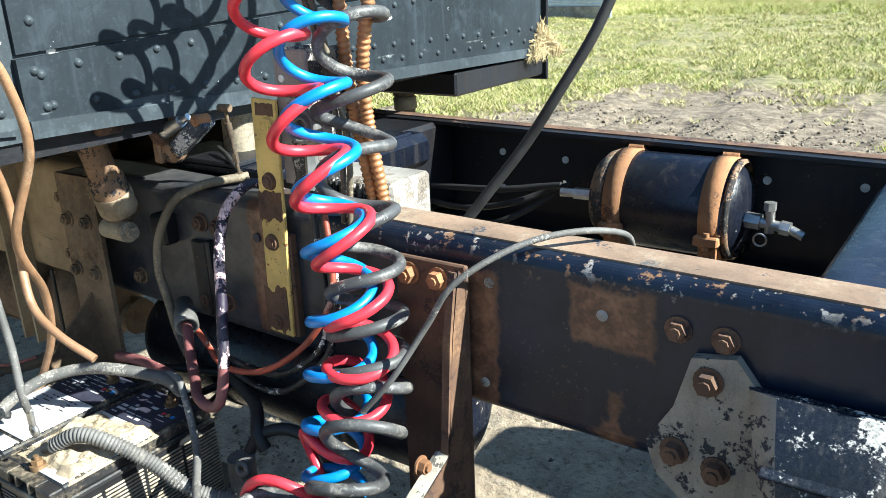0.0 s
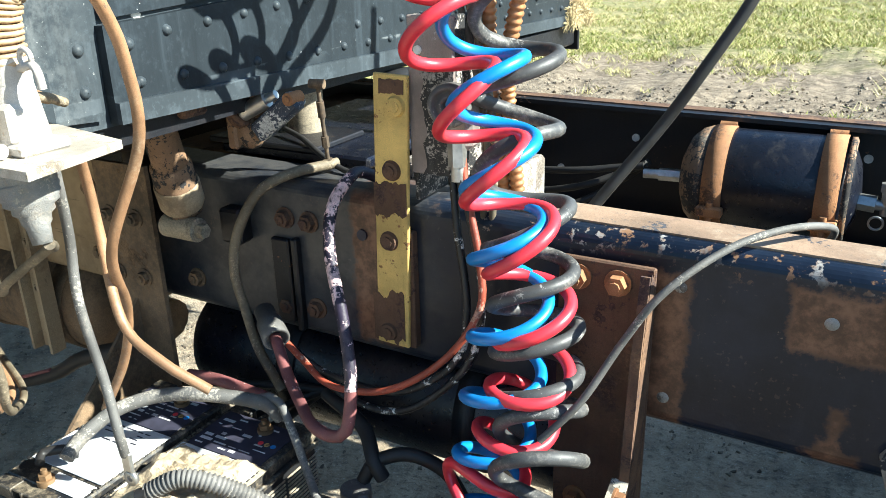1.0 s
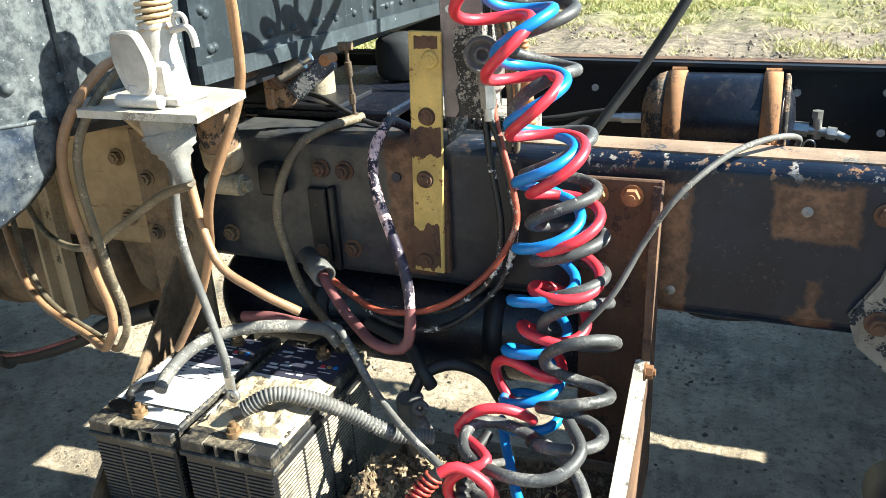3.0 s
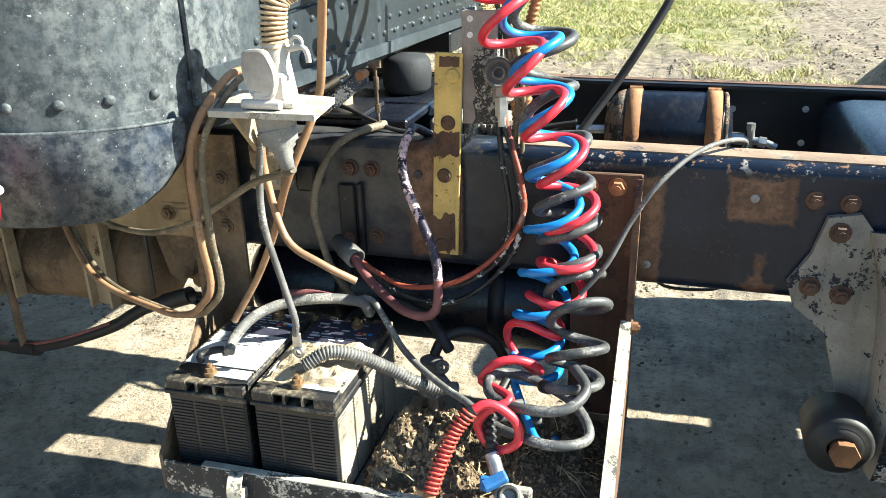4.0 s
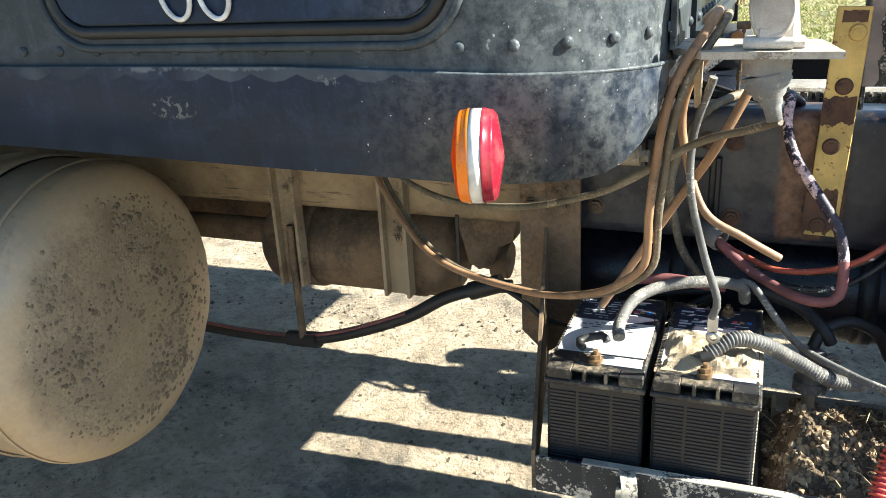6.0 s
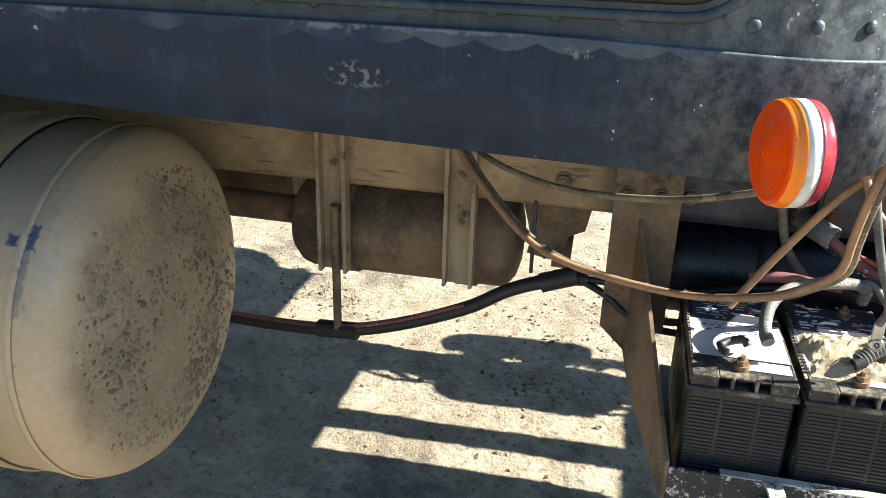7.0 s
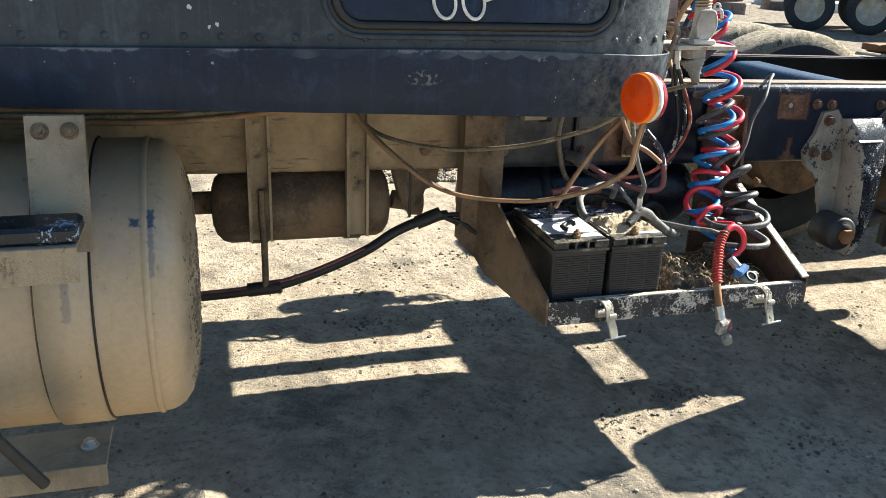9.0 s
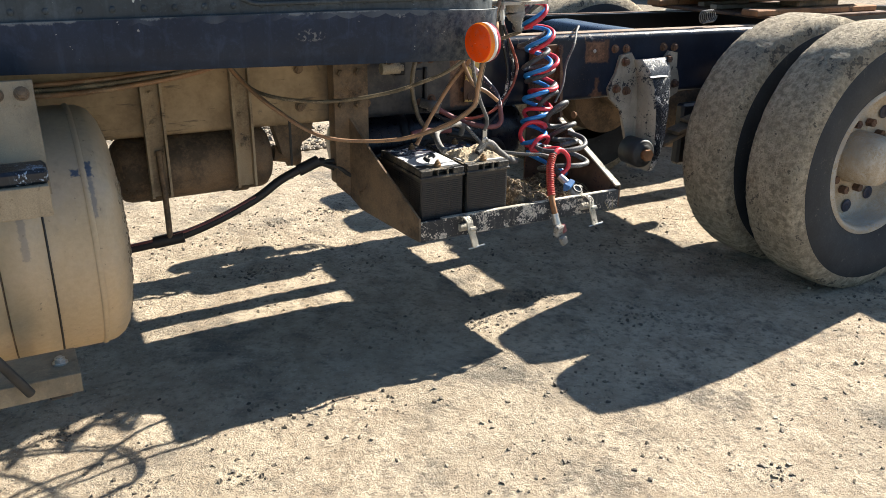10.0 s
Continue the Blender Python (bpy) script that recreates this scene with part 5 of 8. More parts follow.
def build_battery(x0, x1, y0, label, dusty):
    z0, z1 = TZ + 0.007, 0.684
    y1 = y0 + 0.325
    ba = thing("battery", ((x0 + x1) / 2, (y0 + y1) / 2, z0), label, "battery", "batteries in the tray")
    mat = "battery_dust" if dusty else "battery"
    case = part("case", Mesh().box((x0 + 0.006, y0 + 0.006, z0), (x1 - 0.006, y1 - 0.006, z1 - 0.028), 0.004), "battery", ba)
    ribs_f, ribs_s = Mesh(), {x0: Mesh(), x1: Mesh()}
    k = 0
    while True:
        z = z0 + 0.014 + k * 0.0068
        if z > z1 - 0.045:
            break
        for a, b in ((0.010, 0.055), (0.060, 0.112), (0.117, x1 - x0 - 0.010)):
            ribs_f.box((x0 + a, y0 + 0.0042, z), (x0 + b, y0 + 0.007, z + 0.0034), 0.0008)
        for s in (x0, x1):
            for j in range(4):
                ya = y0 + 0.012 + j * 0.078
                ribs_s[s].box((s - 0.007 if s > x0 else s + 0.0042, ya, z), (s - 0.0042 if s > x0 else s + 0.007, ya + 0.072, z + 0.0034), 0.0008)
        k += 1
    part("front_ribs", ribs_f, "battery", case, "fine ribbed front")
    for s in (x0, x1):
        part("side_ribs", ribs_s[s], "dirt_ribs" if dusty and s == x1 else mat, case, "fine ribbed side")
    lid = Mesh().box((x0 + 0.001, y0 + 0.001, z1 - 0.032), (x1 - 0.001, y1 - 0.001, z1 - 0.022), 0.003)
    lid.box((x0 + 0.005, y0 + 0.026, z1 - 0.022), (x1 - 0.005, y1 - 0.026, z1), 0.003)
    for a, b in ((0.005, 0.048), (0.066, 0.072), (0.102, 0.108), (0.126, x1 - x0 - 0.005)):
        lid.box((x0 + a, y0 + 0.003, z1 - 0.022), (x0 + b, y0 + 0.027, z1 - 0.001), 0.002)
        lid.box((x0 + a, y1 - 0.027, z1 - 0.022), (x0 + b, y1 - 0.003, z1 - 0.001), 0.002)
    lid.box((x0 + 0.048, y0 + 0.005, z1 - 0.005), (x0 + 0.126, y0 + 0.027, z1 - 0.001), 0.001)
    ld = part("lid", lid, "battery_dust", ba)
    for xe in (x0 + 0.006, x1 - 0.014):
        edge = Mesh()
        for j in range(22):
            edge.box((xe, y0 + 0.05 + j * 0.0105, z1), (xe + 0.006, y0 + 0.057 + j * 0.0105, z1 + 0.0018), 0.0005)
        part("lid_teeth", edge, "battery_dust", ld)
    for yy, xx in ((y0 + 0.036, (x0 + x1) / 2 - 0.003), (y1 - 0.05, (x0 + x1) / 2 + 0.02)):
        po = part("terminal", Mesh().cyl((xx, yy, z1 - 0.001), (xx, yy, z1 + 0.008), 0.0125, seg=18).cyl((xx, yy, z1 + 0.008), (xx, yy, z1 + 0.016), 0.0095, seg=6).cyl((xx, yy, z1 + 0.015), (xx, yy, z1 + 0.023), 0.0045, seg=10), "brass", ba, "brass terminal with nut")
    # sticker on the lid with its rows of print
    st = part("sticker", Mesh().box((x0 + 0.010, y0 + 0.066, z1 + 0.0005), (x1 - 0.010, y1 - 0.128, z1 + 0.0022), 0.0005), "label", ba, "white printed sticker")
    rnd = random.Random(int(x0 * 1000))
    ink = Mesh()
    for j in range(5):
        yy = y1 - 0.142 - 0.009 * j
        xx = x0 + 0.03
        while xx < x1 - 0.05:
            w = rnd.uniform(0.006, 0.02)
            if rnd.random() < 0.5:
                ink.box((xx, yy, z1 + 0.0022), (min(xx + w, x1 - 0.025), yy + 0.0025, z1 + 0.0028), 0.0002)
            xx += w + 0.005
    part("print", ink, "ink", st, "dark rows of print")
    dark = part("rear_label", Mesh().box((x0 + 0.016, y1 - 0.126, z1 + 0.0005), (x1 - 0.016, y1 - 0.030, z1 + 0.0020), 0.0004), "ink", ba, "dark printed label")
    pale = Mesh()
    for j in range(8):
        yy = y1 - 0.118 + 0.0105 * j
        xx = x0 + 0.024
        while xx < x1 - 0.05:
            w = rnd.uniform(0.005, 0.024)
            if rnd.random() < 0.6:
                pale.box((xx, yy, z1 + 0.0020), (min(xx + w, x1 - 0.026), yy + rnd.choice((0.002, 0.003, 0.006)), z1 + 0.0026), 0.0002)
            xx += w + 0.006
    part("print", pale, "label", dark, "white rows of print")
    for q, mm in ((0.0, "coil_red"), (0.012, "yellow"), (0.024, "coil_blue")):
        part("mark", Mesh().cyl((x1 - 0.052 + q, y1 - 0.078, z1 + 0.0020), (x1 - 0.052 + q, y1 - 0.078, z1 + 0.0027), 0.0045, seg=12), mm, dark)
    part("front_sticker", Mesh().box((x0 + 0.080, y0 + 0.030, z1 + 0.0005), (x1 - 0.012, y0 + 0.060, z1 + 0.0018), 0.0003), "label", ba, "small white sticker")
    if dusty:
        n = 26
        cake = Mesh()
        vs = []
        for j in range(n + 1):
            for i in range(n + 1):
                u, v = i / n, j / n
                e = min(1.0, 6 * u, 6 * (1 - u), 6 * v, 6 * (1 - v))
                hh = 0.010 * noise.noise((u * 3 + 1, v * 4, 0)) + 0.006 * noise.noise((u * 11, v * 13, 2)) + 0.009
                vs.append((x0 + 0.002 + u * (x1 - x0 - 0.004), y0 + 0.034 + v * (0.168 + 0.03 * noise.noise((u * 4, 3, 0))), z1 - 0.002 + e * max(-0.006, hh * 1.5) + (0.003 if e > 0.5 else 0)))
        cake.add(vs, [(j * (n + 1) + i, j * (n + 1) + i + 1, (j + 1) * (n + 1) + i + 1, (j + 1) * (n + 1) + i) for j in range(n) for i in range(n)], False)
        part("soil_cake", cake, "soil_pale", ba, "cake of dry pale soil")
    return ba


def build_tray_soil():
    rnd = random.Random(11)
    me = Mesh()
    n = 40
    def hz(u, v):
        e = min(1.0, 8 * u, 8 * v, 8 * (1 - u), 8 * (1 - v))
        return TZ + 0.008 + e * (0.030 + 0.075 * math.exp(-((u - 0.12) / 0.22) ** 2 - ((v - 0.35) / 0.3) ** 2) + 0.016 * noise.noise((u * 7, v * 7, 0)) + 0.012 * noise.noise((u * 19, v * 19, 2)))
    vs = [(-0.68 + 0.455 * i / n, TY0 + 0.012 + 0.40 * j / n, hz(i / n, j / n)) for j in range(n + 1) for i in range(n + 1)]
    me.add(vs, [(j * (n + 1) + i, j * (n + 1) + i + 1, (j + 1) * (n + 1) + i + 1, (j + 1) * (n + 1) + i) for j in range(n) for i in range(n)], False)
    solid("soil_heap", me, "clod", "heap of dry brown soil lying in the battery tray", "soil", kind="stuff", base=(-0.45, 1.08, TZ))
    cl = Mesh()
    for k in range(9000):
        u, v = rnd.random() ** 1.2, rnd.random()
        r = 0.0010 + 0.0055 * rnd.random() ** 3
        lump(cl, rnd, -0.675 + 0.445 * u, TY0 + 0.015 + 0.39 * v, hz(u, v) + r * 0.25, r, 0.9)
    for k in range(75):
        u, v = 0.02 + 0.40 * rnd.random() ** 1.2, 0.04 + 0.60 * rnd.random()
        r = rnd.uniform(0.007, 0.017)
        x, y, z = -0.675 + 0.445 * u, TY0 + 0.015 + 0.39 * v, hz(u, v) + r * 0.1
        for j in range(26):
            d = Vector((rnd.gauss(0, 1), rnd.gauss(0, 1), abs(rnd.gauss(0, 0.8)))).normalized() * r * rnd.uniform(0.3, 0.95)
            (lump if j % 3 else clump)(cl, rnd, x + d.x, y + d.y, z + d.z, r * rnd.uniform(0.18, 0.5))
    solid("soil_crumbs", cl, "compost", "loose brown soil crumbs in the battery tray", "soil", kind="stuff", base=(-0.45, 1.08, TZ))
    sw = Mesh()
    for k in range(80):
        u, v = rnd.random(), rnd.random() * 0.9
        p = Vector((-0.67 + 0.44 * u, TY0 - 0.004 + 0.35 * v, hz(u, v) + rnd.uniform(0.004, 0.02)))
        d = Vector((rnd.gauss(0, 1), rnd.gauss(0, 1), rnd.gauss(0, 0.35))).normalized() * rnd.uniform(0.015, 0.07)
        if v < 0.06:
            d.z = -abs(d.z) - 0.01
        sw.tube([p - d / 2, p + Vector((0, 0, 0.006)), p + d / 2], 0.0009, 4, False)
    solid("straw", sw, "straw", "dry straw bits on the soil heap", "straw", kind="stuff", base=(-0.45, 1.08, TZ))


# ---- things on the frame ----
def build_marker_lamp():
    c = Vector((-1.017, 0.566, 1.132))
    ax = Vector((-0.97, -0.24, 0.0)).normalized()
    lp = thing("marker_lamp", c, "round double-faced marker lamp, amber and red, on the cab corner", "lamp")
    part("rim", Mesh().lathe(c, ax, [(-0.007, 0.0), (-0.007, 0.053), (0.007, 0.053), (0.007, 0.0)], 48), "lamp_rim", lp, "white plastic rim")
    def prof(s):
        p = [(0.019 * s, 0.0505), (0.0192 * s, 0.050)]
        for k in range(1, 9):
            r = 0.048 - 0.0056 * k
            p += [(s * (0.0215 + 0.0010 * k), r + 0.0034), (s * (0.0196 + 0.0010 * k), r)]
        return p + [(0.0295 * s, 0.001)]
    for s, mm, band, words in ((1, "lamp_amber", "lamp_yellow", "ringed amber lens"), (-1, "lamp_red", "lamp_red", "dusty red lens")):
        ln = part("lens", Mesh().lathe(c, ax, prof(s), 48), mm, lp, words)
        part("lens_band", Mesh().lathe(c, ax, [(0.007 * s, 0.0535), (0.010 * s, 0.0535), (0.0105 * s, 0.0525), (0.0135 * s, 0.0525), (0.014 * s, 0.0518), (0.017 * s, 0.0518), (0.019 * s, 0.0505)], 48), band, ln)
    part("stem", Mesh().cyl(c + Vector((0.004, 0.012, 0.0)), (-1.022, 0.634, 1.136), 0.007, seg=12), "lamp_rim", lp, "short pale mounting stud")


def build_socket():
    so = thing("trailer_socket", (-0.74, 0.86, 1.205), "pale dusty trailer cable socket on a steel shelf bracket", "socket")
    sh = part("shelf", Mesh().prism([(-0.840, 0.865), (-0.80, 0.808), (-0.636, 0.808), (-0.656, 0.93), (-0.840, 0.965)], "z", 1.204, 1.213), "shelf_cream", so, "pale dusty shelf plate")
    part("angle", Mesh().box((-0.842, 0.87, 1.195), (-0.834, 0.99, 1.262), 0.002), "cab", sh)
    part("gusset", Mesh().prism([(0.87, 1.204), (0.955, 1.204), (0.955, 1.115)], "x", -0.815, -0.806), "strap_tan", so, "rusty tan gusset")
    body = Mesh().cyl((-0.710, 0.862, 1.213), (-0.712, 0.862, 1.283), 0.027, 0.0185, seg=24).box((-0.752, 0.836, 1.213), (-0.678, 0.890, 1.224), 0.004).cyl((-0.712, 0.862, 1.278), (-0.712, 0.862, 1.302), 0.0195, seg=20).box((-0.738, 0.838, 1.222), (-0.690, 0.862, 1.262), 0.005)
    part("plug_body", body, "socket_white", so)
    shield = [(-0.018, 0.031), (0.011, 0.033), (0.021, 0.020), (0.026, 0.0), (0.023, -0.018), (0.012, -0.034), (-0.014, -0.034), (-0.023, -0.020), (-0.027, 0.003), (-0.024, 0.020)]
    turn = pose(-0.720, 0.826, 1.264, 7, 0, -8)
    loop = [(p.x, p.z) for p in smooth_line([(u, 0, v) for u, v in shield[-2:] + shield + shield[:3]], 0.003)]
    a0 = min(range(len(loop) // 2), key=lambda i: math.dist(loop[i], shield[0]))
    a1 = min(range(len(loop) // 2, len(loop)), key=lambda i: math.dist(loop[i], shield[0]))
    loop = loop[a0:a1]
    n = len(loop)
    rings = [(1.0, 0.004), (1.04, 0.001), (1.04, -0.004), (0.97, -0.0065), (0.90, -0.0065), (0.86, -0.0048), (0.45, -0.0052)]
    lid = Mesh().add([turn @ Vector((u * k, h, v * k)) for k, h in rings for u, v in loop],
                     [tuple(range(n)), tuple(range(6 * n, 7 * n))[::-1]] + [(r * n + i, r * n + (i + 1) % n, (r + 1) * n + (i + 1) % n, (r + 1) * n + i) for r in range(6) for i in range(n)])
    part("lid", lid, "socket_white", so, "shield-shaped sprung lid, hanging open")
    part("hinge", Mesh().cyl((-0.752, 0.826, 1.221), (-0.694, 0.826, 1.221), 0.0075, seg=12).box((-0.735, 0.824, 1.214), (-0.705, 0.834, 1.240), 0.002), "socket_white", so)
    hook = [(-0.697, 0.862, 1.292), (-0.682, 0.859, 1.295), (-0.668, 0.857, 1.297), (-0.661, 0.856, 1.290), (-0.659, 0.856, 1.276)]
    latch = Mesh().tube(smooth_line(hook, 0.004), 0.0042, 8)
    latch.tube([(-0.676 + 0.008 * math.cos(a), 0.857, 1.303 + 0.008 * math.sin(a)) for a in np.linspace(0, 6.2832, 18)], 0.0028, 6)
    part("latch", latch, "socket_white", so)
    line = smooth_line([(-0.712, 0.862, 1.290), (-0.712, 0.863, 1.330), (-0.705, 0.868, 1.362), (-0.687, 0.883, 1.3765)], 0.004)
    part("spring_guard", spring(line, 0.0185, 0.0026, 0.0068), "spring_tan", so, "tan spring strain relief")
    part("core", Mesh().tube(line, 0.0125, 12), "tan_cable", so)
    under = Mesh().cyl((-0.722, 0.862, 1.204), (-0.722, 0.862, 1.178), 0.031, 0.029, seg=20).lathe((-0.722, 0.862, 1.178), (0.25, -0.1, -1), [(0, 0.029), (0.003, 0.0315), (0.007, 0.0285), (0.011, 0.030), (0.016, 0.026), (0.020, 0.0265), (0.024, 0.021), (0.029, 0.020), (0.033, 0.0150), (0.040, 0.0145), (0.044, 0.0115), (0.062, 0.010), (0.063, 0.001)], 24, 0, lambda k, i, h, r: r * (1 + 0.10 * noise.noise((k * 0.6, i * 0.45, 4))))
    part("rear_boot", under, "boot_tape", so, "taped grey boot under the shelf")


def build_yellow_bracket():
    yb = thing("yellow_bracket", (-0.60, 1.335, 0.80), "upright yellow flat bar, chipped and rusty, bolted to the rail", "bracket")
    m = pose(0, 0, 0, 0, 2.2, 0)
    bar = Mesh().box((-0.622, 1.328, 0.803), (-0.566, 1.335, 1.222), 0.0015, m)
    b = part("bar", bar, "yellow", yb)
    for x, z, mm in ((-0.578, 1.178, "yellow"), (-0.590, 1.085, "rust"), (-0.600, 0.976, "rust"), (-0.608, 0.825, "rust")):
        part("bolt", Mesh().cyl((x, 1.328, z), (x, 1.322, z), 0.0155, 0.013, seg=18).cyl((x, 1.322, z), (x, 1.3195, z), 0.008, seg=12), mm, b, "round bolt head")
    for x, z, w, h, a in ((-0.595, 1.043, 0.0275, 0.030, 0.1), (-0.607, 0.850, 0.0275, 0.050, 0.15), (-0.585, 1.205, 0.020, 0.012, 0.3)):
        steps = np.linspace(-1, 1, 25)
        wave = lambda q, o: 0.82 + 0.28 * noise.noise((q * 2.2, o, z * 9)) + 0.10 * noise.noise((q * 9, o, z * 5))
        pts = [(x + w * q, z - h * wave(q, 0.0)) for q in steps] + [(x + w * q + 0.001, z + h * wave(q, 4.0)) for q in steps[::-1]]
        part("rust_patch", Mesh().prism(pts, "y", 1.3282, 1.3268), "rust", b, "rust where the paint came off")
    part("spacer", Mesh().box((-0.625, 1.335, 0.80), (-0.565, RY, 0.99), 0.002), "rust", yb)
    gp = thing("support_channel", (-0.53, 1.37, 1.036), "upright grey aluminium channel with chipped black edge", "bracket")
    part("web", Mesh().box((-0.562, 1.337, 1.083), (-0.492, 1.345, 1.30), 0.002), "grey_plate", gp)
    rag = random.Random(21)
    left = [(-0.538 + rag.uniform(-0.006, 0.006), z) for z in np.linspace(1.084, 1.225, 14)]
    part("old_paint", Mesh().prism([(-0.492, 1.084)] + left + [(-0.492, 1.24)], "y", 1.3372, 1.3360), "chipped_black", gp, "chipped black paint left on the web")
    part("flange", Mesh().box((-0.500, 1.345, 1.083), (-0.492, 1.43, 1.30), 0.002), "chipped_black", gp, "chipped black flange")
    part("flange", Mesh().box((-0.562, 1.345, 1.04), (-0.554, 1.43, 1.30), 0.002), "chipped_black", gp)
    # White discs painted for daylight in the channel's two holes.
    part("hole", Mesh().cyl((-0.545, 1.3375, 1.255), (-0.545, 1.3345, 1.255), 0.006, seg=12).cyl((-0.545, 1.3375, 1.285), (-0.545, 1.3345, 1.285), 0.006, seg=12), "lamp_rim", gp)
    gl = thing("air_coupling", (-0.484, 1.335, 1.16), "grey air coupling with round rubber seal on the channel", "air fitting")
    part("seal", Mesh().lathe((-0.484, 1.31, 1.19), (0.25, -1, 0), [(-0.02, 0.0), (-0.02, 0.027), (0.006, 0.029), (0.010, 0.026), (0.010, 0.022), (0.001, 0.020), (0.001, 0.015), (0.007, 0.013), (0.007, 0.009), (-0.006, 0.008), (-0.006, 0.0)], 32), "rubber_grey", gl, "ringed rubber seal")
    part("body", Mesh().box((-0.50, 1.325, 1.125), (-0.462, 1.36, 1.20), 0.008), "grey_plate", gl)
    part("fitting", Mesh().cyl((-0.482, 1.325, 1.14), (-0.480, 1.322, 1.105), 0.013, seg=6).cyl((-0.480, 1.322, 1.107), (-0.479, 1.32, 1.085), 0.010, seg=12), "zinc", gl)


def hung_coil(axis, radius, turns, seed, uneven=0.10):
    """A coil sagging along a leaning axis, its rings square to the axis; turns: the axis heights at which it comes round to the cab side."""
    line = smooth_line(axis, 0.004)
    zs = np.array([p.z for p in line])[::-1]
    def centre(z):
        return Vector([float(np.interp(z, zs, np.array([p[k] for p in line])[::-1])) for k in range(3)])
    out = []
    for i in range((len(turns) - 1) * 20 + 1):
        k = i / 20
        z = float(np.interp(k, range(len(turns)), turns))
        c = centre(z)
        down = (centre(z - 0.03) - centre(z + 0.03)).normalized()
        side = Vector((-0.92, -0.38, 0.0))
        side = (side - down * side.dot(down)).normalized()
        rear = down.cross(side)
        rear = rear if rear.y > 0 else -rear
        r = radius * (1 + uneven * noise.noise((z * 8, seed, 0)))
        a = 2 * math.pi * k
        out.append(c + side * (r * math.cos(a)) + rear * (r * math.sin(a)))
    return out


def spring(line, r, wire, pitch):
    """A wire wound round a line."""
    pts, a, n = [], 0.0, len(line)
    u = Vector((1, 0, 0))
    for i in range(n - 1):
        t = (line[i + 1] - line[i]).normalized()
        u = (u - t * u.dot(t)).normalized()
        w = t.cross(u)
        seg = (line[i + 1] - line[i]).length
        m = max(3, int(seg / pitch * 9))
        for k in range(m):
            b = a + 2 * math.pi * seg / pitch * k / m
            pts.append(line[i].lerp(line[i + 1], k / m) + (u * math.cos(b) + w * math.sin(b)) * r)
        a += 2 * math.pi * seg / pitch
    return Mesh().tube(pts, wire, 6)


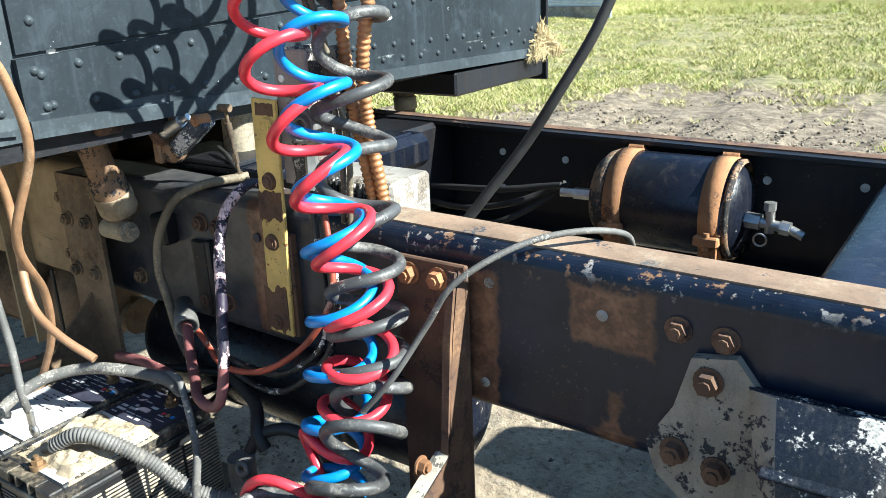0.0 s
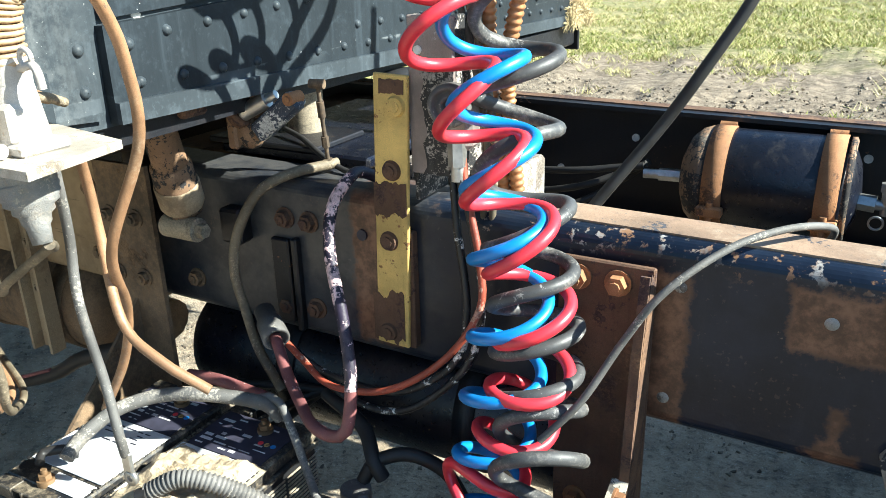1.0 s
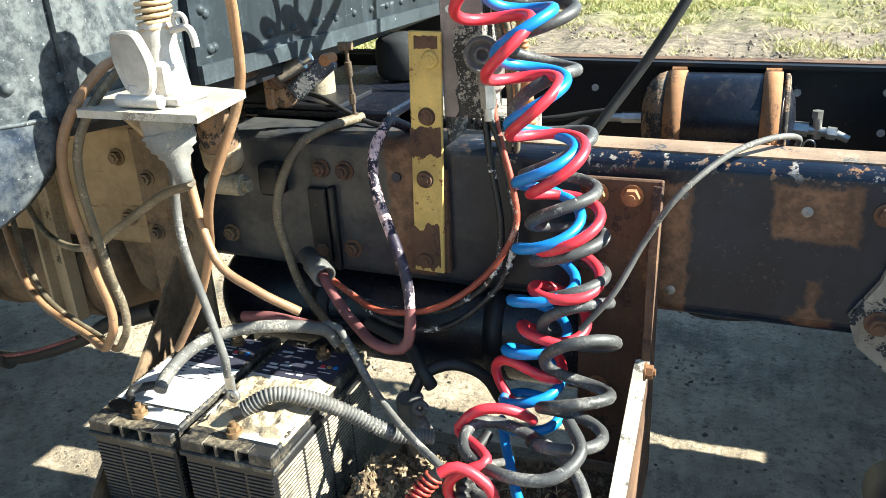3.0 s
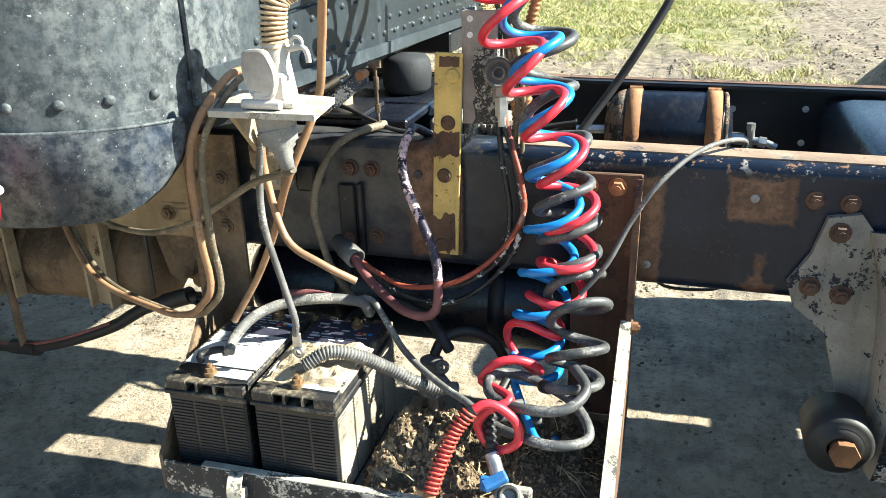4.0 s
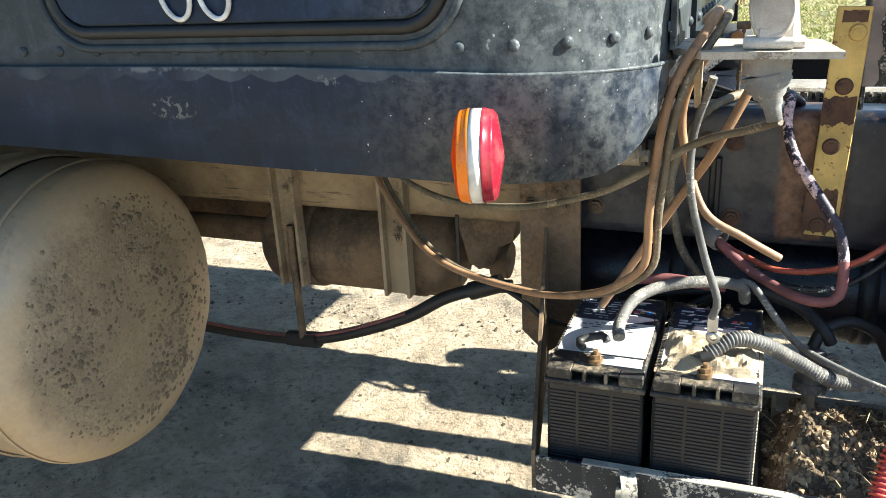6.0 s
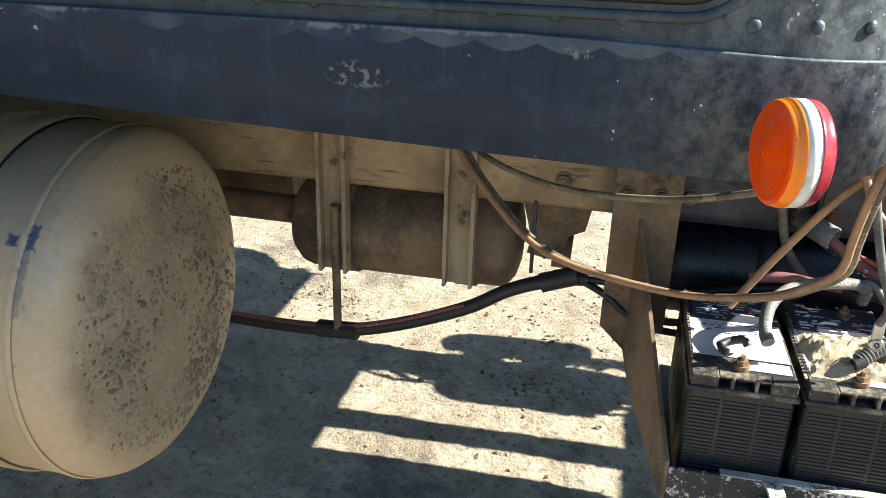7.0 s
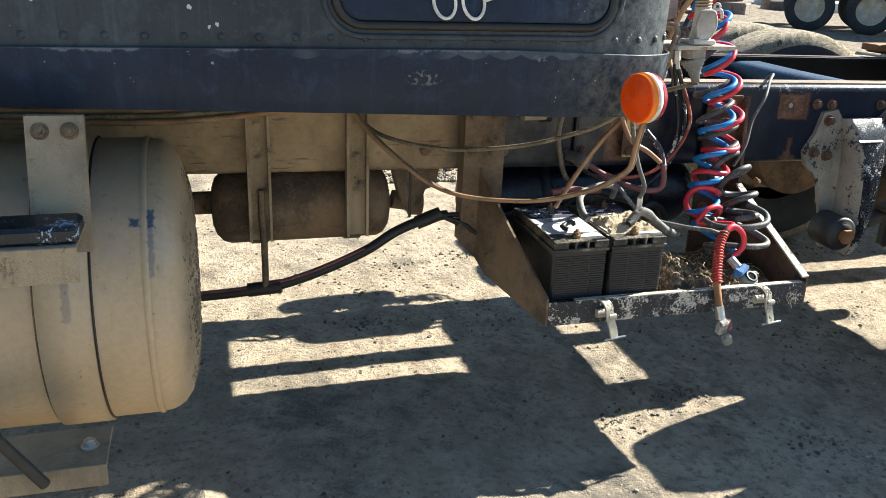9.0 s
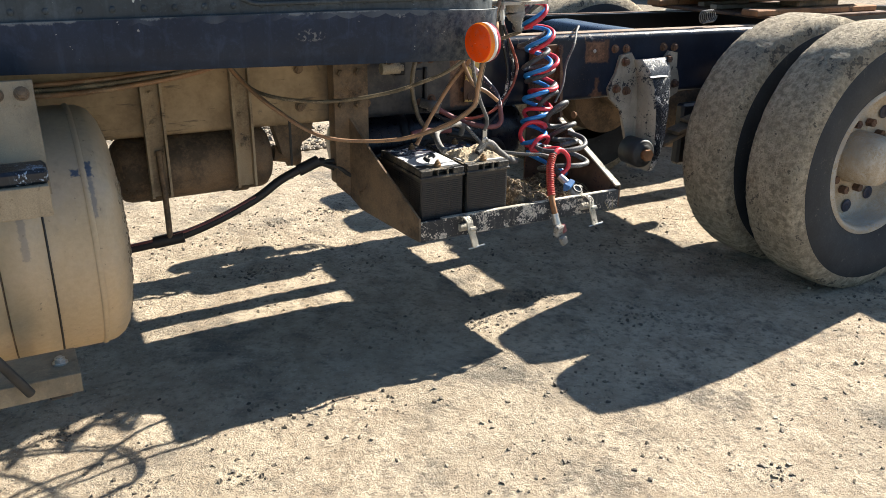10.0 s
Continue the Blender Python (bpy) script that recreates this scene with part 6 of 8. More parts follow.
def build_coils():
    high = [(-0.54, 1.46, 2.05), (-0.53, 1.42, 1.80), (-0.52, 1.36, 1.60), (-0.505, 1.30, 1.45), (-0.485, 1.265, 1.36)]
    red = hung_coil(high + [(-0.450, 1.245, 1.270), (-0.409, 1.243, 1.180), (-0.370, 1.240, 1.095), (-0.340, 1.238, 1.000), (-0.326, 1.232, 0.905), (-0.340, 1.232, 0.830), (-0.362, 1.230, 0.755), (-0.398, 1.200, 0.690), (-0.418, 1.13, 0.655), (-0.425, 1.05, 0.625)],
                    0.048, [2.0, 1.87, 1.74, 1.62, 1.52, 1.43, 1.36, 1.28, 1.191, 1.108, 1.014, 0.915, 0.838, 0.760, 0.690, 0.640], 1)
    blue = hung_coil([(x + 0.04, y + 0.05, z) for x, y, z in high] + [(-0.415, 1.272, 1.270), (-0.393, 1.255, 1.180), (-0.375, 1.245, 1.090), (-0.363, 1.236, 1.000), (-0.364, 1.232, 0.890), (-0.373, 1.222, 0.810), (-0.382, 1.215, 0.720), (-0.385, 1.20, 0.600)],
                     0.047, [2.03, 1.89, 1.76, 1.65, 1.56, 1.47, 1.385, 1.300, 1.210, 1.110, 1.022, 0.912, 0.822, 0.738, 0.650, 0.610], 2)
    dark = hung_coil([(x + 0.05, y + 0.12, z) for x, y, z in high] + [(-0.405, 1.345, 1.262), (-0.398, 1.330, 1.160), (-0.366, 1.290, 1.070), (-0.352, 1.280, 0.980), (-0.338, 1.262, 0.920), (-0.330, 1.250, 0.850), (-0.318, 1.235, 0.800), (-0.300, 1.185, 0.760), (-0.300, 1.14, 0.700), (-0.305, 1.11, 0.620)],
                     0.054, [2.02, 1.86, 1.70, 1.58, 1.48, 1.39, 1.300, 1.205, 1.112, 1.023, 0.950, 0.890, 0.832, 0.792, 0.753, 0.690, 0.640], 3, 0.2)
    loop = [(-0.40, 1.02, 0.665), (-0.44, 1.0, 0.645), (-0.455, 1.0, 0.61), (-0.42, 0.99, 0.575), (-0.38, 0.985, 0.60), (-0.385, 0.985, 0.645), (-0.43, 0.98, 0.675), (-0.47, 0.965, 0.655)]
    tail = ((-0.36, 1.05, 0.57), (-0.33, 1.07, 0.545), (-0.33, 1.12, 0.53))
    def coil(name, pts, r, mat, label, cat):
        c = thing(name, (-0.36, 1.2, 0.56), label, cat)
        line = smooth_line(pts, 0.01)
        part("hose", Mesh().tube(line, r, 10), mat, c)
        d = (line[-1] - line[-2]).normalized()
        part("end_sleeve", Mesh().cyl(line[-1] - d * 0.02, line[-1] + d * 0.004, r * 1.25, seg=14), "rubber", c, "black end sleeve")
        d = (line[1] - line[0]).normalized()
        part("end_sleeve", Mesh().cyl(line[0] - d * 0.004, line[0] + d * 0.03, r * 1.25, seg=14), "rubber", c, "black end sleeve")
    coil("coiled_air_hose", red + [Vector(p) for p in loop], 0.0084, "coil_red", "glossy red coiled trailer air hose hanging above the tray", "air hose")
    coil("coiled_air_hose", blue + [Vector(p) for p in tail], 0.0084, "coil_blue", "glossy blue coiled trailer air hose hanging above the tray", "air hose")
    coil("coiled_cable", dark, 0.0095, "coil_black", "dusty black coiled trailer power cable beside the air hoses", "cable")
    pile = [(-0.30, 1.10, 0.70), (-0.27, 1.05, 0.685), (-0.30, 1.0, 0.67), (-0.37, 1.0, 0.66), (-0.44, 1.04, 0.655), (-0.45, 1.1, 0.66), (-0.40, 1.13, 0.65), (-0.30, 1.1, 0.625), (-0.26, 1.03, 0.60), (-0.32, 0.99, 0.60), (-0.42, 1.02, 0.60), (-0.44, 1.08, 0.58), (-0.36, 1.12, 0.56)]
    hose("slack_cable", pile, 0.0095, "coil_black", "slack dusty black cable loops lying in the tray", "cable")
    # spring-guarded ends with their couplings
    rh = thing("red_gladhand_hose", (-0.50, 0.86, 0.45), "red hose with spring guard and gladhand over tray lip", "air hose")
    run = smooth_line([(-0.462, 0.97, 0.660), (-0.486, 0.95, 0.628), (-0.505, 0.918, 0.575), (-0.516, 0.890, 0.530), (-0.522, 0.868, 0.50), (-0.520, 0.855, 0.468)], 0.003)
    cut = int(len(run) * 0.68)
    part("spring", spring(run[:cut], 0.0128, 0.0026, 0.0085), "red_spring", rh, "red spring guard")
    part("hose", Mesh().tube(run[:cut:3] + [run[cut]], 0.0088, 10), "coil_red", rh)
    part("hose_end", Mesh().tube(run[cut - 1::3] + [run[-1]], 0.0108, 10), "rust_light", rh, "rusty brown hose end")
    part("ferrule", Mesh().cyl((-0.521, 0.860, 0.478), (-0.516, 0.848, 0.440), 0.0135, seg=14), "zinc", rh)
    part("gladhand", Mesh().box((-0.530, 0.828, 0.395), (-0.498, 0.852, 0.444), 0.006, pose(0, 0, 0, 20, -14, 10)).box((-0.512, 0.818, 0.365), (-0.485, 0.838, 0.402), 0.005, pose(0, 0, 0, 10, -30, 0)), "white_dusty", rh, "dusty grey gladhand")
    part("flap", Mesh().box((-0.500, 0.836, 0.405), (-0.480, 0.852, 0.440), 0.004, pose(0, 0, 0, 0, -20, 20)), "maroon_hose", rh, "red gladhand flap")
    bh = thing("blue_gladhand_hose", (-0.40, 0.95, 0.50), "black hose with blue gladhand lying on tray soil", "air hose")
    part("spring", Mesh().tube(smooth_line([(-0.436, 1.03, 0.63), (-0.432, 1.0, 0.605), (-0.424, 0.975, 0.575)], 0.003), 0.012, 12, True, 0, 0.003), "rubber", bh)
    part("hose", Mesh().tube(smooth_line([(-0.42, 1.09, 0.66), (-0.436, 1.03, 0.63), (-0.424, 0.975, 0.575), (-0.408, 0.950, 0.555)], 0.01), 0.009, 10), "rubber", bh)
    part("ferrule", Mesh().cyl((-0.424, 0.975, 0.575), (-0.402, 0.942, 0.545), 0.013, seg=14), "zinc", bh)
    part("flap", Mesh().box((-0.432, 0.918, 0.545), (-0.385, 0.940, 0.562), 0.004, pose(0, 0, 0, 15, -20, 30)).box((-0.435, 0.925, 0.53), (-0.415, 0.935, 0.56), 0.003), "blue_glad", bh, "blue gladhand flap")
    part("gladhand", Mesh().lathe((-0.383, 0.925, 0.525), (0.1, -0.55, 0.8), [(-0.015, 0.0), (-0.015, 0.024), (0.006, 0.026), (0.012, 0.020), (0.008, 0.012), (0.006, 0.0)], 24).box((-0.39, 0.93, 0.515), (-0.345, 0.95, 0.54), 0.006), "white_dusty", bh, "dusty gladhand with round seal")
    part("seal", Mesh().lathe((-0.3822, 0.9185, 0.5345), (0.1, -0.55, 0.8), [(0.0, 0.020), (0.004, 0.0195), (0.004, 0.012), (0.0, 0.0115)], 22), "rubber", bh, "black rubber ring")


def build_cables():
    def pair(name, pts, r, mat, label):
        hose(name, pts, r, mat, label, "cable")
    pair("trailer_cable", [(-0.805, 0.963, 1.238), (-0.788, 0.915, 1.254), (-0.790, 0.841, 1.248), (-0.835, 0.806, 1.160), (-0.858, 0.834, 1.009), (-0.862, 0.850, 0.940), (-0.866, 0.852, 0.905), (-0.893, 0.866, 0.872), (-0.955, 0.909, 0.825), (-1.086, 1.003, 0.775), (-1.288, 1.087, 0.787), (-1.428, 1.178, 0.878), (-1.514, 1.262, 0.972), (-1.559, 1.282, 1.046)], 0.0062, "tan_cable", "dusty tan cable looping under the cab corner")
    pair("trailer_cable", [(x + 0.012, y + 0.011, z - 0.005) for x, y, z in [(-0.805, 0.963, 1.238), (-0.788, 0.915, 1.254), (-0.790, 0.841, 1.248), (-0.835, 0.806, 1.160), (-0.858, 0.834, 1.009), (-0.862, 0.850, 0.940), (-0.866, 0.852, 0.905), (-0.893, 0.866, 0.872), (-0.955, 0.909, 0.825), (-1.086, 1.003, 0.775), (-1.288, 1.087, 0.787), (-1.428, 1.178, 0.878), (-1.514, 1.262, 0.972), (-1.559, 1.282, 1.046)]], 0.0055, "olive_cable", "dusty olive cable beside the tan one")
    pair("trailer_cable", [(-0.700, 0.858, 1.118), (-0.735, 0.885, 1.10), (-0.807, 0.924, 1.070), (-0.903, 0.926, 1.009), (-0.969, 0.958, 0.972), (-1.102, 1.029, 0.923), (-1.277, 1.135, 0.893), (-1.429, 1.240, 0.909), (-1.499, 1.313, 0.959), (-1.518, 1.335, 1.010)], 0.006, "olive_cable", "olive cable drooping from the socket boot")
    pair("trailer_cable", [(-0.687, 0.883, 1.3765), (-0.672, 0.902, 1.375), (-0.664, 0.926, 1.360), (-0.676, 0.952, 1.335), (-0.694, 0.982, 1.283), (-0.720, 1.005, 1.187), (-0.782, 0.991, 1.050), (-0.846, 1.048, 0.935), (-0.905, 1.073, 0.830), (-0.966, 1.070, 0.731)], 0.0070, "tan_cable", "thick tan cable arching out of the spring guard")
    pair("battery_lead", [(-0.785, 0.945, 1.206), (-0.803, 0.981, 1.187), (-0.832, 1.012, 1.126), (-0.834, 1.018, 1.054), (-0.797, 0.999, 0.947), (-0.734, 0.998, 0.905), (-0.679, 1.018, 0.868)], 0.0068, "tan_cable", "tan cable ending in a cut above the batteries")
    pair("air_hose", [(-0.92, 1.20, 0.735), (-0.86, 1.20, 0.742), (-0.81, 1.205, 0.735), (-0.76, 1.20, 0.735)], 0.010, "maroon_hose", "short maroon hose behind the batteries")
    ph = thing("air_hose", (-0.585, 1.155, 0.70), "purple and pink paint-splashed air hose hanging from the rail", "air hose")
    run = smooth_line([(-0.785, 1.264, 0.806), (-0.729, 1.222, 0.770), (-0.681, 1.189, 0.752), (-0.640, 1.161, 0.744), (-0.600, 1.152, 0.742), (-0.574, 1.154, 0.758), (-0.572, 1.169, 0.814), (-0.584, 1.185, 0.864), (-0.612, 1.214, 0.905), (-0.661, 1.262, 0.971), (-0.678, 1.297, 1.025), (-0.674, 1.339, 1.060), (-0.675, 1.376, 1.061), (-0.653, 1.413, 1.038)], 0.012)
    cut = next(k for k, p in enumerate(run) if p[2] > 0.80 and p[0] > -0.6)
    part("lower_hose", Mesh().tube(run[:cut + 1], 0.0092, 10), "maroon_hose", ph, "dusty maroon lower length")
    part("upper_hose", Mesh().tube(run[cut:], 0.0094, 10), "purple_hose", ph)
    pair("battery_lead", [(-0.790, 0.943, 1.161), (-0.814, 0.961, 1.076), (-0.814, 0.956, 0.989), (-0.788, 0.951, 0.887), (-0.765, 0.940, 0.822), (-0.771, 0.947, 0.787)], 0.0062, "rubber_grey", "grey lead with a bare ring end")
    ex, ey, ez = -0.771, 0.947, 0.787
    solid("cable_lug", Mesh().box((ex - 0.006, ey - 0.003, ez - 0.026), (ex + 0.010, ey + 0.003, ez + 0.004), 0.002).lathe((ex + 0.004, ey, ez - 0.034), (0, 1, 0), [(-0.003, 0.005), (-0.003, 0.011), (0.003, 0.011), (0.003, 0.005), (-0.003, 0.005)], 16), "zinc", "tinned ring lug on the grey lead", "cable lug", base=(ex, ey, ez))
    pair("battery_cable", [(-0.916, 0.959, 0.727), (-0.920, 0.987, 0.740), (-0.905, 1.041, 0.761), (-0.864, 1.089, 0.771), (-0.790, 1.117, 0.777), (-0.733, 1.164, 0.753), (-0.725, 1.188, 0.717)], 0.0105, "rubber_grey", "thick grey battery cable arching over the batteries")
    pair("battery_cable", [(-0.94, 0.985, 0.704), (-0.95, 0.99, 0.712), (-0.985, 0.97, 0.708), (-0.975, 0.955, 0.703)], 0.007, "rubber", "short black lead at the battery post")
    hose("corrugated_conduit", [(-0.776, 0.974, 0.708), (-0.736, 0.998, 0.728), (-0.692, 1.025, 0.713), (-0.643, 1.057, 0.675), (-0.577, 1.083, 0.630), (-0.525, 1.119, 0.610)], 0.0132, "rubber_grey", "grey corrugated conduit over the battery edge", "conduit", 0.0015, 0.0022, 16)
    pair("battery_lead", [(-0.77, 0.97, 0.71), (-0.785, 0.965, 0.705)], 0.010, "rubber", "taped cable end at the battery post")
    pair("jumper_lead", [(-0.741, 1.167, 0.757), (-0.713, 1.179, 0.751), (-0.637, 1.140, 0.668), (-0.549, 1.067, 0.652), (-0.479, 1.012, 0.653), (-0.452, 1.008, 0.645), (-0.384, 1.052, 0.641)], 0.0066, "rubber_grey", "thin grey lead across the tray with a bare tip")
    pair("air_line", [(-0.777, 1.277, 0.794), (-0.734, 1.265, 0.776), (-0.662, 1.241, 0.760), (-0.560, 1.239, 0.780), (-0.476, 1.260, 0.839), (-0.428, 1.280, 0.919), (-0.436, 1.297, 0.985), (-0.455, 1.312, 1.040), (-0.470, 1.322, 1.088), (-0.476, 1.330, 1.125)], 0.0054, "orange_hose", "orange-red nylon air line sweeping along the rail")
    for dx in (0.0, 0.024):
        pair("air_line", [(-0.487 + dx * 0.3, 1.32, 1.10), (-0.476 + dx, 1.31, 1.02), (-0.458 + dx, 1.30, 0.91), (-0.475 + dx * 0.5, 1.295, 0.82 - dx * 0.5), (-0.56, 1.28, 0.756 - dx * 1.4), (-0.67, 1.285, 0.744 - dx * 1.2), (-0.75, 1.29, 0.76), (-0.81, 1.295, 0.80)], 0.0058, "banded_line", "black nylon air line with pale paint bands along the rail")
    pair("air_hose", [(-0.760, 1.431, 1.053), (-0.799, 1.353, 1.049), (-0.833, 1.312, 1.024), (-0.865, 1.291, 0.958), (-0.876, 1.286, 0.893), (-0.865, 1.288, 0.829), (-0.843, 1.285, 0.761), (-0.792, 1.275, 0.699)], 0.0085, "olive_cable", "dusty brown hose curving over the rail")
    cp = thing("hose_grommet", (-0.79, 1.26, 0.80), "dark ribbed rubber sleeve gathering the air lines", "hose fitting")
    part("sleeve", Mesh().lathe((-0.835, 1.30, 0.825), (0.72, -0.52, -0.24), [(0, 0.001), (0, 0.017), (0.03, 0.017), (0.032, 0.021), (0.075, 0.022), (0.077, 0.018), (0.07, 0.016), (0.06, 0.001)], 22), "rubber_grey", cp)
    pair("suspension_hose", [(-0.387, 1.611, 0.967), (-0.351, 1.633, 1.020), (-0.292, 1.664, 1.106), (-0.237, 1.682, 1.196), (-0.175, 1.713, 1.314), (-0.139, 1.748, 1.443), (-0.144, 1.784, 1.593), (-0.191, 1.802, 1.743)], 0.0098, "rubber", "thick black rubber hose rising between the rails")
    pair("air_line", [(-0.027, 1.527, 0.989), (-0.018, 1.466, 1.038), (-0.060, 1.394, 1.056), (-0.118, 1.330, 1.044), (-0.177, 1.263, 1.002), (-0.219, 1.250, 0.934), (-0.257, 1.214, 0.859), (-0.303, 1.195, 0.799)], 0.0048, "rubber_grey", "thin grey hose over the rail")
    pair("drain_hose", [(-0.72, 1.30, 0.70), (-0.63, 1.27, 0.68), (-0.585, 1.23, 0.655), (-0.57, 1.23, 0.63)], 0.012, "rubber", "black hose behind the batteries")
    pair("drain_hose", [(-0.60, 1.22, 0.62), (-0.585, 1.235, 0.65), (-0.54, 1.26, 0.662), (-0.49, 1.28, 0.635), (-0.46, 1.29, 0.58)], 0.011, "rubber", "black hose behind the batteries")
    va = thing("drain_valve", (-0.60, 1.19, 0.56), "grey dusty drain valve behind the batteries", "valve")
    part("body", Mesh().cyl((-0.60, 1.20, 0.56), (-0.60, 1.20, 0.62), 0.024, seg=18).cyl((-0.60, 1.20, 0.545), (-0.60, 1.20, 0.565), 0.03, seg=18).cyl((-0.60, 1.20, 0.60), (-0.56, 1.17, 0.575), 0.014, seg=14), "rubber_grey", va)
    part("ear", Mesh().lathe((-0.57, 1.175, 0.62), (0.2, -1, 0.2), [(-0.004, 0.006), (-0.004, 0.014), (0.004, 0.014), (0.004, 0.006), (-0.004, 0.006)], 16), "rubber_grey", va)
    part("stem", Mesh().cyl((-0.60, 1.20, 0.50), (-0.60, 1.20, 0.55), 0.012, seg=12).box((-0.66, 1.19, 0.455), (-0.54, 1.25, 0.50), 0.006), "dusty_steel", va)
    for dx in (0.0, 0.045):
        hose("ribbed_hose", [(-0.47 + dx * 0.5, 1.45, 1.04), (-0.482 + dx * 0.6, 1.43, 1.2), (-0.475 + dx * 0.9, 1.41, 1.30), (-0.468 + dx * 1.6, 1.41, 1.42), (-0.46 + dx * 2.0, 1.50, 1.52), (-0.45 + dx * 2.2, 1.60 + dx, 1.65), (-0.45 + dx * 2.2, 1.62 + dx, 1.9)], 0.0115, "copper_spring", "tan ribbed hose rising beside the channel", "hose", 0.0025, 0.0022, 12)
    for dx in (0.0, 0.014):
        pair("air_line", [(-0.46 + dx, 1.36, 1.02), (-0.462 + dx, 1.37, 1.15), (-0.50 + dx, 1.38, 1.30), (-0.56 + dx, 1.39, 1.45)], 0.005, "olive_cable", "thin brown line beside the channel")


def build_cab_corner():
    rnd = random.Random(31)
    me = Mesh()
    for k in range(420):
        u = rnd.uniform(-1, 1)
        h = (1 - abs(u)) * rnd.random()
        p = Vector((CX + 0.006 + rnd.uniform(0, 0.035) * (1 - h), 2.715 + 0.085 * u, 1.148 + 0.10 * h))
        d = Vector((rnd.gauss(0, 0.5), rnd.gauss(0, 0.6), rnd.gauss(0, 1.0))).normalized() * rnd.uniform(0.010, 0.03)
        me.tube([p - d, p + Vector((0.003, 0, 0)), p + d], 0.0012, 4, False)
    solid("straw_tuft", me, "straw", "tuft of dry straw caught in the torn cab corner", "straw", kind="stuff", base=(CX, 2.715, 1.148))
    ex = thing("drop_pipe", (-1.06, 2.30, 0.98), "dark pipe with pale band under the far side of the cab", "pipe")
    part("arm", Mesh().tube(smooth_line([(-0.868, 2.30, 1.170), (-0.885, 2.30, 1.150), (-0.93, 2.30, 1.125), (-1.00, 2.30, 1.105), (-1.05, 2.30, 1.10)], 0.012), 0.016, 12), "black_steel", ex)
    stub = part("stub", Mesh().lathe((-1.055, 2.30, 1.17), (0.05, 0, -1), [(0, 0.001), (0, 0.034), (0.10, 0.032), (0.105, 0.028), (0.20, 0.030), (0.20, 0.001)], 20), "brown_steel", ex)
    part("band", Mesh().lathe((-1.048, 2.30, 1.065), (0.05, 0, -1), [(0, 0.031), (0.002, 0.0335), (0.035, 0.0335), (0.037, 0.031)], 20), "strap_tan", stub, "pale tan band")


def build_front_lines():
    hose("thin_wire", [(-0.20, 1.385, 0.79), (-0.168, 1.40, 0.753), (-0.138, 1.42, 0.731), (-0.07, 1.45, 0.719), (-0.03, 1.48, 0.718), (0.03, 1.52, 0.745), (0.06, 1.55, 0.80)], 0.0035, "rubber", "thin black wire drooping under the rail", "wire")
    for k in range(3):
        hose("air_line", [(-1.42, 1.28 + 0.01 * k, 1.06), (-1.60, 1.30, 1.015 - 0.010 * k), (-1.80, 1.30 - 0.012 * k, 0.992 - 0.012 * k), (-2.05, 1.30 - 0.012 * k, 0.980 - 0.014 * k), (-2.4, 1.30 - 0.012 * k, 0.985 - 0.012 * k), (-3.0, 1.31, 1.0 - 0.01 * k), (-3.6, 1.31, 1.01)], 0.0085, "tan_cable" if k != 1 else "olive_cable", "dusty tan line lying along the rail", "air hose")


def build_loom():
    lo = thing("cable_loom", (-1.8, 1.38, 0.40), "thick black cable loom slung under the rail", "cable")
    main = [(-2.6, 1.42, 0.40), (-2.2, 1.40, 0.395), (-1.98, 1.37, 0.405), (-1.80, 1.335, 0.432), (-1.66, 1.325, 0.470), (-1.50, 1.322, 0.535), (-1.40, 1.322, 0.595), (-1.30, 1.322, 0.632), (-1.24, 1.322, 0.640)]
    part("sheath", Mesh().tube(smooth_line(main, 0.02), 0.0155, 12), "rubber", lo)
    for a, b in ((3, 0.05), (7, 0.04)):
        p = Vector(main[a])
        d = (Vector(main[a]) - Vector(main[a - 1])).normalized()
        part("clamp", Mesh().cyl(p - d * b, p + d * b, 0.021, seg=16), "rubber", lo, "black tape wrap")
    for k, (dy, dz) in enumerate(((0, 0.01), (-0.02, -0.01), (0.01, -0.025))):
        part("branch", Mesh().tube(smooth_line([(-1.26, 1.322, 0.638), (-1.20, 1.31 + dy, 0.632 + dz), (-1.13, 1.31 + dy, 0.60 + dz * 2), (-0.95, 1.33 + dy, 0.62 + dz * 3), (-0.8, 1.36, 0.66)], 0.02), 0.008, 8), "rubber", lo)
    part("red_core", Mesh().tube(smooth_line([(-2.2, 1.392, 0.412), (-1.98, 1.36, 0.42), (-1.80, 1.325, 0.446), (-1.66, 1.314, 0.484), (-1.50, 1.312, 0.548)], 0.02), 0.0045, 6), "maroon_hose", lo, "red core showing")
    lo.location.x += 0.03
    part("tie", Mesh().box((-1.335, 1.316, 0.64), (-1.327, 1.322, 0.80), 0.001), "rubber", lo, "black cable tie")


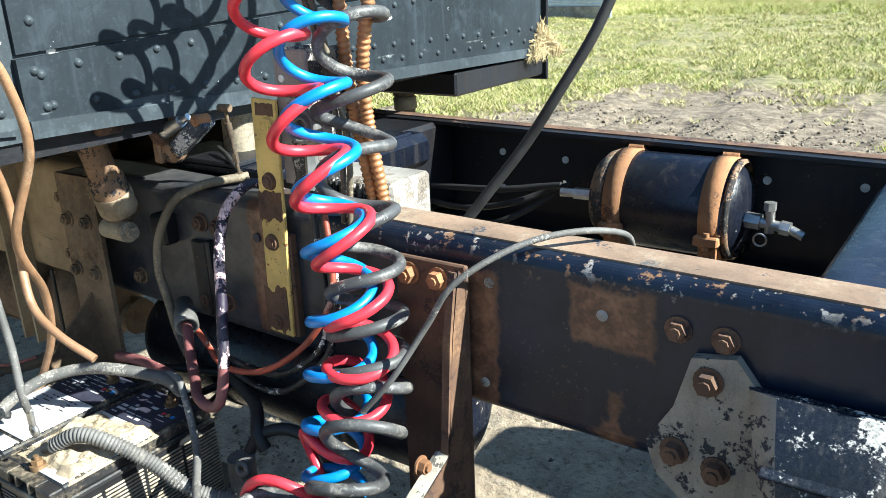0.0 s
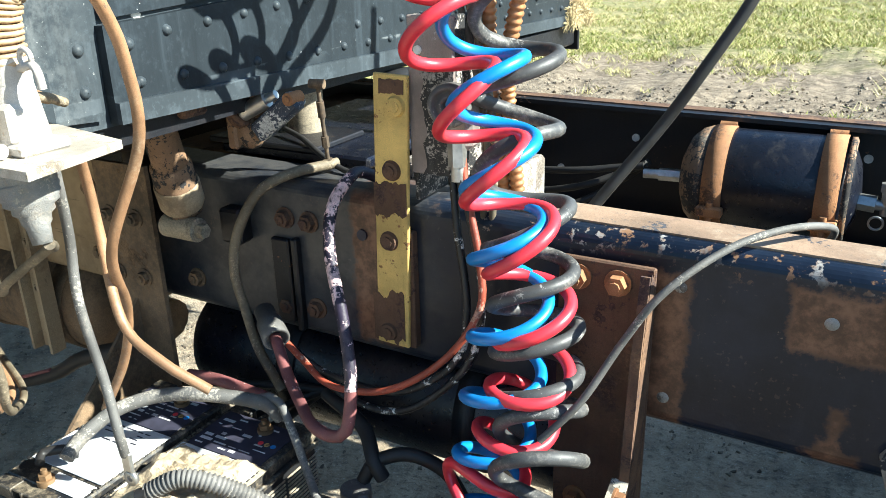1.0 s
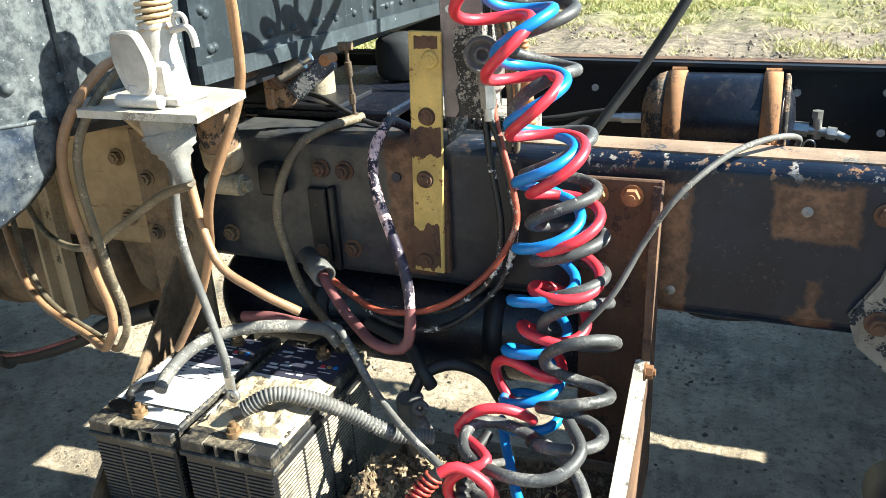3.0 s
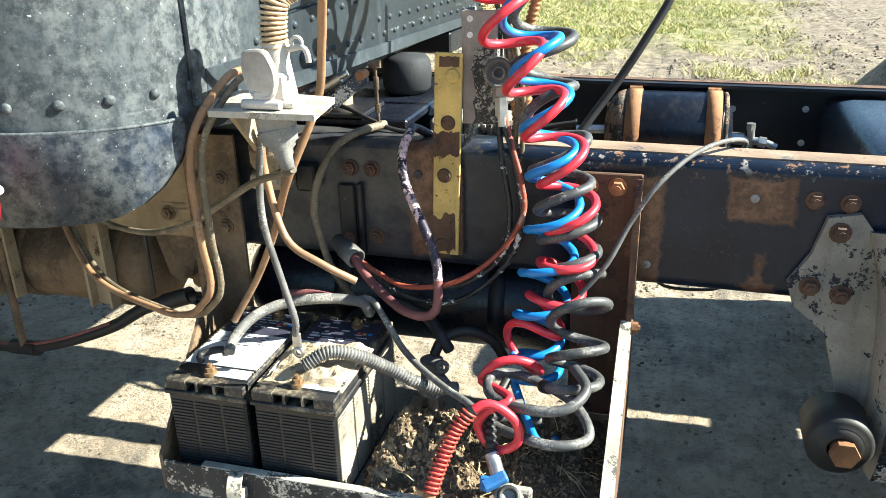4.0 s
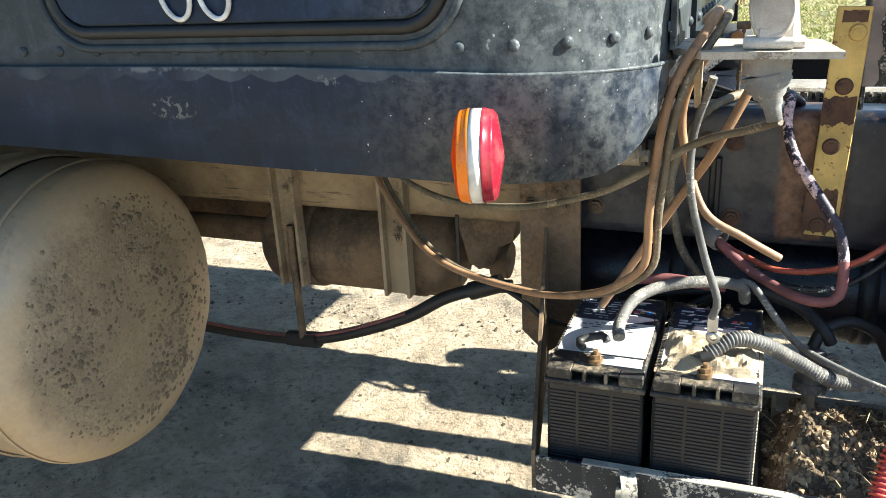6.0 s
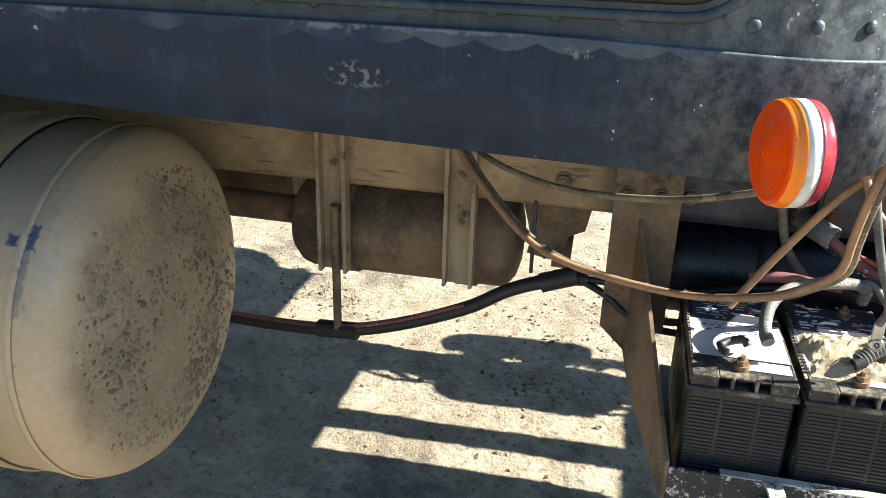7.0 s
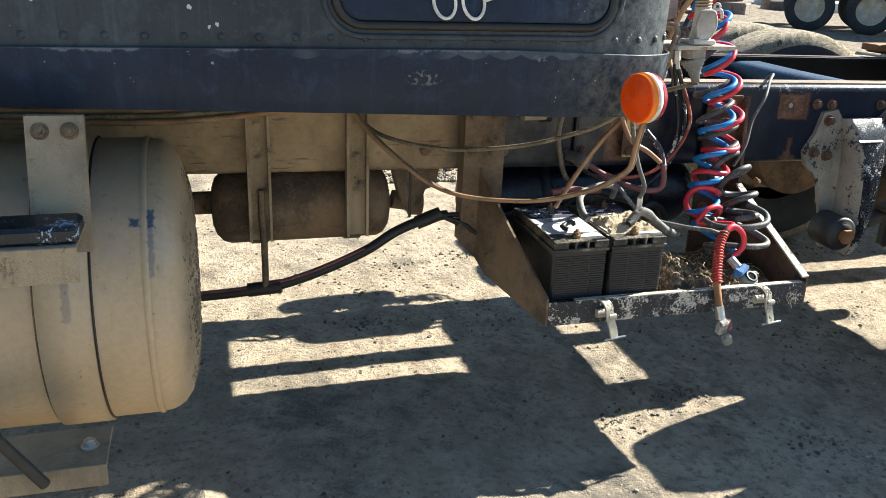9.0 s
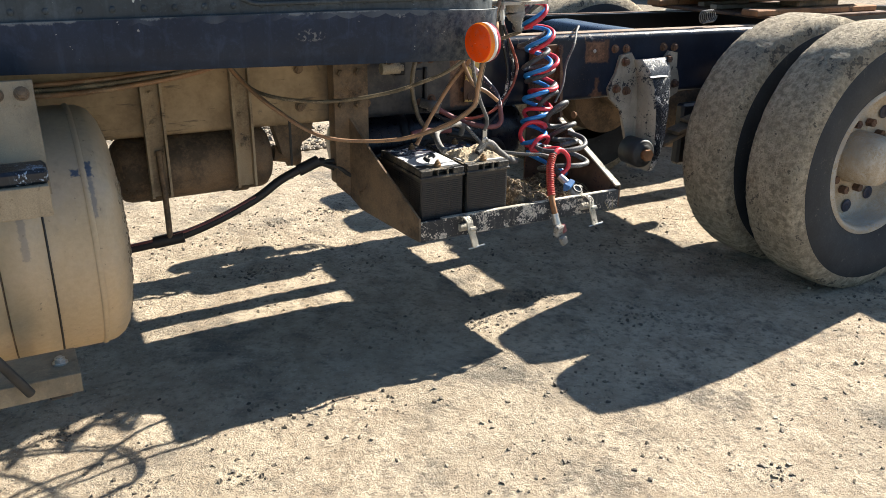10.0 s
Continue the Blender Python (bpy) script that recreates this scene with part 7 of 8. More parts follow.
def build_small_tank():
    tk = thing("reservoir", (-1.65, 1.46, 0.59), "brown dusty air reservoir hung under the rail", "air tank")
    cy, cz, R = 1.474, 0.652, 0.113
    part("shell", Mesh().lathe((-1.945, cy, cz), (1, 0, 0), [(0, 0.001), (0.004, 0.055), (0.014, 0.085), (0.034, 0.106), (0.055, R), (0.50, R), (0.518, 0.106), (0.534, 0.085), (0.542, 0.055), (0.545, 0.001)], 40), "brown_steel", tk)
    part("outlet", Mesh().cyl((-1.385, cy, cz), (-1.33, cy, cz - 0.01), 0.03, seg=16).cyl((-1.33, cy, cz - 0.01), (-1.29, cy, cz - 0.012), 0.045, seg=12), "brown_steel", tk)
    for x in (-1.804, -1.520):
        st = Mesh().prism([(x - 0.036, RY - 0.001), (x + 0.030, RY - 0.001), (x + 0.030, RY - 0.034), (x + 0.022, RY - 0.034), (x + 0.022, RY - 0.010), (x - 0.028, RY - 0.010), (x - 0.028, RY - 0.034), (x - 0.036, RY - 0.034)], "z", 0.585, 1.03)
        s = part("strap", st, "strap_tan", tk, "dusty channel strap")
        part("strap_band", Mesh().lathe((x, cy, cz), (1, 0, 0), [(-0.026, R + 0.001), (-0.026, R + 0.006), (0.022, R + 0.006), (0.022, R + 0.001)], 40), "brown_steel", s)
        for z in (0.928, 0.830, 0.726):
            part("bolt", Mesh().bolt((x - 0.004, RY - 0.010, z), (0, -1, 0), 0.009, 0.006), "strap_tan", s)
    part("drop_bar", Mesh().tube(smooth_line([(-1.803, 1.332, 0.74), (-1.803, 1.328, 0.66), (-1.80, 1.325, 0.58), (-1.80, 1.325, 0.425)], 0.02), 0.010, 8), "brown_steel", tk, "brown drop bar holding the loom")
    part("bracket", Mesh().prism([(-1.40, 0.775), (-1.25, 0.775), (-1.262, 0.715), (-1.295, 0.70), (-1.31, 0.655), (-1.345, 0.64), (-1.37, 0.66), (-1.385, 0.72)], "y", 1.40, 1.46), "brown_steel", tk, "irregular dusty cast bracket")
    part("pipe", Mesh().cyl((-2.3, 1.50, 0.66), (-1.93, 1.49, 0.66), 0.035, seg=16), "brown_steel", tk)
    tk.location.x += 0.033
    bt = thing("black_air_tank", (-0.66, 1.46, 0.53), "long black air tank hung under the rail behind the batteries", "air tank")
    part("shell", Mesh().lathe((-1.13, 1.475, 0.648), (1, 0, 0), [(0, 0.001), (0.005, 0.05), (0.018, 0.085), (0.04, 0.108), (0.065, 0.116), (0.775, 0.116), (0.80, 0.108), (0.822, 0.085), (0.835, 0.05), (0.84, 0.001)], 44), "black_gloss", bt)
    for x in (-0.86, -0.50):
        part("strap", Mesh().lathe((x, 1.475, 0.648), (1, 0, 0), [(-0.018, 0.1165), (-0.018, 0.120), (0.018, 0.120), (0.018, 0.1165)], 44), "black_steel", bt)
    gb = thing("gearbox_housing", (-2.1, 1.78, 0.55), "dark dusty gearbox housing between the rails", "gearbox")
    part("case", Mesh().cyl((-2.6, 1.78, 0.70), (-2.0, 1.78, 0.70), 0.20, 0.14, seg=24), "brown_steel", gb)


def build_air_tank():
    tk = thing("air_tank", (-0.14, 2.02, 0.84), "black air tank in rusty straps on the far rail", "air tank")
    cy, cz, R = 2.01, 0.932, 0.100
    part("shell", Mesh().lathe((-0.305, cy, cz), (1, 0, 0), [(0, 0.001), (0.006, 0.05), (0.018, 0.078), (0.034, 0.093), (0.05, R), (0.275, R), (0.291, 0.093), (0.307, 0.078), (0.319, 0.05), (0.325, 0.001)], 44), "black_gloss", tk)
    for x in (-0.232, -0.034):
        s = part("strap", Mesh().lathe((x, cy, cz), (1, 0, 0), [(-0.019, R + 0.0005), (-0.019, R + 0.004), (0.019, R + 0.004), (0.019, R + 0.0005)], 44), "rust_light", tk, "wide orange rusty strap")
        part("foot", Mesh().box((x - 0.024, cy - R - 0.012, cz - 0.05), (x + 0.024, cy - R + 0.02, cz - 0.03), 0.003).box((x - 0.018, cy - R + 0.006, cz - 0.16), (x + 0.018, cy - R + 0.012, cz - 0.04), 0.003).cyl((x, cy - R - 0.004, cz - 0.06), (x, cy - R - 0.004, cz - 0.022), 0.007, seg=10), "rust_light", s)
        part("lug", Mesh().cyl((x + 0.016, cy + 0.03, cz + R - 0.002), (x - 0.016, cy + 0.03, cz + R - 0.002), 0.010, seg=12), "rust_light", s)
        part("bracket", Mesh().box((x - 0.03, cy + R - 0.02, cz - 0.12), (x + 0.03, 2.117, cz + 0.06), 0.004), "black_steel", s)
    part("end_dome", Mesh().lathe((-0.309, cy, cz), (1, 0, 0), [(0, 0.001), (0.006, 0.05), (0.018, 0.079), (0.034, 0.0945), (0.052, R + 0.0012), (0.056, R - 0.002)], 44), "mottled", tk, "rusty worn end")
    part("seam", Mesh().lathe((-0.004, cy, cz), (1, 0, 0), [(-0.006, 0.094), (-0.006, R + 0.0010), (0.002, R + 0.0012), (0.006, 0.094)], 44), "mottled", tk, "rusty end seam")
    y1 = cy - 0.022
    valve = part("valve", Mesh().cyl((0.016, y1, cz - 0.01), (0.045, y1 - 0.002, cz - 0.012), 0.016, seg=6).cyl((0.045, y1 - 0.002, cz - 0.012), (0.085, y1 - 0.004, cz - 0.016), 0.010, seg=14), "zinc", tk, "zinc valve fitting")
    part("elbow", Mesh().tube(smooth_line([(0.062, y1 - 0.004, cz - 0.03), (0.062, y1 - 0.004, cz), (0.060, y1 - 0.003, cz + 0.026)], 0.006), 0.009, 12).cyl((0.060, y1 - 0.003, cz + 0.014), (0.060, y1 - 0.003, cz + 0.030), 0.012, seg=6), "zinc", valve)
    part("nut", Mesh().cyl((0.082, y1 - 0.004, cz - 0.016), (0.100, y1 - 0.005, cz - 0.018), 0.014, seg=6).cyl((0.1, y1 - 0.005, cz - 0.018), (0.125, y1 - 0.008, cz - 0.028), 0.009, seg=12), "zinc", valve)
    part("pull_ring", Mesh().tube([(0.05 + 0.012 * math.cos(a), y1 - 0.02, cz - 0.042 + 0.012 * math.sin(a)) for a in np.linspace(0, 6.2832, 20)], 0.0022, 6), "zinc", valve)
    part("fitting", Mesh().cyl((-0.305, cy - 0.02, cz), (-0.35, cy - 0.025, cz), 0.013, seg=6).cyl((-0.35, cy - 0.025, cz), (-0.38, cy - 0.03, cz), 0.010, seg=12), "zinc", tk, "zinc end fitting")
    tk.location = (-0.168, 2.101, 0.813)
    tk.scale = (1.05, 1.05, 1.05)
    for k in range(3):
        hose("air_line", [(-0.42, 2.06 + 0.02 * k, 0.925), (-0.48, 2.06 + 0.02 * k, 0.915 - 0.02 * k), (-0.58, 2.05, 0.90 - 0.04 * k), (-0.75, 2.08, 0.88 - 0.05 * k), (-1.0, 2.1, 0.86)], 0.008, "rubber", "black air line along the far rail", "air hose")


def build_far_reservoir():
    """Seen by its shadow alone, under the truck."""
    tk = thing("reservoir", (-0.20, 2.33, 0.82), "black air reservoir on the outside of the far rail", "air tank")
    part("shell", Mesh().lathe((-0.42, 2.335, 0.915), (1, 0, 0), [(0, 0.001), (0.01, 0.045), (0.03, 0.064), (0.05, 0.068), (0.33, 0.068), (0.35, 0.062), (0.37, 0.04), (0.375, 0.001)], 30), "black_steel", tk)
    for x in (-0.33, -0.14):
        part("bracket", Mesh().box((x - 0.02, 2.212, 0.87), (x + 0.02, 2.28, 0.95), 0.004), "black_steel", tk)
    turns = [(0.02 + 0.035 * a / 6.28 + 0.05 * math.cos(a), 2.30 + 0.03 * math.sin(2 * a), 0.925 + 0.055 * math.sin(a)) for a in np.linspace(0, 6.28 * 4, 90)]
    hose("air_line", [(-0.05, 2.33, 0.915), (0.0, 2.31, 0.90)] + turns[::3] + [(0.24, 2.25, 0.90), (0.30, 2.215, 0.90)], 0.006, "rubber", "coiled black air line hung on the far rail", "air hose")


def build_suspension():
    sk = thing("shock_absorber", (-0.93, 1.23, 0.98), "dusty rusty cab shock absorber leaning under the back wall", "shock absorber")
    a, b = Vector((-0.932, 1.212, 1.20)), Vector((-0.972, 1.285, 1.005))
    d = (b - a).normalized()
    part("body", Mesh().cyl(a, b - d * 0.05, 0.024, 0.028, seg=24).lathe(b - d * 0.075, d, [(0, 0.028), (0.004, 0.033), (0.085, 0.034), (0.096, 0.030), (0.105, 0.018), (0.106, 0.001)], 26), "mottled", sk)
    part("dust_sleeve", Mesh().lathe(b - d * 0.035, d, [(0, 0.0345), (0.002, 0.0365), (0.040, 0.0365), (0.046, 0.034)], 26), "strap_tan", sk, "pale dusty sleeve")
    part("eye", Mesh().cyl(b + Vector((-0.03, -0.01, -0.045)), b + Vector((0.04, -0.01, -0.045)), 0.02, seg=18).cyl(b + Vector((0.03, -0.01, -0.045)), b + Vector((0.055, -0.01, -0.045)), 0.012, seg=6), "dusty_steel", sk, "grey dusty bush and bolt")
    part("mount", Mesh().box((-0.97, 1.19, 1.165), (-0.84, 1.24, 1.20), 0.005), "rust", sk)
    part("mount", Mesh().box((-0.93, 1.318, 0.925), (-0.885, 1.352, 0.985), 0.005), "black_steel", sk)
    lv = thing("leveling_valve", (-0.83, 1.38, 1.09), "greasy cab height control valve and latch under the back wall", "valve")
    part("body", Mesh().box((-0.91, 1.34, 1.135), (-0.84, 1.40, 1.185), 0.01).box((-0.90, 1.33, 1.085), (-0.88, 1.35, 1.16), 0.004), "mottled", lv)
    tilt = pose(0, 0, 0, 0, -38, 8)
    arm = part("latch_arm", Mesh().box((-0.856, 1.336, 1.126), (-0.760, 1.362, 1.158), 0.005, tilt).box((-0.846, 1.366, 1.136), (-0.775, 1.386, 1.158), 0.006, tilt), "latch_paint", lv, "chipped blue-black latch arm")
    part("roller", Mesh().cyl((-0.775, 1.336, 1.172), (-0.775, 1.366, 1.172), 0.010, seg=14).cyl((-0.775, 1.333, 1.172), (-0.775, 1.337, 1.172), 0.006, seg=6), "rust_light", arm, "rusty pin")
    part("rod", Mesh().cyl((-0.875, 1.335, 1.140), (-0.822, 1.346, 1.168), 0.0135, seg=16).cyl((-0.822, 1.346, 1.168), (-0.806, 1.349, 1.176), 0.007, seg=12), "zinc", lv, "short bright steel rod")
    part("cup", Mesh().lathe((-0.878, 1.334, 1.140), (0.86, 0.18, 0.46), [(-0.004, 0.001), (-0.004, 0.020), (0.010, 0.022), (0.014, 0.018), (0.010, 0.001)], 18), "rust", lv, "rusty cup")
    part("knuckle", Mesh().lathe((-0.875, 1.36, 1.105), (0.3, -0.2, 1), [(-0.02, 0.001), (-0.016, 0.018), (0.0, 0.026), (0.016, 0.022), (0.03, 0.012), (0.032, 0.001)], 16, 0, lambda k, i, h, r: r * (1 + 0.18 * noise.noise((k, i * 0.9, 2)))), "mottled", lv)
    part("link_rod", Mesh().cyl((-0.765, 1.40, 1.185), (-0.770, 1.42, 1.045), 0.0036, seg=10).cyl((-0.766, 1.404, 1.158), (-0.767, 1.408, 1.132), 0.0062, seg=12).cyl((-0.768, 1.412, 1.10), (-0.769, 1.415, 1.082), 0.0062, seg=6).cyl((-0.7695, 1.418, 1.062), (-0.770, 1.42, 1.045), 0.0075, seg=12).cyl((-0.778, 1.398, 1.186), (-0.754, 1.402, 1.186), 0.0075, seg=12), "brown_steel", lv, "dusty threaded link rod")
    bg = thing("cab_air_spring", (-0.86, 1.74, 1.04), "black rubber cab air spring between the rails", "air spring")
    part("bellows", Mesh().lathe((-0.815, 1.76, 1.06), (0, 0, 1), [(0, 0.001), (0, 0.05), (0.012, 0.060), (0.045, 0.063), (0.078, 0.060), (0.09, 0.050), (0.095, 0.001)], 32), "sidewall", bg)
    part("piston", Mesh().cyl((-0.92, 1.56, 1.04), (-0.92, 1.56, 1.155), 0.034, seg=24).cyl((-0.92, 1.56, 1.15), (-0.92, 1.56, 1.16), 0.046, seg=24), "dusty_steel", bg, "dusty grey steel cylinder")
    part("saddle", Mesh().box((-1.04, 1.46, 1.036), (-0.72, 1.90, 1.056), 0.006).box((-0.78, 1.62, 0.97), (-0.70, 1.95, 1.05), 0.02), "black_gloss", bg, "black pressed crossmember saddle")
    part("plate", Mesh().box((-1.06, 1.45, 1.056), (-0.82, 1.60, 1.066), 0.003), "black_steel", bg)
    fs = thing("fuel_filter_box", (-0.57, 1.58, 1.0), "white grimy ribbed plastic box behind the channel", "box")
    part("box", Mesh().box((-0.68, 1.50, 0.92), (-0.47, 1.62, 1.052), 0.006), "white_dusty", fs)
    rb = Mesh()
    for k in range(14):
        rb.box((-0.675 + k * 0.0145, 1.494, 0.93), (-0.668 + k * 0.0145, 1.502, 1.045), 0.001)
    part("ribs", rb, "chipped_black", fs, "dirty ribs")
    hose("air_line", [(-0.92, 1.50, 1.08), (-0.86, 1.47, 1.075), (-0.80, 1.44, 1.06), (-0.74, 1.42, 1.045), (-0.70, 1.42, 1.04)], 0.005, "rubber", "thin black air line by the air spring", "air hose")


def build_hanger():
    hg = thing("spring_hanger", (0.2, 1.26, 0.45), "cast steel suspension hanger with chipped black and white paint", "suspension hanger")
    y0 = RY - 0.001
    dx, dz = 0.034, 0.0
    wing = [(x + dx, z + dz) for x, z in [(0.095, 0.935), (0.150, 0.945), (0.185, 0.90), (0.33, 0.90), (0.365, 0.94), (0.41, 0.93), (0.415, 0.87), (0.44, 0.80), (0.435, 0.755), (0.38, 0.73), (0.30, 0.52), (0.245, 0.43), (0.19, 0.44), (0.165, 0.55), (0.12, 0.70), (0.055, 0.755), (0.04, 0.80), (0.075, 0.86)]]
    part("flange_plate", Mesh().prism(wing, "y", y0 - 0.016, y0), "casting_pale", hg, "worn pale flange plate")
    # forward-standing web, narrowing towards the eye
    sec = [(0.915, 0.165, 0.350, 0.030), (0.87, 0.180, 0.345, 0.070), (0.80, 0.198, 0.335, 0.095), (0.70, 0.208, 0.325, 0.112), (0.58, 0.212, 0.300, 0.125), (0.48, 0.212, 0.272, 0.122), (0.44, 0.215, 0.258, 0.105)]
    vs = []
    for z, xa, xb, d in [(z + dz, a + dx, b + dx, d) for z, a, b, d in sec]:
        e = 0.2 * (xb - xa)
        vs += [(xa, y0 - 0.012, z), (xa + 0.004, y0 - d * 0.8, z), (xa + e, y0 - d, z), (xb - e, y0 - d, z), (xb - 0.004, y0 - d * 0.8, z), (xb, y0 - 0.012, z)]
    wb = Mesh().add(vs, [(k * 6 + i, k * 6 + i + 1, (k + 1) * 6 + i + 1, (k + 1) * 6 + i) for k in range(len(sec) - 1) for i in (2, 3, 4)], True)
    wb.add(vs, [(k * 6 + i, k * 6 + i + 1, (k + 1) * 6 + i + 1, (k + 1) * 6 + i) for k in range(len(sec) - 1) for i in (0, 1)], True, 1)
    wb.add(vs[:6], [(0, 1, 2, 3, 4, 5)]).add(vs[-6:], [(5, 4, 3, 2, 1, 0)])
    web = part("web", wb, ["casting", "casting_pale"], hg, "tapering cast leg")
    part("raised_lettering", Mesh().box((0.235, y0 - 0.086, 0.838), (0.335, y0 - 0.080, 0.852), 0.002, pose(0, 0, 0, -65, 0, 0)), "casting", web, "raised bar of illegible casting marks")
    for x, z in ((0.118, 0.908), (0.356, 0.906), (0.080, 0.797), (0.135, 0.785), (0.408, 0.797), (0.365, 0.785)):
        part("bolt", Mesh().bolt((x + dx, y0 - 0.016, z + dz), (0, -1, 0), 0.0145, 0.015), "rust", hg, "big rusty bolt with washer")
    bush = Mesh().lathe((0.185, 1.195, 0.535), (0, 1, 0), [(0, 0.024), (0.002, 0.040), (0.006, 0.042), (0.006, 0.052), (0.012, 0.060), (0.105, 0.060), (0.105, 0.001)], 36)
    part("bushing", bush, "rubber", hg, "round rubber spring eye bushing")
    part("pin", Mesh().cyl((0.190, 1.185, 0.533), (0.190, 1.31, 0.533), 0.022, seg=20).cyl((0.190, 1.176, 0.533), (0.190, 1.188, 0.533), 0.027, seg=6), "rust_light", hg, "rusty eye pin")
    ax = thing("axle", (0.8, 1.78, 0.45), "dark dusty drive axle with leaf springs", "axle")
    part("housing", Mesh().cyl((0.8, 1.0, 0.59), (0.8, 2.56, 0.59), 0.075, seg=24).lathe((0.65, 1.78, 0.59), (1, 0, 0), [(0, 0.001), (0.01, 0.10), (0.06, 0.19), (0.16, 0.21), (0.26, 0.17), (0.31, 0.08), (0.32, 0.001)], 28), "brown_steel", ax)
    for y in (1.28, 2.28):
        lf = Mesh()
        for k in range(5):
            w = 0.55 - 0.08 * k
            for j in range(8):
                xa, xb = 0.8 - w + j * w / 4, 0.8 - w + (j + 1) * w / 4
                f = lambda x: 0.66 + 0.018 * k - 0.05 * ((x - 0.8) / 0.55) ** 2 * 0 - 0.10 * ((x - 0.8) / 0.55) ** 2
                lf.add([(xa, y - 0.04, f(xa)), (xb, y - 0.04, f(xb)), (xb, y + 0.04, f(xb)), (xa, y + 0.04, f(xa)), (xa, y - 0.04, f(xa) + 0.014), (xb, y - 0.04, f(xb) + 0.014), (xb, y + 0.04, f(xb) + 0.014), (xa, y + 0.04, f(xa) + 0.014)],
                       [(0, 3, 2, 1), (4, 5, 6, 7), (0, 1, 5, 4), (2, 3, 7, 6), (1, 2, 6, 5), (3, 0, 4, 7)])
        part("leaf_spring", lf, "brown_steel", ax)
    for y in (1.20, 2.36):
        part("brake_drum", Mesh().cyl((0.8, y - 0.06, 0.585), (0.8, y + 0.10, 0.585), 0.235, seg=36), "brown_steel", ax)
        # Black instead of dusty brown: shade behind the hanger put into the colour.
        part("equalizer", Mesh().box((0.42, y + 0.12, 0.44), (1.35, y + 0.17, 0.72), 0.02), "black_steel", ax)
    part("brake_chamber", Mesh().cyl((0.45, 1.62, 0.52), (0.45, 1.62, 0.70), 0.085, seg=24), "brown_steel", ax)
    ax.location.x += 0.08
    ax.location.z -= 0.02


# ---- wheels ----
def build_wheels():
    R, W = 0.540, 0.27
    def wheel(x, y, outward, label):
        c = (x, y, GZ + R - 0.006)
        wh = thing("wheel", c, label, "wheel", "rear wheels")
        seg = 180
        h = W / 2
        prof = [(-h * 0.72, 0.300), (-h * 0.95, 0.36), (-h, 0.43), (-h * 0.96, 0.48), (-h * 0.86, 0.518), (-h * 0.78, R - 0.006), (-h * 0.62, R), (-h * 0.3, R + 0.002), (0, R + 0.003), (h * 0.3, R + 0.002), (h * 0.62, R), (h * 0.78, R - 0.006), (h * 0.86, 0.518), (h * 0.96, 0.48), (h, 0.43), (h * 0.95, 0.36), (h * 0.72, 0.300)]
        def wob(k, i, hh, r):
            a = 2 * math.pi * i / seg
            v = r
            if k in (4, 12) and i % 3 == 0:
                v -= 0.007
            if 5 <= k <= 11:
                v += 0.0022 * noise.noise((math.cos(a) * 9 + x, math.sin(a) * 9, hh * 14 + y)) + 0.003 * noise.noise((math.cos(a) * 40, math.sin(a) * 40, hh * 60 + y))
            return v
        t = part("tyre", Mesh().lathe(c, (0, 1, 0), prof, seg, 0, wob), ["tire", "sidewall"], wh, "worn tyre caked with dried mud")
        me = t.data
        for poly in me.polygons:
            rr = math.hypot(poly.center.x, poly.center.z)
            poly.material_index = 1 if rr < 0.490 else 0
        s = outward
        dish = [(s * h * 0.72, 0.302), (s * h * 0.80, 0.288), (s * h * 0.60, 0.272), (s * (-0.01), 0.268), (s * (-0.02), 0.25), (s * (-0.03), 0.17), (s * (-0.03), 0.10)] if s < 0 and y < 0.8 or s > 0 and y > 2.8 else [(s * h * 0.72, 0.302), (s * h * 0.6, 0.272), (s * -0.02, 0.26), (s * -0.03, 0.10)]
        rim = part("rim", Mesh().lathe(c, (0, 1, 0), dish, 64), "rim", wh, "white dusty steel rim")
        if y < 0.8 or y > 2.8:
            for k in range(10):
                a = 2 * math.pi * (k + 0.5) / 10
                p = Vector(c) + Vector((math.cos(a) * 0.215, s * (-0.020), math.sin(a) * 0.215))
                # Shade inside the hand hole, painted as an ink-dark disc.
                part("hand_hole_disc", Mesh().lathe(p, (0, s, 0), [(0.0, 0.001), (0.004, 0.001), (0.004, 0.026), (0.0, 0.028)], 18), "ink", rim, "dark disc painted as the shade in a hand hole")
                q = Vector(c) + Vector((math.cos(a + 0.3) * 0.145, s * (-0.028), math.sin(a + 0.3) * 0.145))
                part("wheel_nut", Mesh().cyl(q, q + Vector((0, s * 0.03, 0)), 0.017, seg=6), "rust", rim, "rusty wheel nut")
            part("hub", Mesh().lathe(c, (0, s, 0), [(-0.04, 0.11), (0.06, 0.105), (0.10, 0.095), (0.115, 0.07), (0.12, 0.001)], 32), "rim", wh, "dusty axle hub")
        return wh
    for x in (0.88, 2.28):
        wheel(x, 0.680, -1, "muddy outer dual truck wheel with white rim")
        wheel(x, 1.030, -1, "muddy inner dual truck wheel")
        wheel(x, 2.530, 1, "muddy inner dual truck wheel beyond the frame")
        wheel(x, 2.880, 1, "muddy outer dual truck wheel beyond the frame")


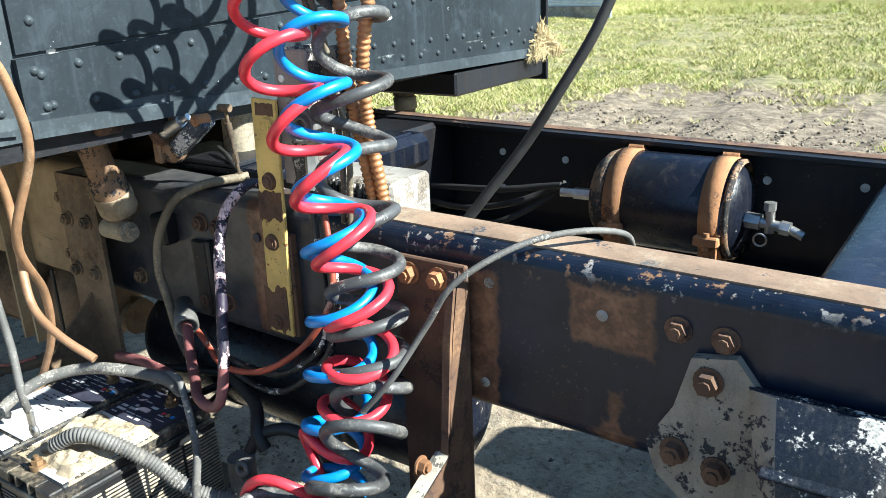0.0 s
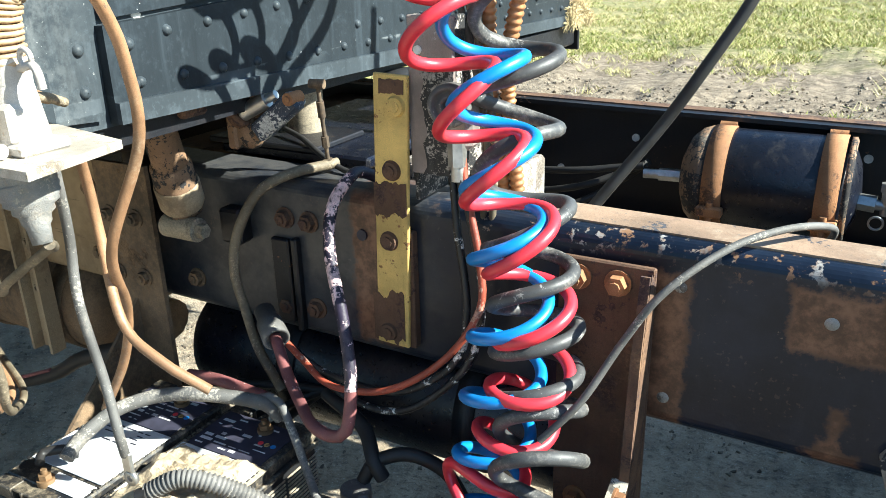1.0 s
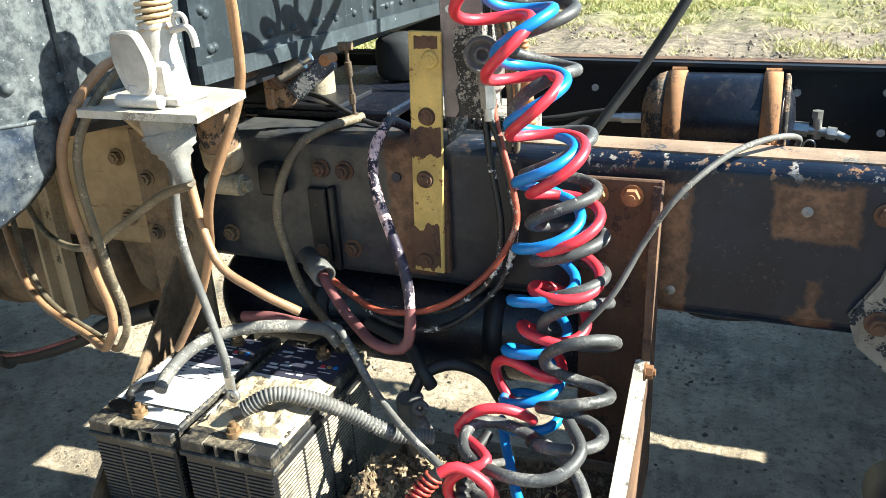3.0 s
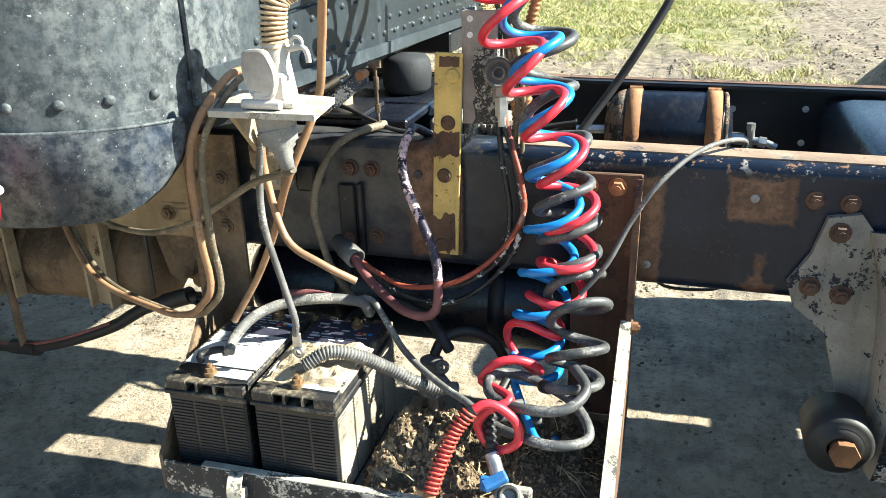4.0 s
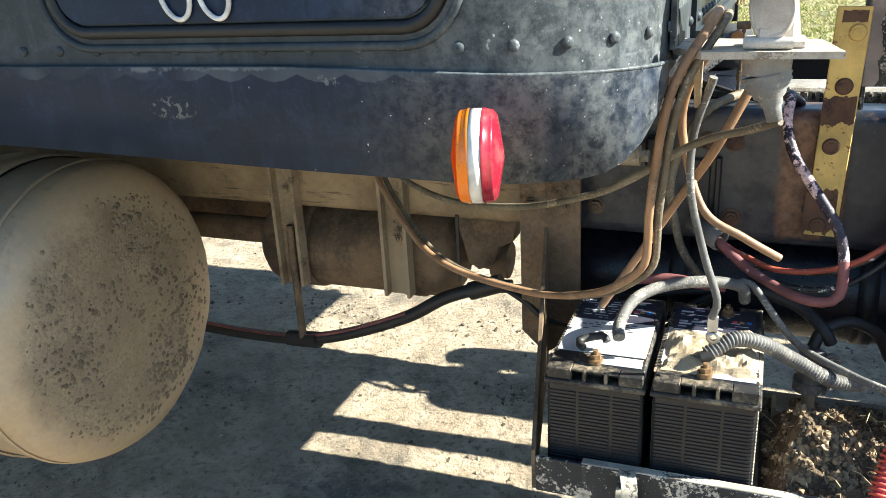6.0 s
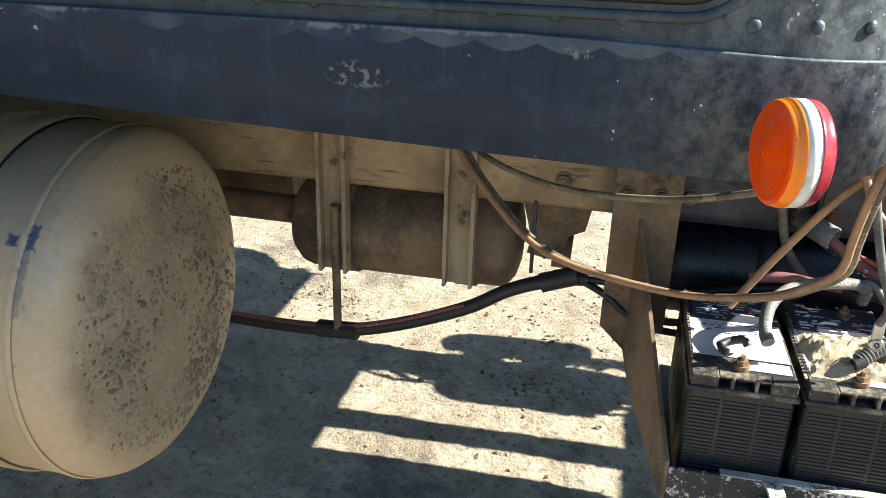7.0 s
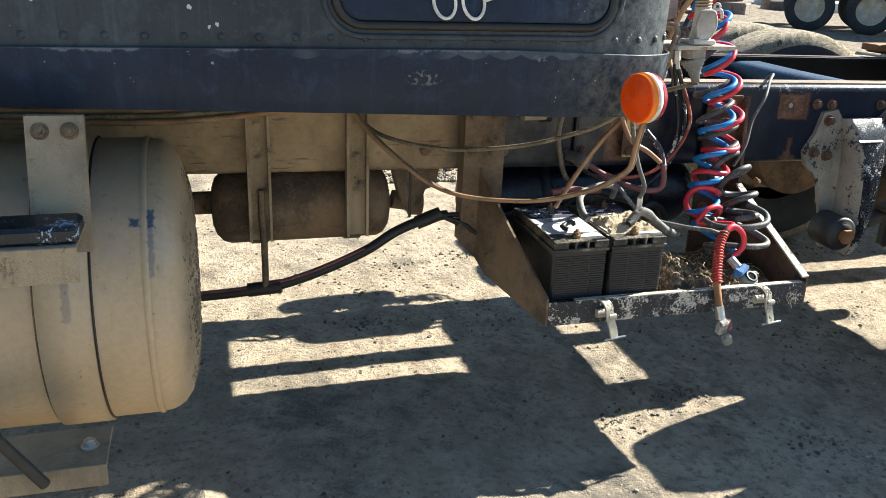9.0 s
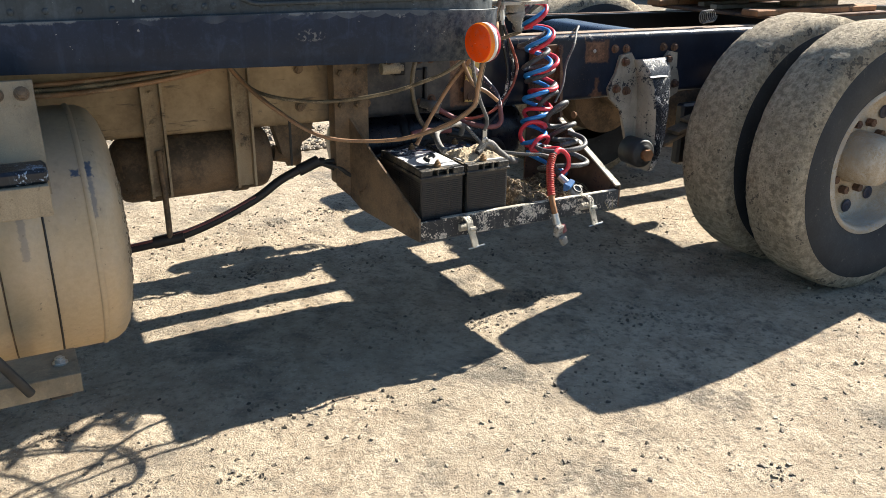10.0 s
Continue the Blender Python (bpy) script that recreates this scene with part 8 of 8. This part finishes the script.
def build_rear_deck():
    fw = thing("fifth_wheel", (1.5, 1.78, 1.04), "rusty brown fifth wheel coupling on the frame", "coupling")
    part("base_plate", Mesh().box((1.05, 1.36, 1.041), (1.9, 2.20, 1.056), 0.004), "rust", fw)
    for y in (1.40, 2.06):
        part("slide_rail", Mesh().box((0.98, y, 1.056), (1.85, y + 0.10, 1.085), 0.005), "rust_light", fw)
    part("top_plate", Mesh().prism([(1.05, 1.50), (1.25, 1.40), (1.75, 1.42), (1.95, 1.62), (1.95, 1.94), (1.75, 2.14), (1.25, 2.16), (1.05, 2.06)], "z", 1.12, 1.155), "rust", fw, "greasy rusty top plate")
    for y in (1.44, 2.0):
        part("pedestal", Mesh().box((1.3, y, 1.085), (1.6, y + 0.12, 1.12), 0.01), "brown_steel", fw)
    for k, (x, y, l, w, a) in enumerate(((1.12, 1.60, 0.45, 0.06, 4), (1.10, 1.78, 0.5, 0.05, -3), (1.15, 1.96, 0.4, 0.04, 8))):
        m = pose(0, 0, 0, 0, 0, a)
        solid("loose_plank", Mesh().box((x, y - w / 2, 1.0572 + 0.001 * k), (x + l, y + w / 2, 1.078 + 0.001 * k), 0.002, m), "wood_grey", "grey weathered plank lying on the frame", "plank", "planks on the frame", base=(x + l / 2, y, 1.057))
    wire = [(0.62 + 0.028 * math.cos(a) + 0.02 * a / 6.28, 1.385 + 0.008 * a / 6.28, 1.069 + 0.028 * math.sin(a)) for a in np.linspace(0, 6.28 * 5, 90)]
    solid("wire_coil", Mesh().tube(wire, 0.0022, 6), "rubber_grey", "coil of thin wire lying on the frame", "wire", base=(0.65, 1.40, 1.04))


# ---- background ----
def build_background():
    sh = thing("shed", (-10.5, 21.5, GZ), "galvanised corrugated iron shed at the field edge", "shed")
    x0, x1, y0 = -16.0, -8.9, 21.0
    w = Mesh()
    n = 56
    pts = []
    for k in range(n * 4 + 1):
        z = 0.35 + k * 0.019
        pts.append((y0 + 0.012 * math.sin(k * math.pi / 2), z))
    vs = [(x, y, z) for x in (x0, x1) for y, z in pts]
    w.add(vs, [(i, i + 1, len(pts) + i + 1, len(pts) + i) for i in range(len(pts) - 1)], True)
    part("wall", w, "corrugated", sh, "pale corrugated sheets")
    part("corner_sheet", Mesh().box((x1, y0 - 0.03, 0.05), (x1 + 0.32, y0 + 0.02, 4.0), 0.01), "corrugated", sh, "flat grey corner sheet")
    part("end_wall", Mesh().prism([(x1 + 0.30, y0 + 0.02), (x1 + 0.32, y0 + 0.02), (x1 - 3.0, y0 + 6), (x1 - 3.05, y0 + 6)], "z", 0.05, 4.0), "corrugated", sh)
    part("footing", Mesh().box((x0, y0 - 0.05, 0.0), (x1, y0 + 0.1, 0.36), 0.02), "wood_grey", sh, "concrete footing")
    part("roof", Mesh().box((x0 - 0.3, y0 - 0.4, 4.4), (x1 + 0.4, y0 + 6.3, 4.5), 0.02), "corrugated", sh)
    for k in range(9):
        x, y = -14 + k * 5.0, 31 + (k % 3)
        solid("fence_post", Mesh().cyl((x, y, 0), (x, y, 1.3), 0.05, 0.045, seg=10), "wood_grey", "grey weathered fence post in the grass", "fence post", "fence posts", base=(x, y, 0))
    rnd = random.Random(21)
    # hedge of tall weeds at the far edge
    me = Mesh()
    for k in range(9000):
        x, y = rnd.uniform(-34, 26), rnd.uniform(33, 44)
        h = rnd.uniform(0.4, 1.6) * (1 + 0.5 * noise.noise((x * 0.2, y * 0.2, 0)))
        z = rnd.random() * h
        s = rnd.uniform(0.10, 0.3)
        a, b = rnd.uniform(0, 6.28), rnd.uniform(-1, 1)
        d1 = Vector((math.cos(a), math.sin(a), b)) * s
        d2 = Vector((-math.sin(a), math.cos(a), rnd.uniform(-1, 1))) * s * 0.5
        c = Vector((x, y, GZ + z))
        me.v.extend([tuple(c - d1), tuple(c + d2), tuple(c + d1), tuple(c - d2)])
        n0 = len(me.v)
        me.f.append((n0 - 4, n0 - 3, n0 - 2, n0 - 1))
        me.s.append(False)
        me.m.append(0)
    o = bpy.data.meshes.new("weeds")
    o.from_pydata(me.v, [], me.f)
    o.materials.append(MAT["grass"])
    tagged(new("weeds", o), "tall green weeds along the far field edge", "weeds", kind="stuff")
    # parked machine and scrap beyond the rear wheels
    tr = thing("parked_truck", (12.9, 14.0, GZ), "faded yellow flatbed truck parked in the yard", "truck")
    def at(a, b):
        return (12.9 + a * 0.8 - b * 0.6, 14.0 + a * -0.6 + b * -0.8)
    m = pose(0, 0, 0, 0, 0, -37)
    def blk(name, cx, cz, sx, sy, sz, mat, label=""):
        x, y = at(cx, 0)
        part(name, Mesh().box((x - sx / 2, y - sy / 2, cz - sz / 2), (x + sx / 2, y + sy / 2, cz + sz / 2), 0.03, m), mat, tr, label)
    blk("chassis", 0, 1.0, 7.0, 0.9, 0.25, "scrap")
    blk("deck", -0.6, 1.35, 5.2, 2.4, 0.2, "truck_yellow", "yellow deck frame")
    blk("cab", 2.9, 1.9, 1.7, 2.3, 1.6, "truck_yellow")
    blk("load", -1.0, 1.8, 3.6, 2.0, 0.7, "scrap", "rusty load")
    for cx in (-2.0, -0.8, 2.6):
        for b in (1.0, -1.0):
            x, y = at(cx, b)
            d = Vector((-0.6, -0.8, 0)) * (1 if b > 0 else -1)
            wl = part("wheel", Mesh().lathe((x, y, GZ + 0.5), d, [(-0.13, 0.30), (-0.14, 0.45), (-0.10, 0.5), (0.10, 0.5), (0.14, 0.45), (0.13, 0.30)], 36), "sidewall", tr, "dusty black wheel")
            part("rim", Mesh().lathe((x, y, GZ + 0.5), d, [(0.12, 0.30), (0.02, 0.26), (0.03, 0.1), (0.06, 0.001)], 28), "rim", wl)
    for k in range(26):
        x, y = 6 + rnd.uniform(0, 16), 19 + rnd.uniform(0, 7)
        a = rnd.uniform(0, 180)
        sx, sy, sz = rnd.uniform(0.4, 2.2), rnd.uniform(0.3, 1.2), rnd.uniform(0.2, 1.1)
        sc = thing("scrap_stack", (x, y, GZ), "stack of scrap metal and timber in the yard", "scrap", "scrap stacks in the yard")
        part("block", Mesh().box((x - sx / 2, y - sy / 2, GZ - 0.02), (x + sx / 2, y + sy / 2, GZ + sz), 0.03, pose(0, 0, 0, 0, 0, a)), rnd.choice(["scrap", "rust", "corrugated", "wood_grey"]), sc)
        part("pipe", Mesh().cyl((x - sx / 2, y, GZ + sz + 0.04), (x + sx / 2, y + 0.2, GZ + sz + 0.06), 0.05, seg=10), "rust", sc, "rusty pipe on top")
    for k in range(3):
        x, y = 4.6 + 1.2 * k, 6.8 + 0.6 * k
        dw = thing("discarded_wheel", (x, y, GZ), "muddy discarded truck wheel lying in the yard", "wheel", "discarded wheels")
        part("tyre", Mesh().lathe((x, y, GZ + 0.16), (0, 0, 1), [(-0.14, 0.30), (-0.16, 0.42), (-0.12, 0.52), (0.12, 0.52), (0.16, 0.42), (0.14, 0.30), (-0.14, 0.30)], 40), "tire", dw)
        part("rim", Mesh().lathe((x, y, GZ + 0.16), (0, 0, 1), [(0.10, 0.299), (0.02, 0.27), (0.03, 0.14), (0.06, 0.001)], 32), "rim", dw)


build_ground()
build_frame()
build_cab()
build_fuel_tank()
build_tray()
build_battery(-1.034, -0.863, 0.908, "black lead-acid battery with ribbed case and white sticker", False)
build_battery(-0.858, -0.686, 0.908, "dusty black battery with soil on its lid", True)
build_tray_soil()
build_marker_lamp()
build_socket()
build_yellow_bracket()
build_coils()
build_cables()
build_cab_corner()
build_front_lines()
build_loom()
build_small_tank()
build_air_tank()
build_far_reservoir()
build_suspension()
build_hanger()
build_wheels()
build_rear_deck()
build_background()
build_clods()
build_field_clods()
build_grass()
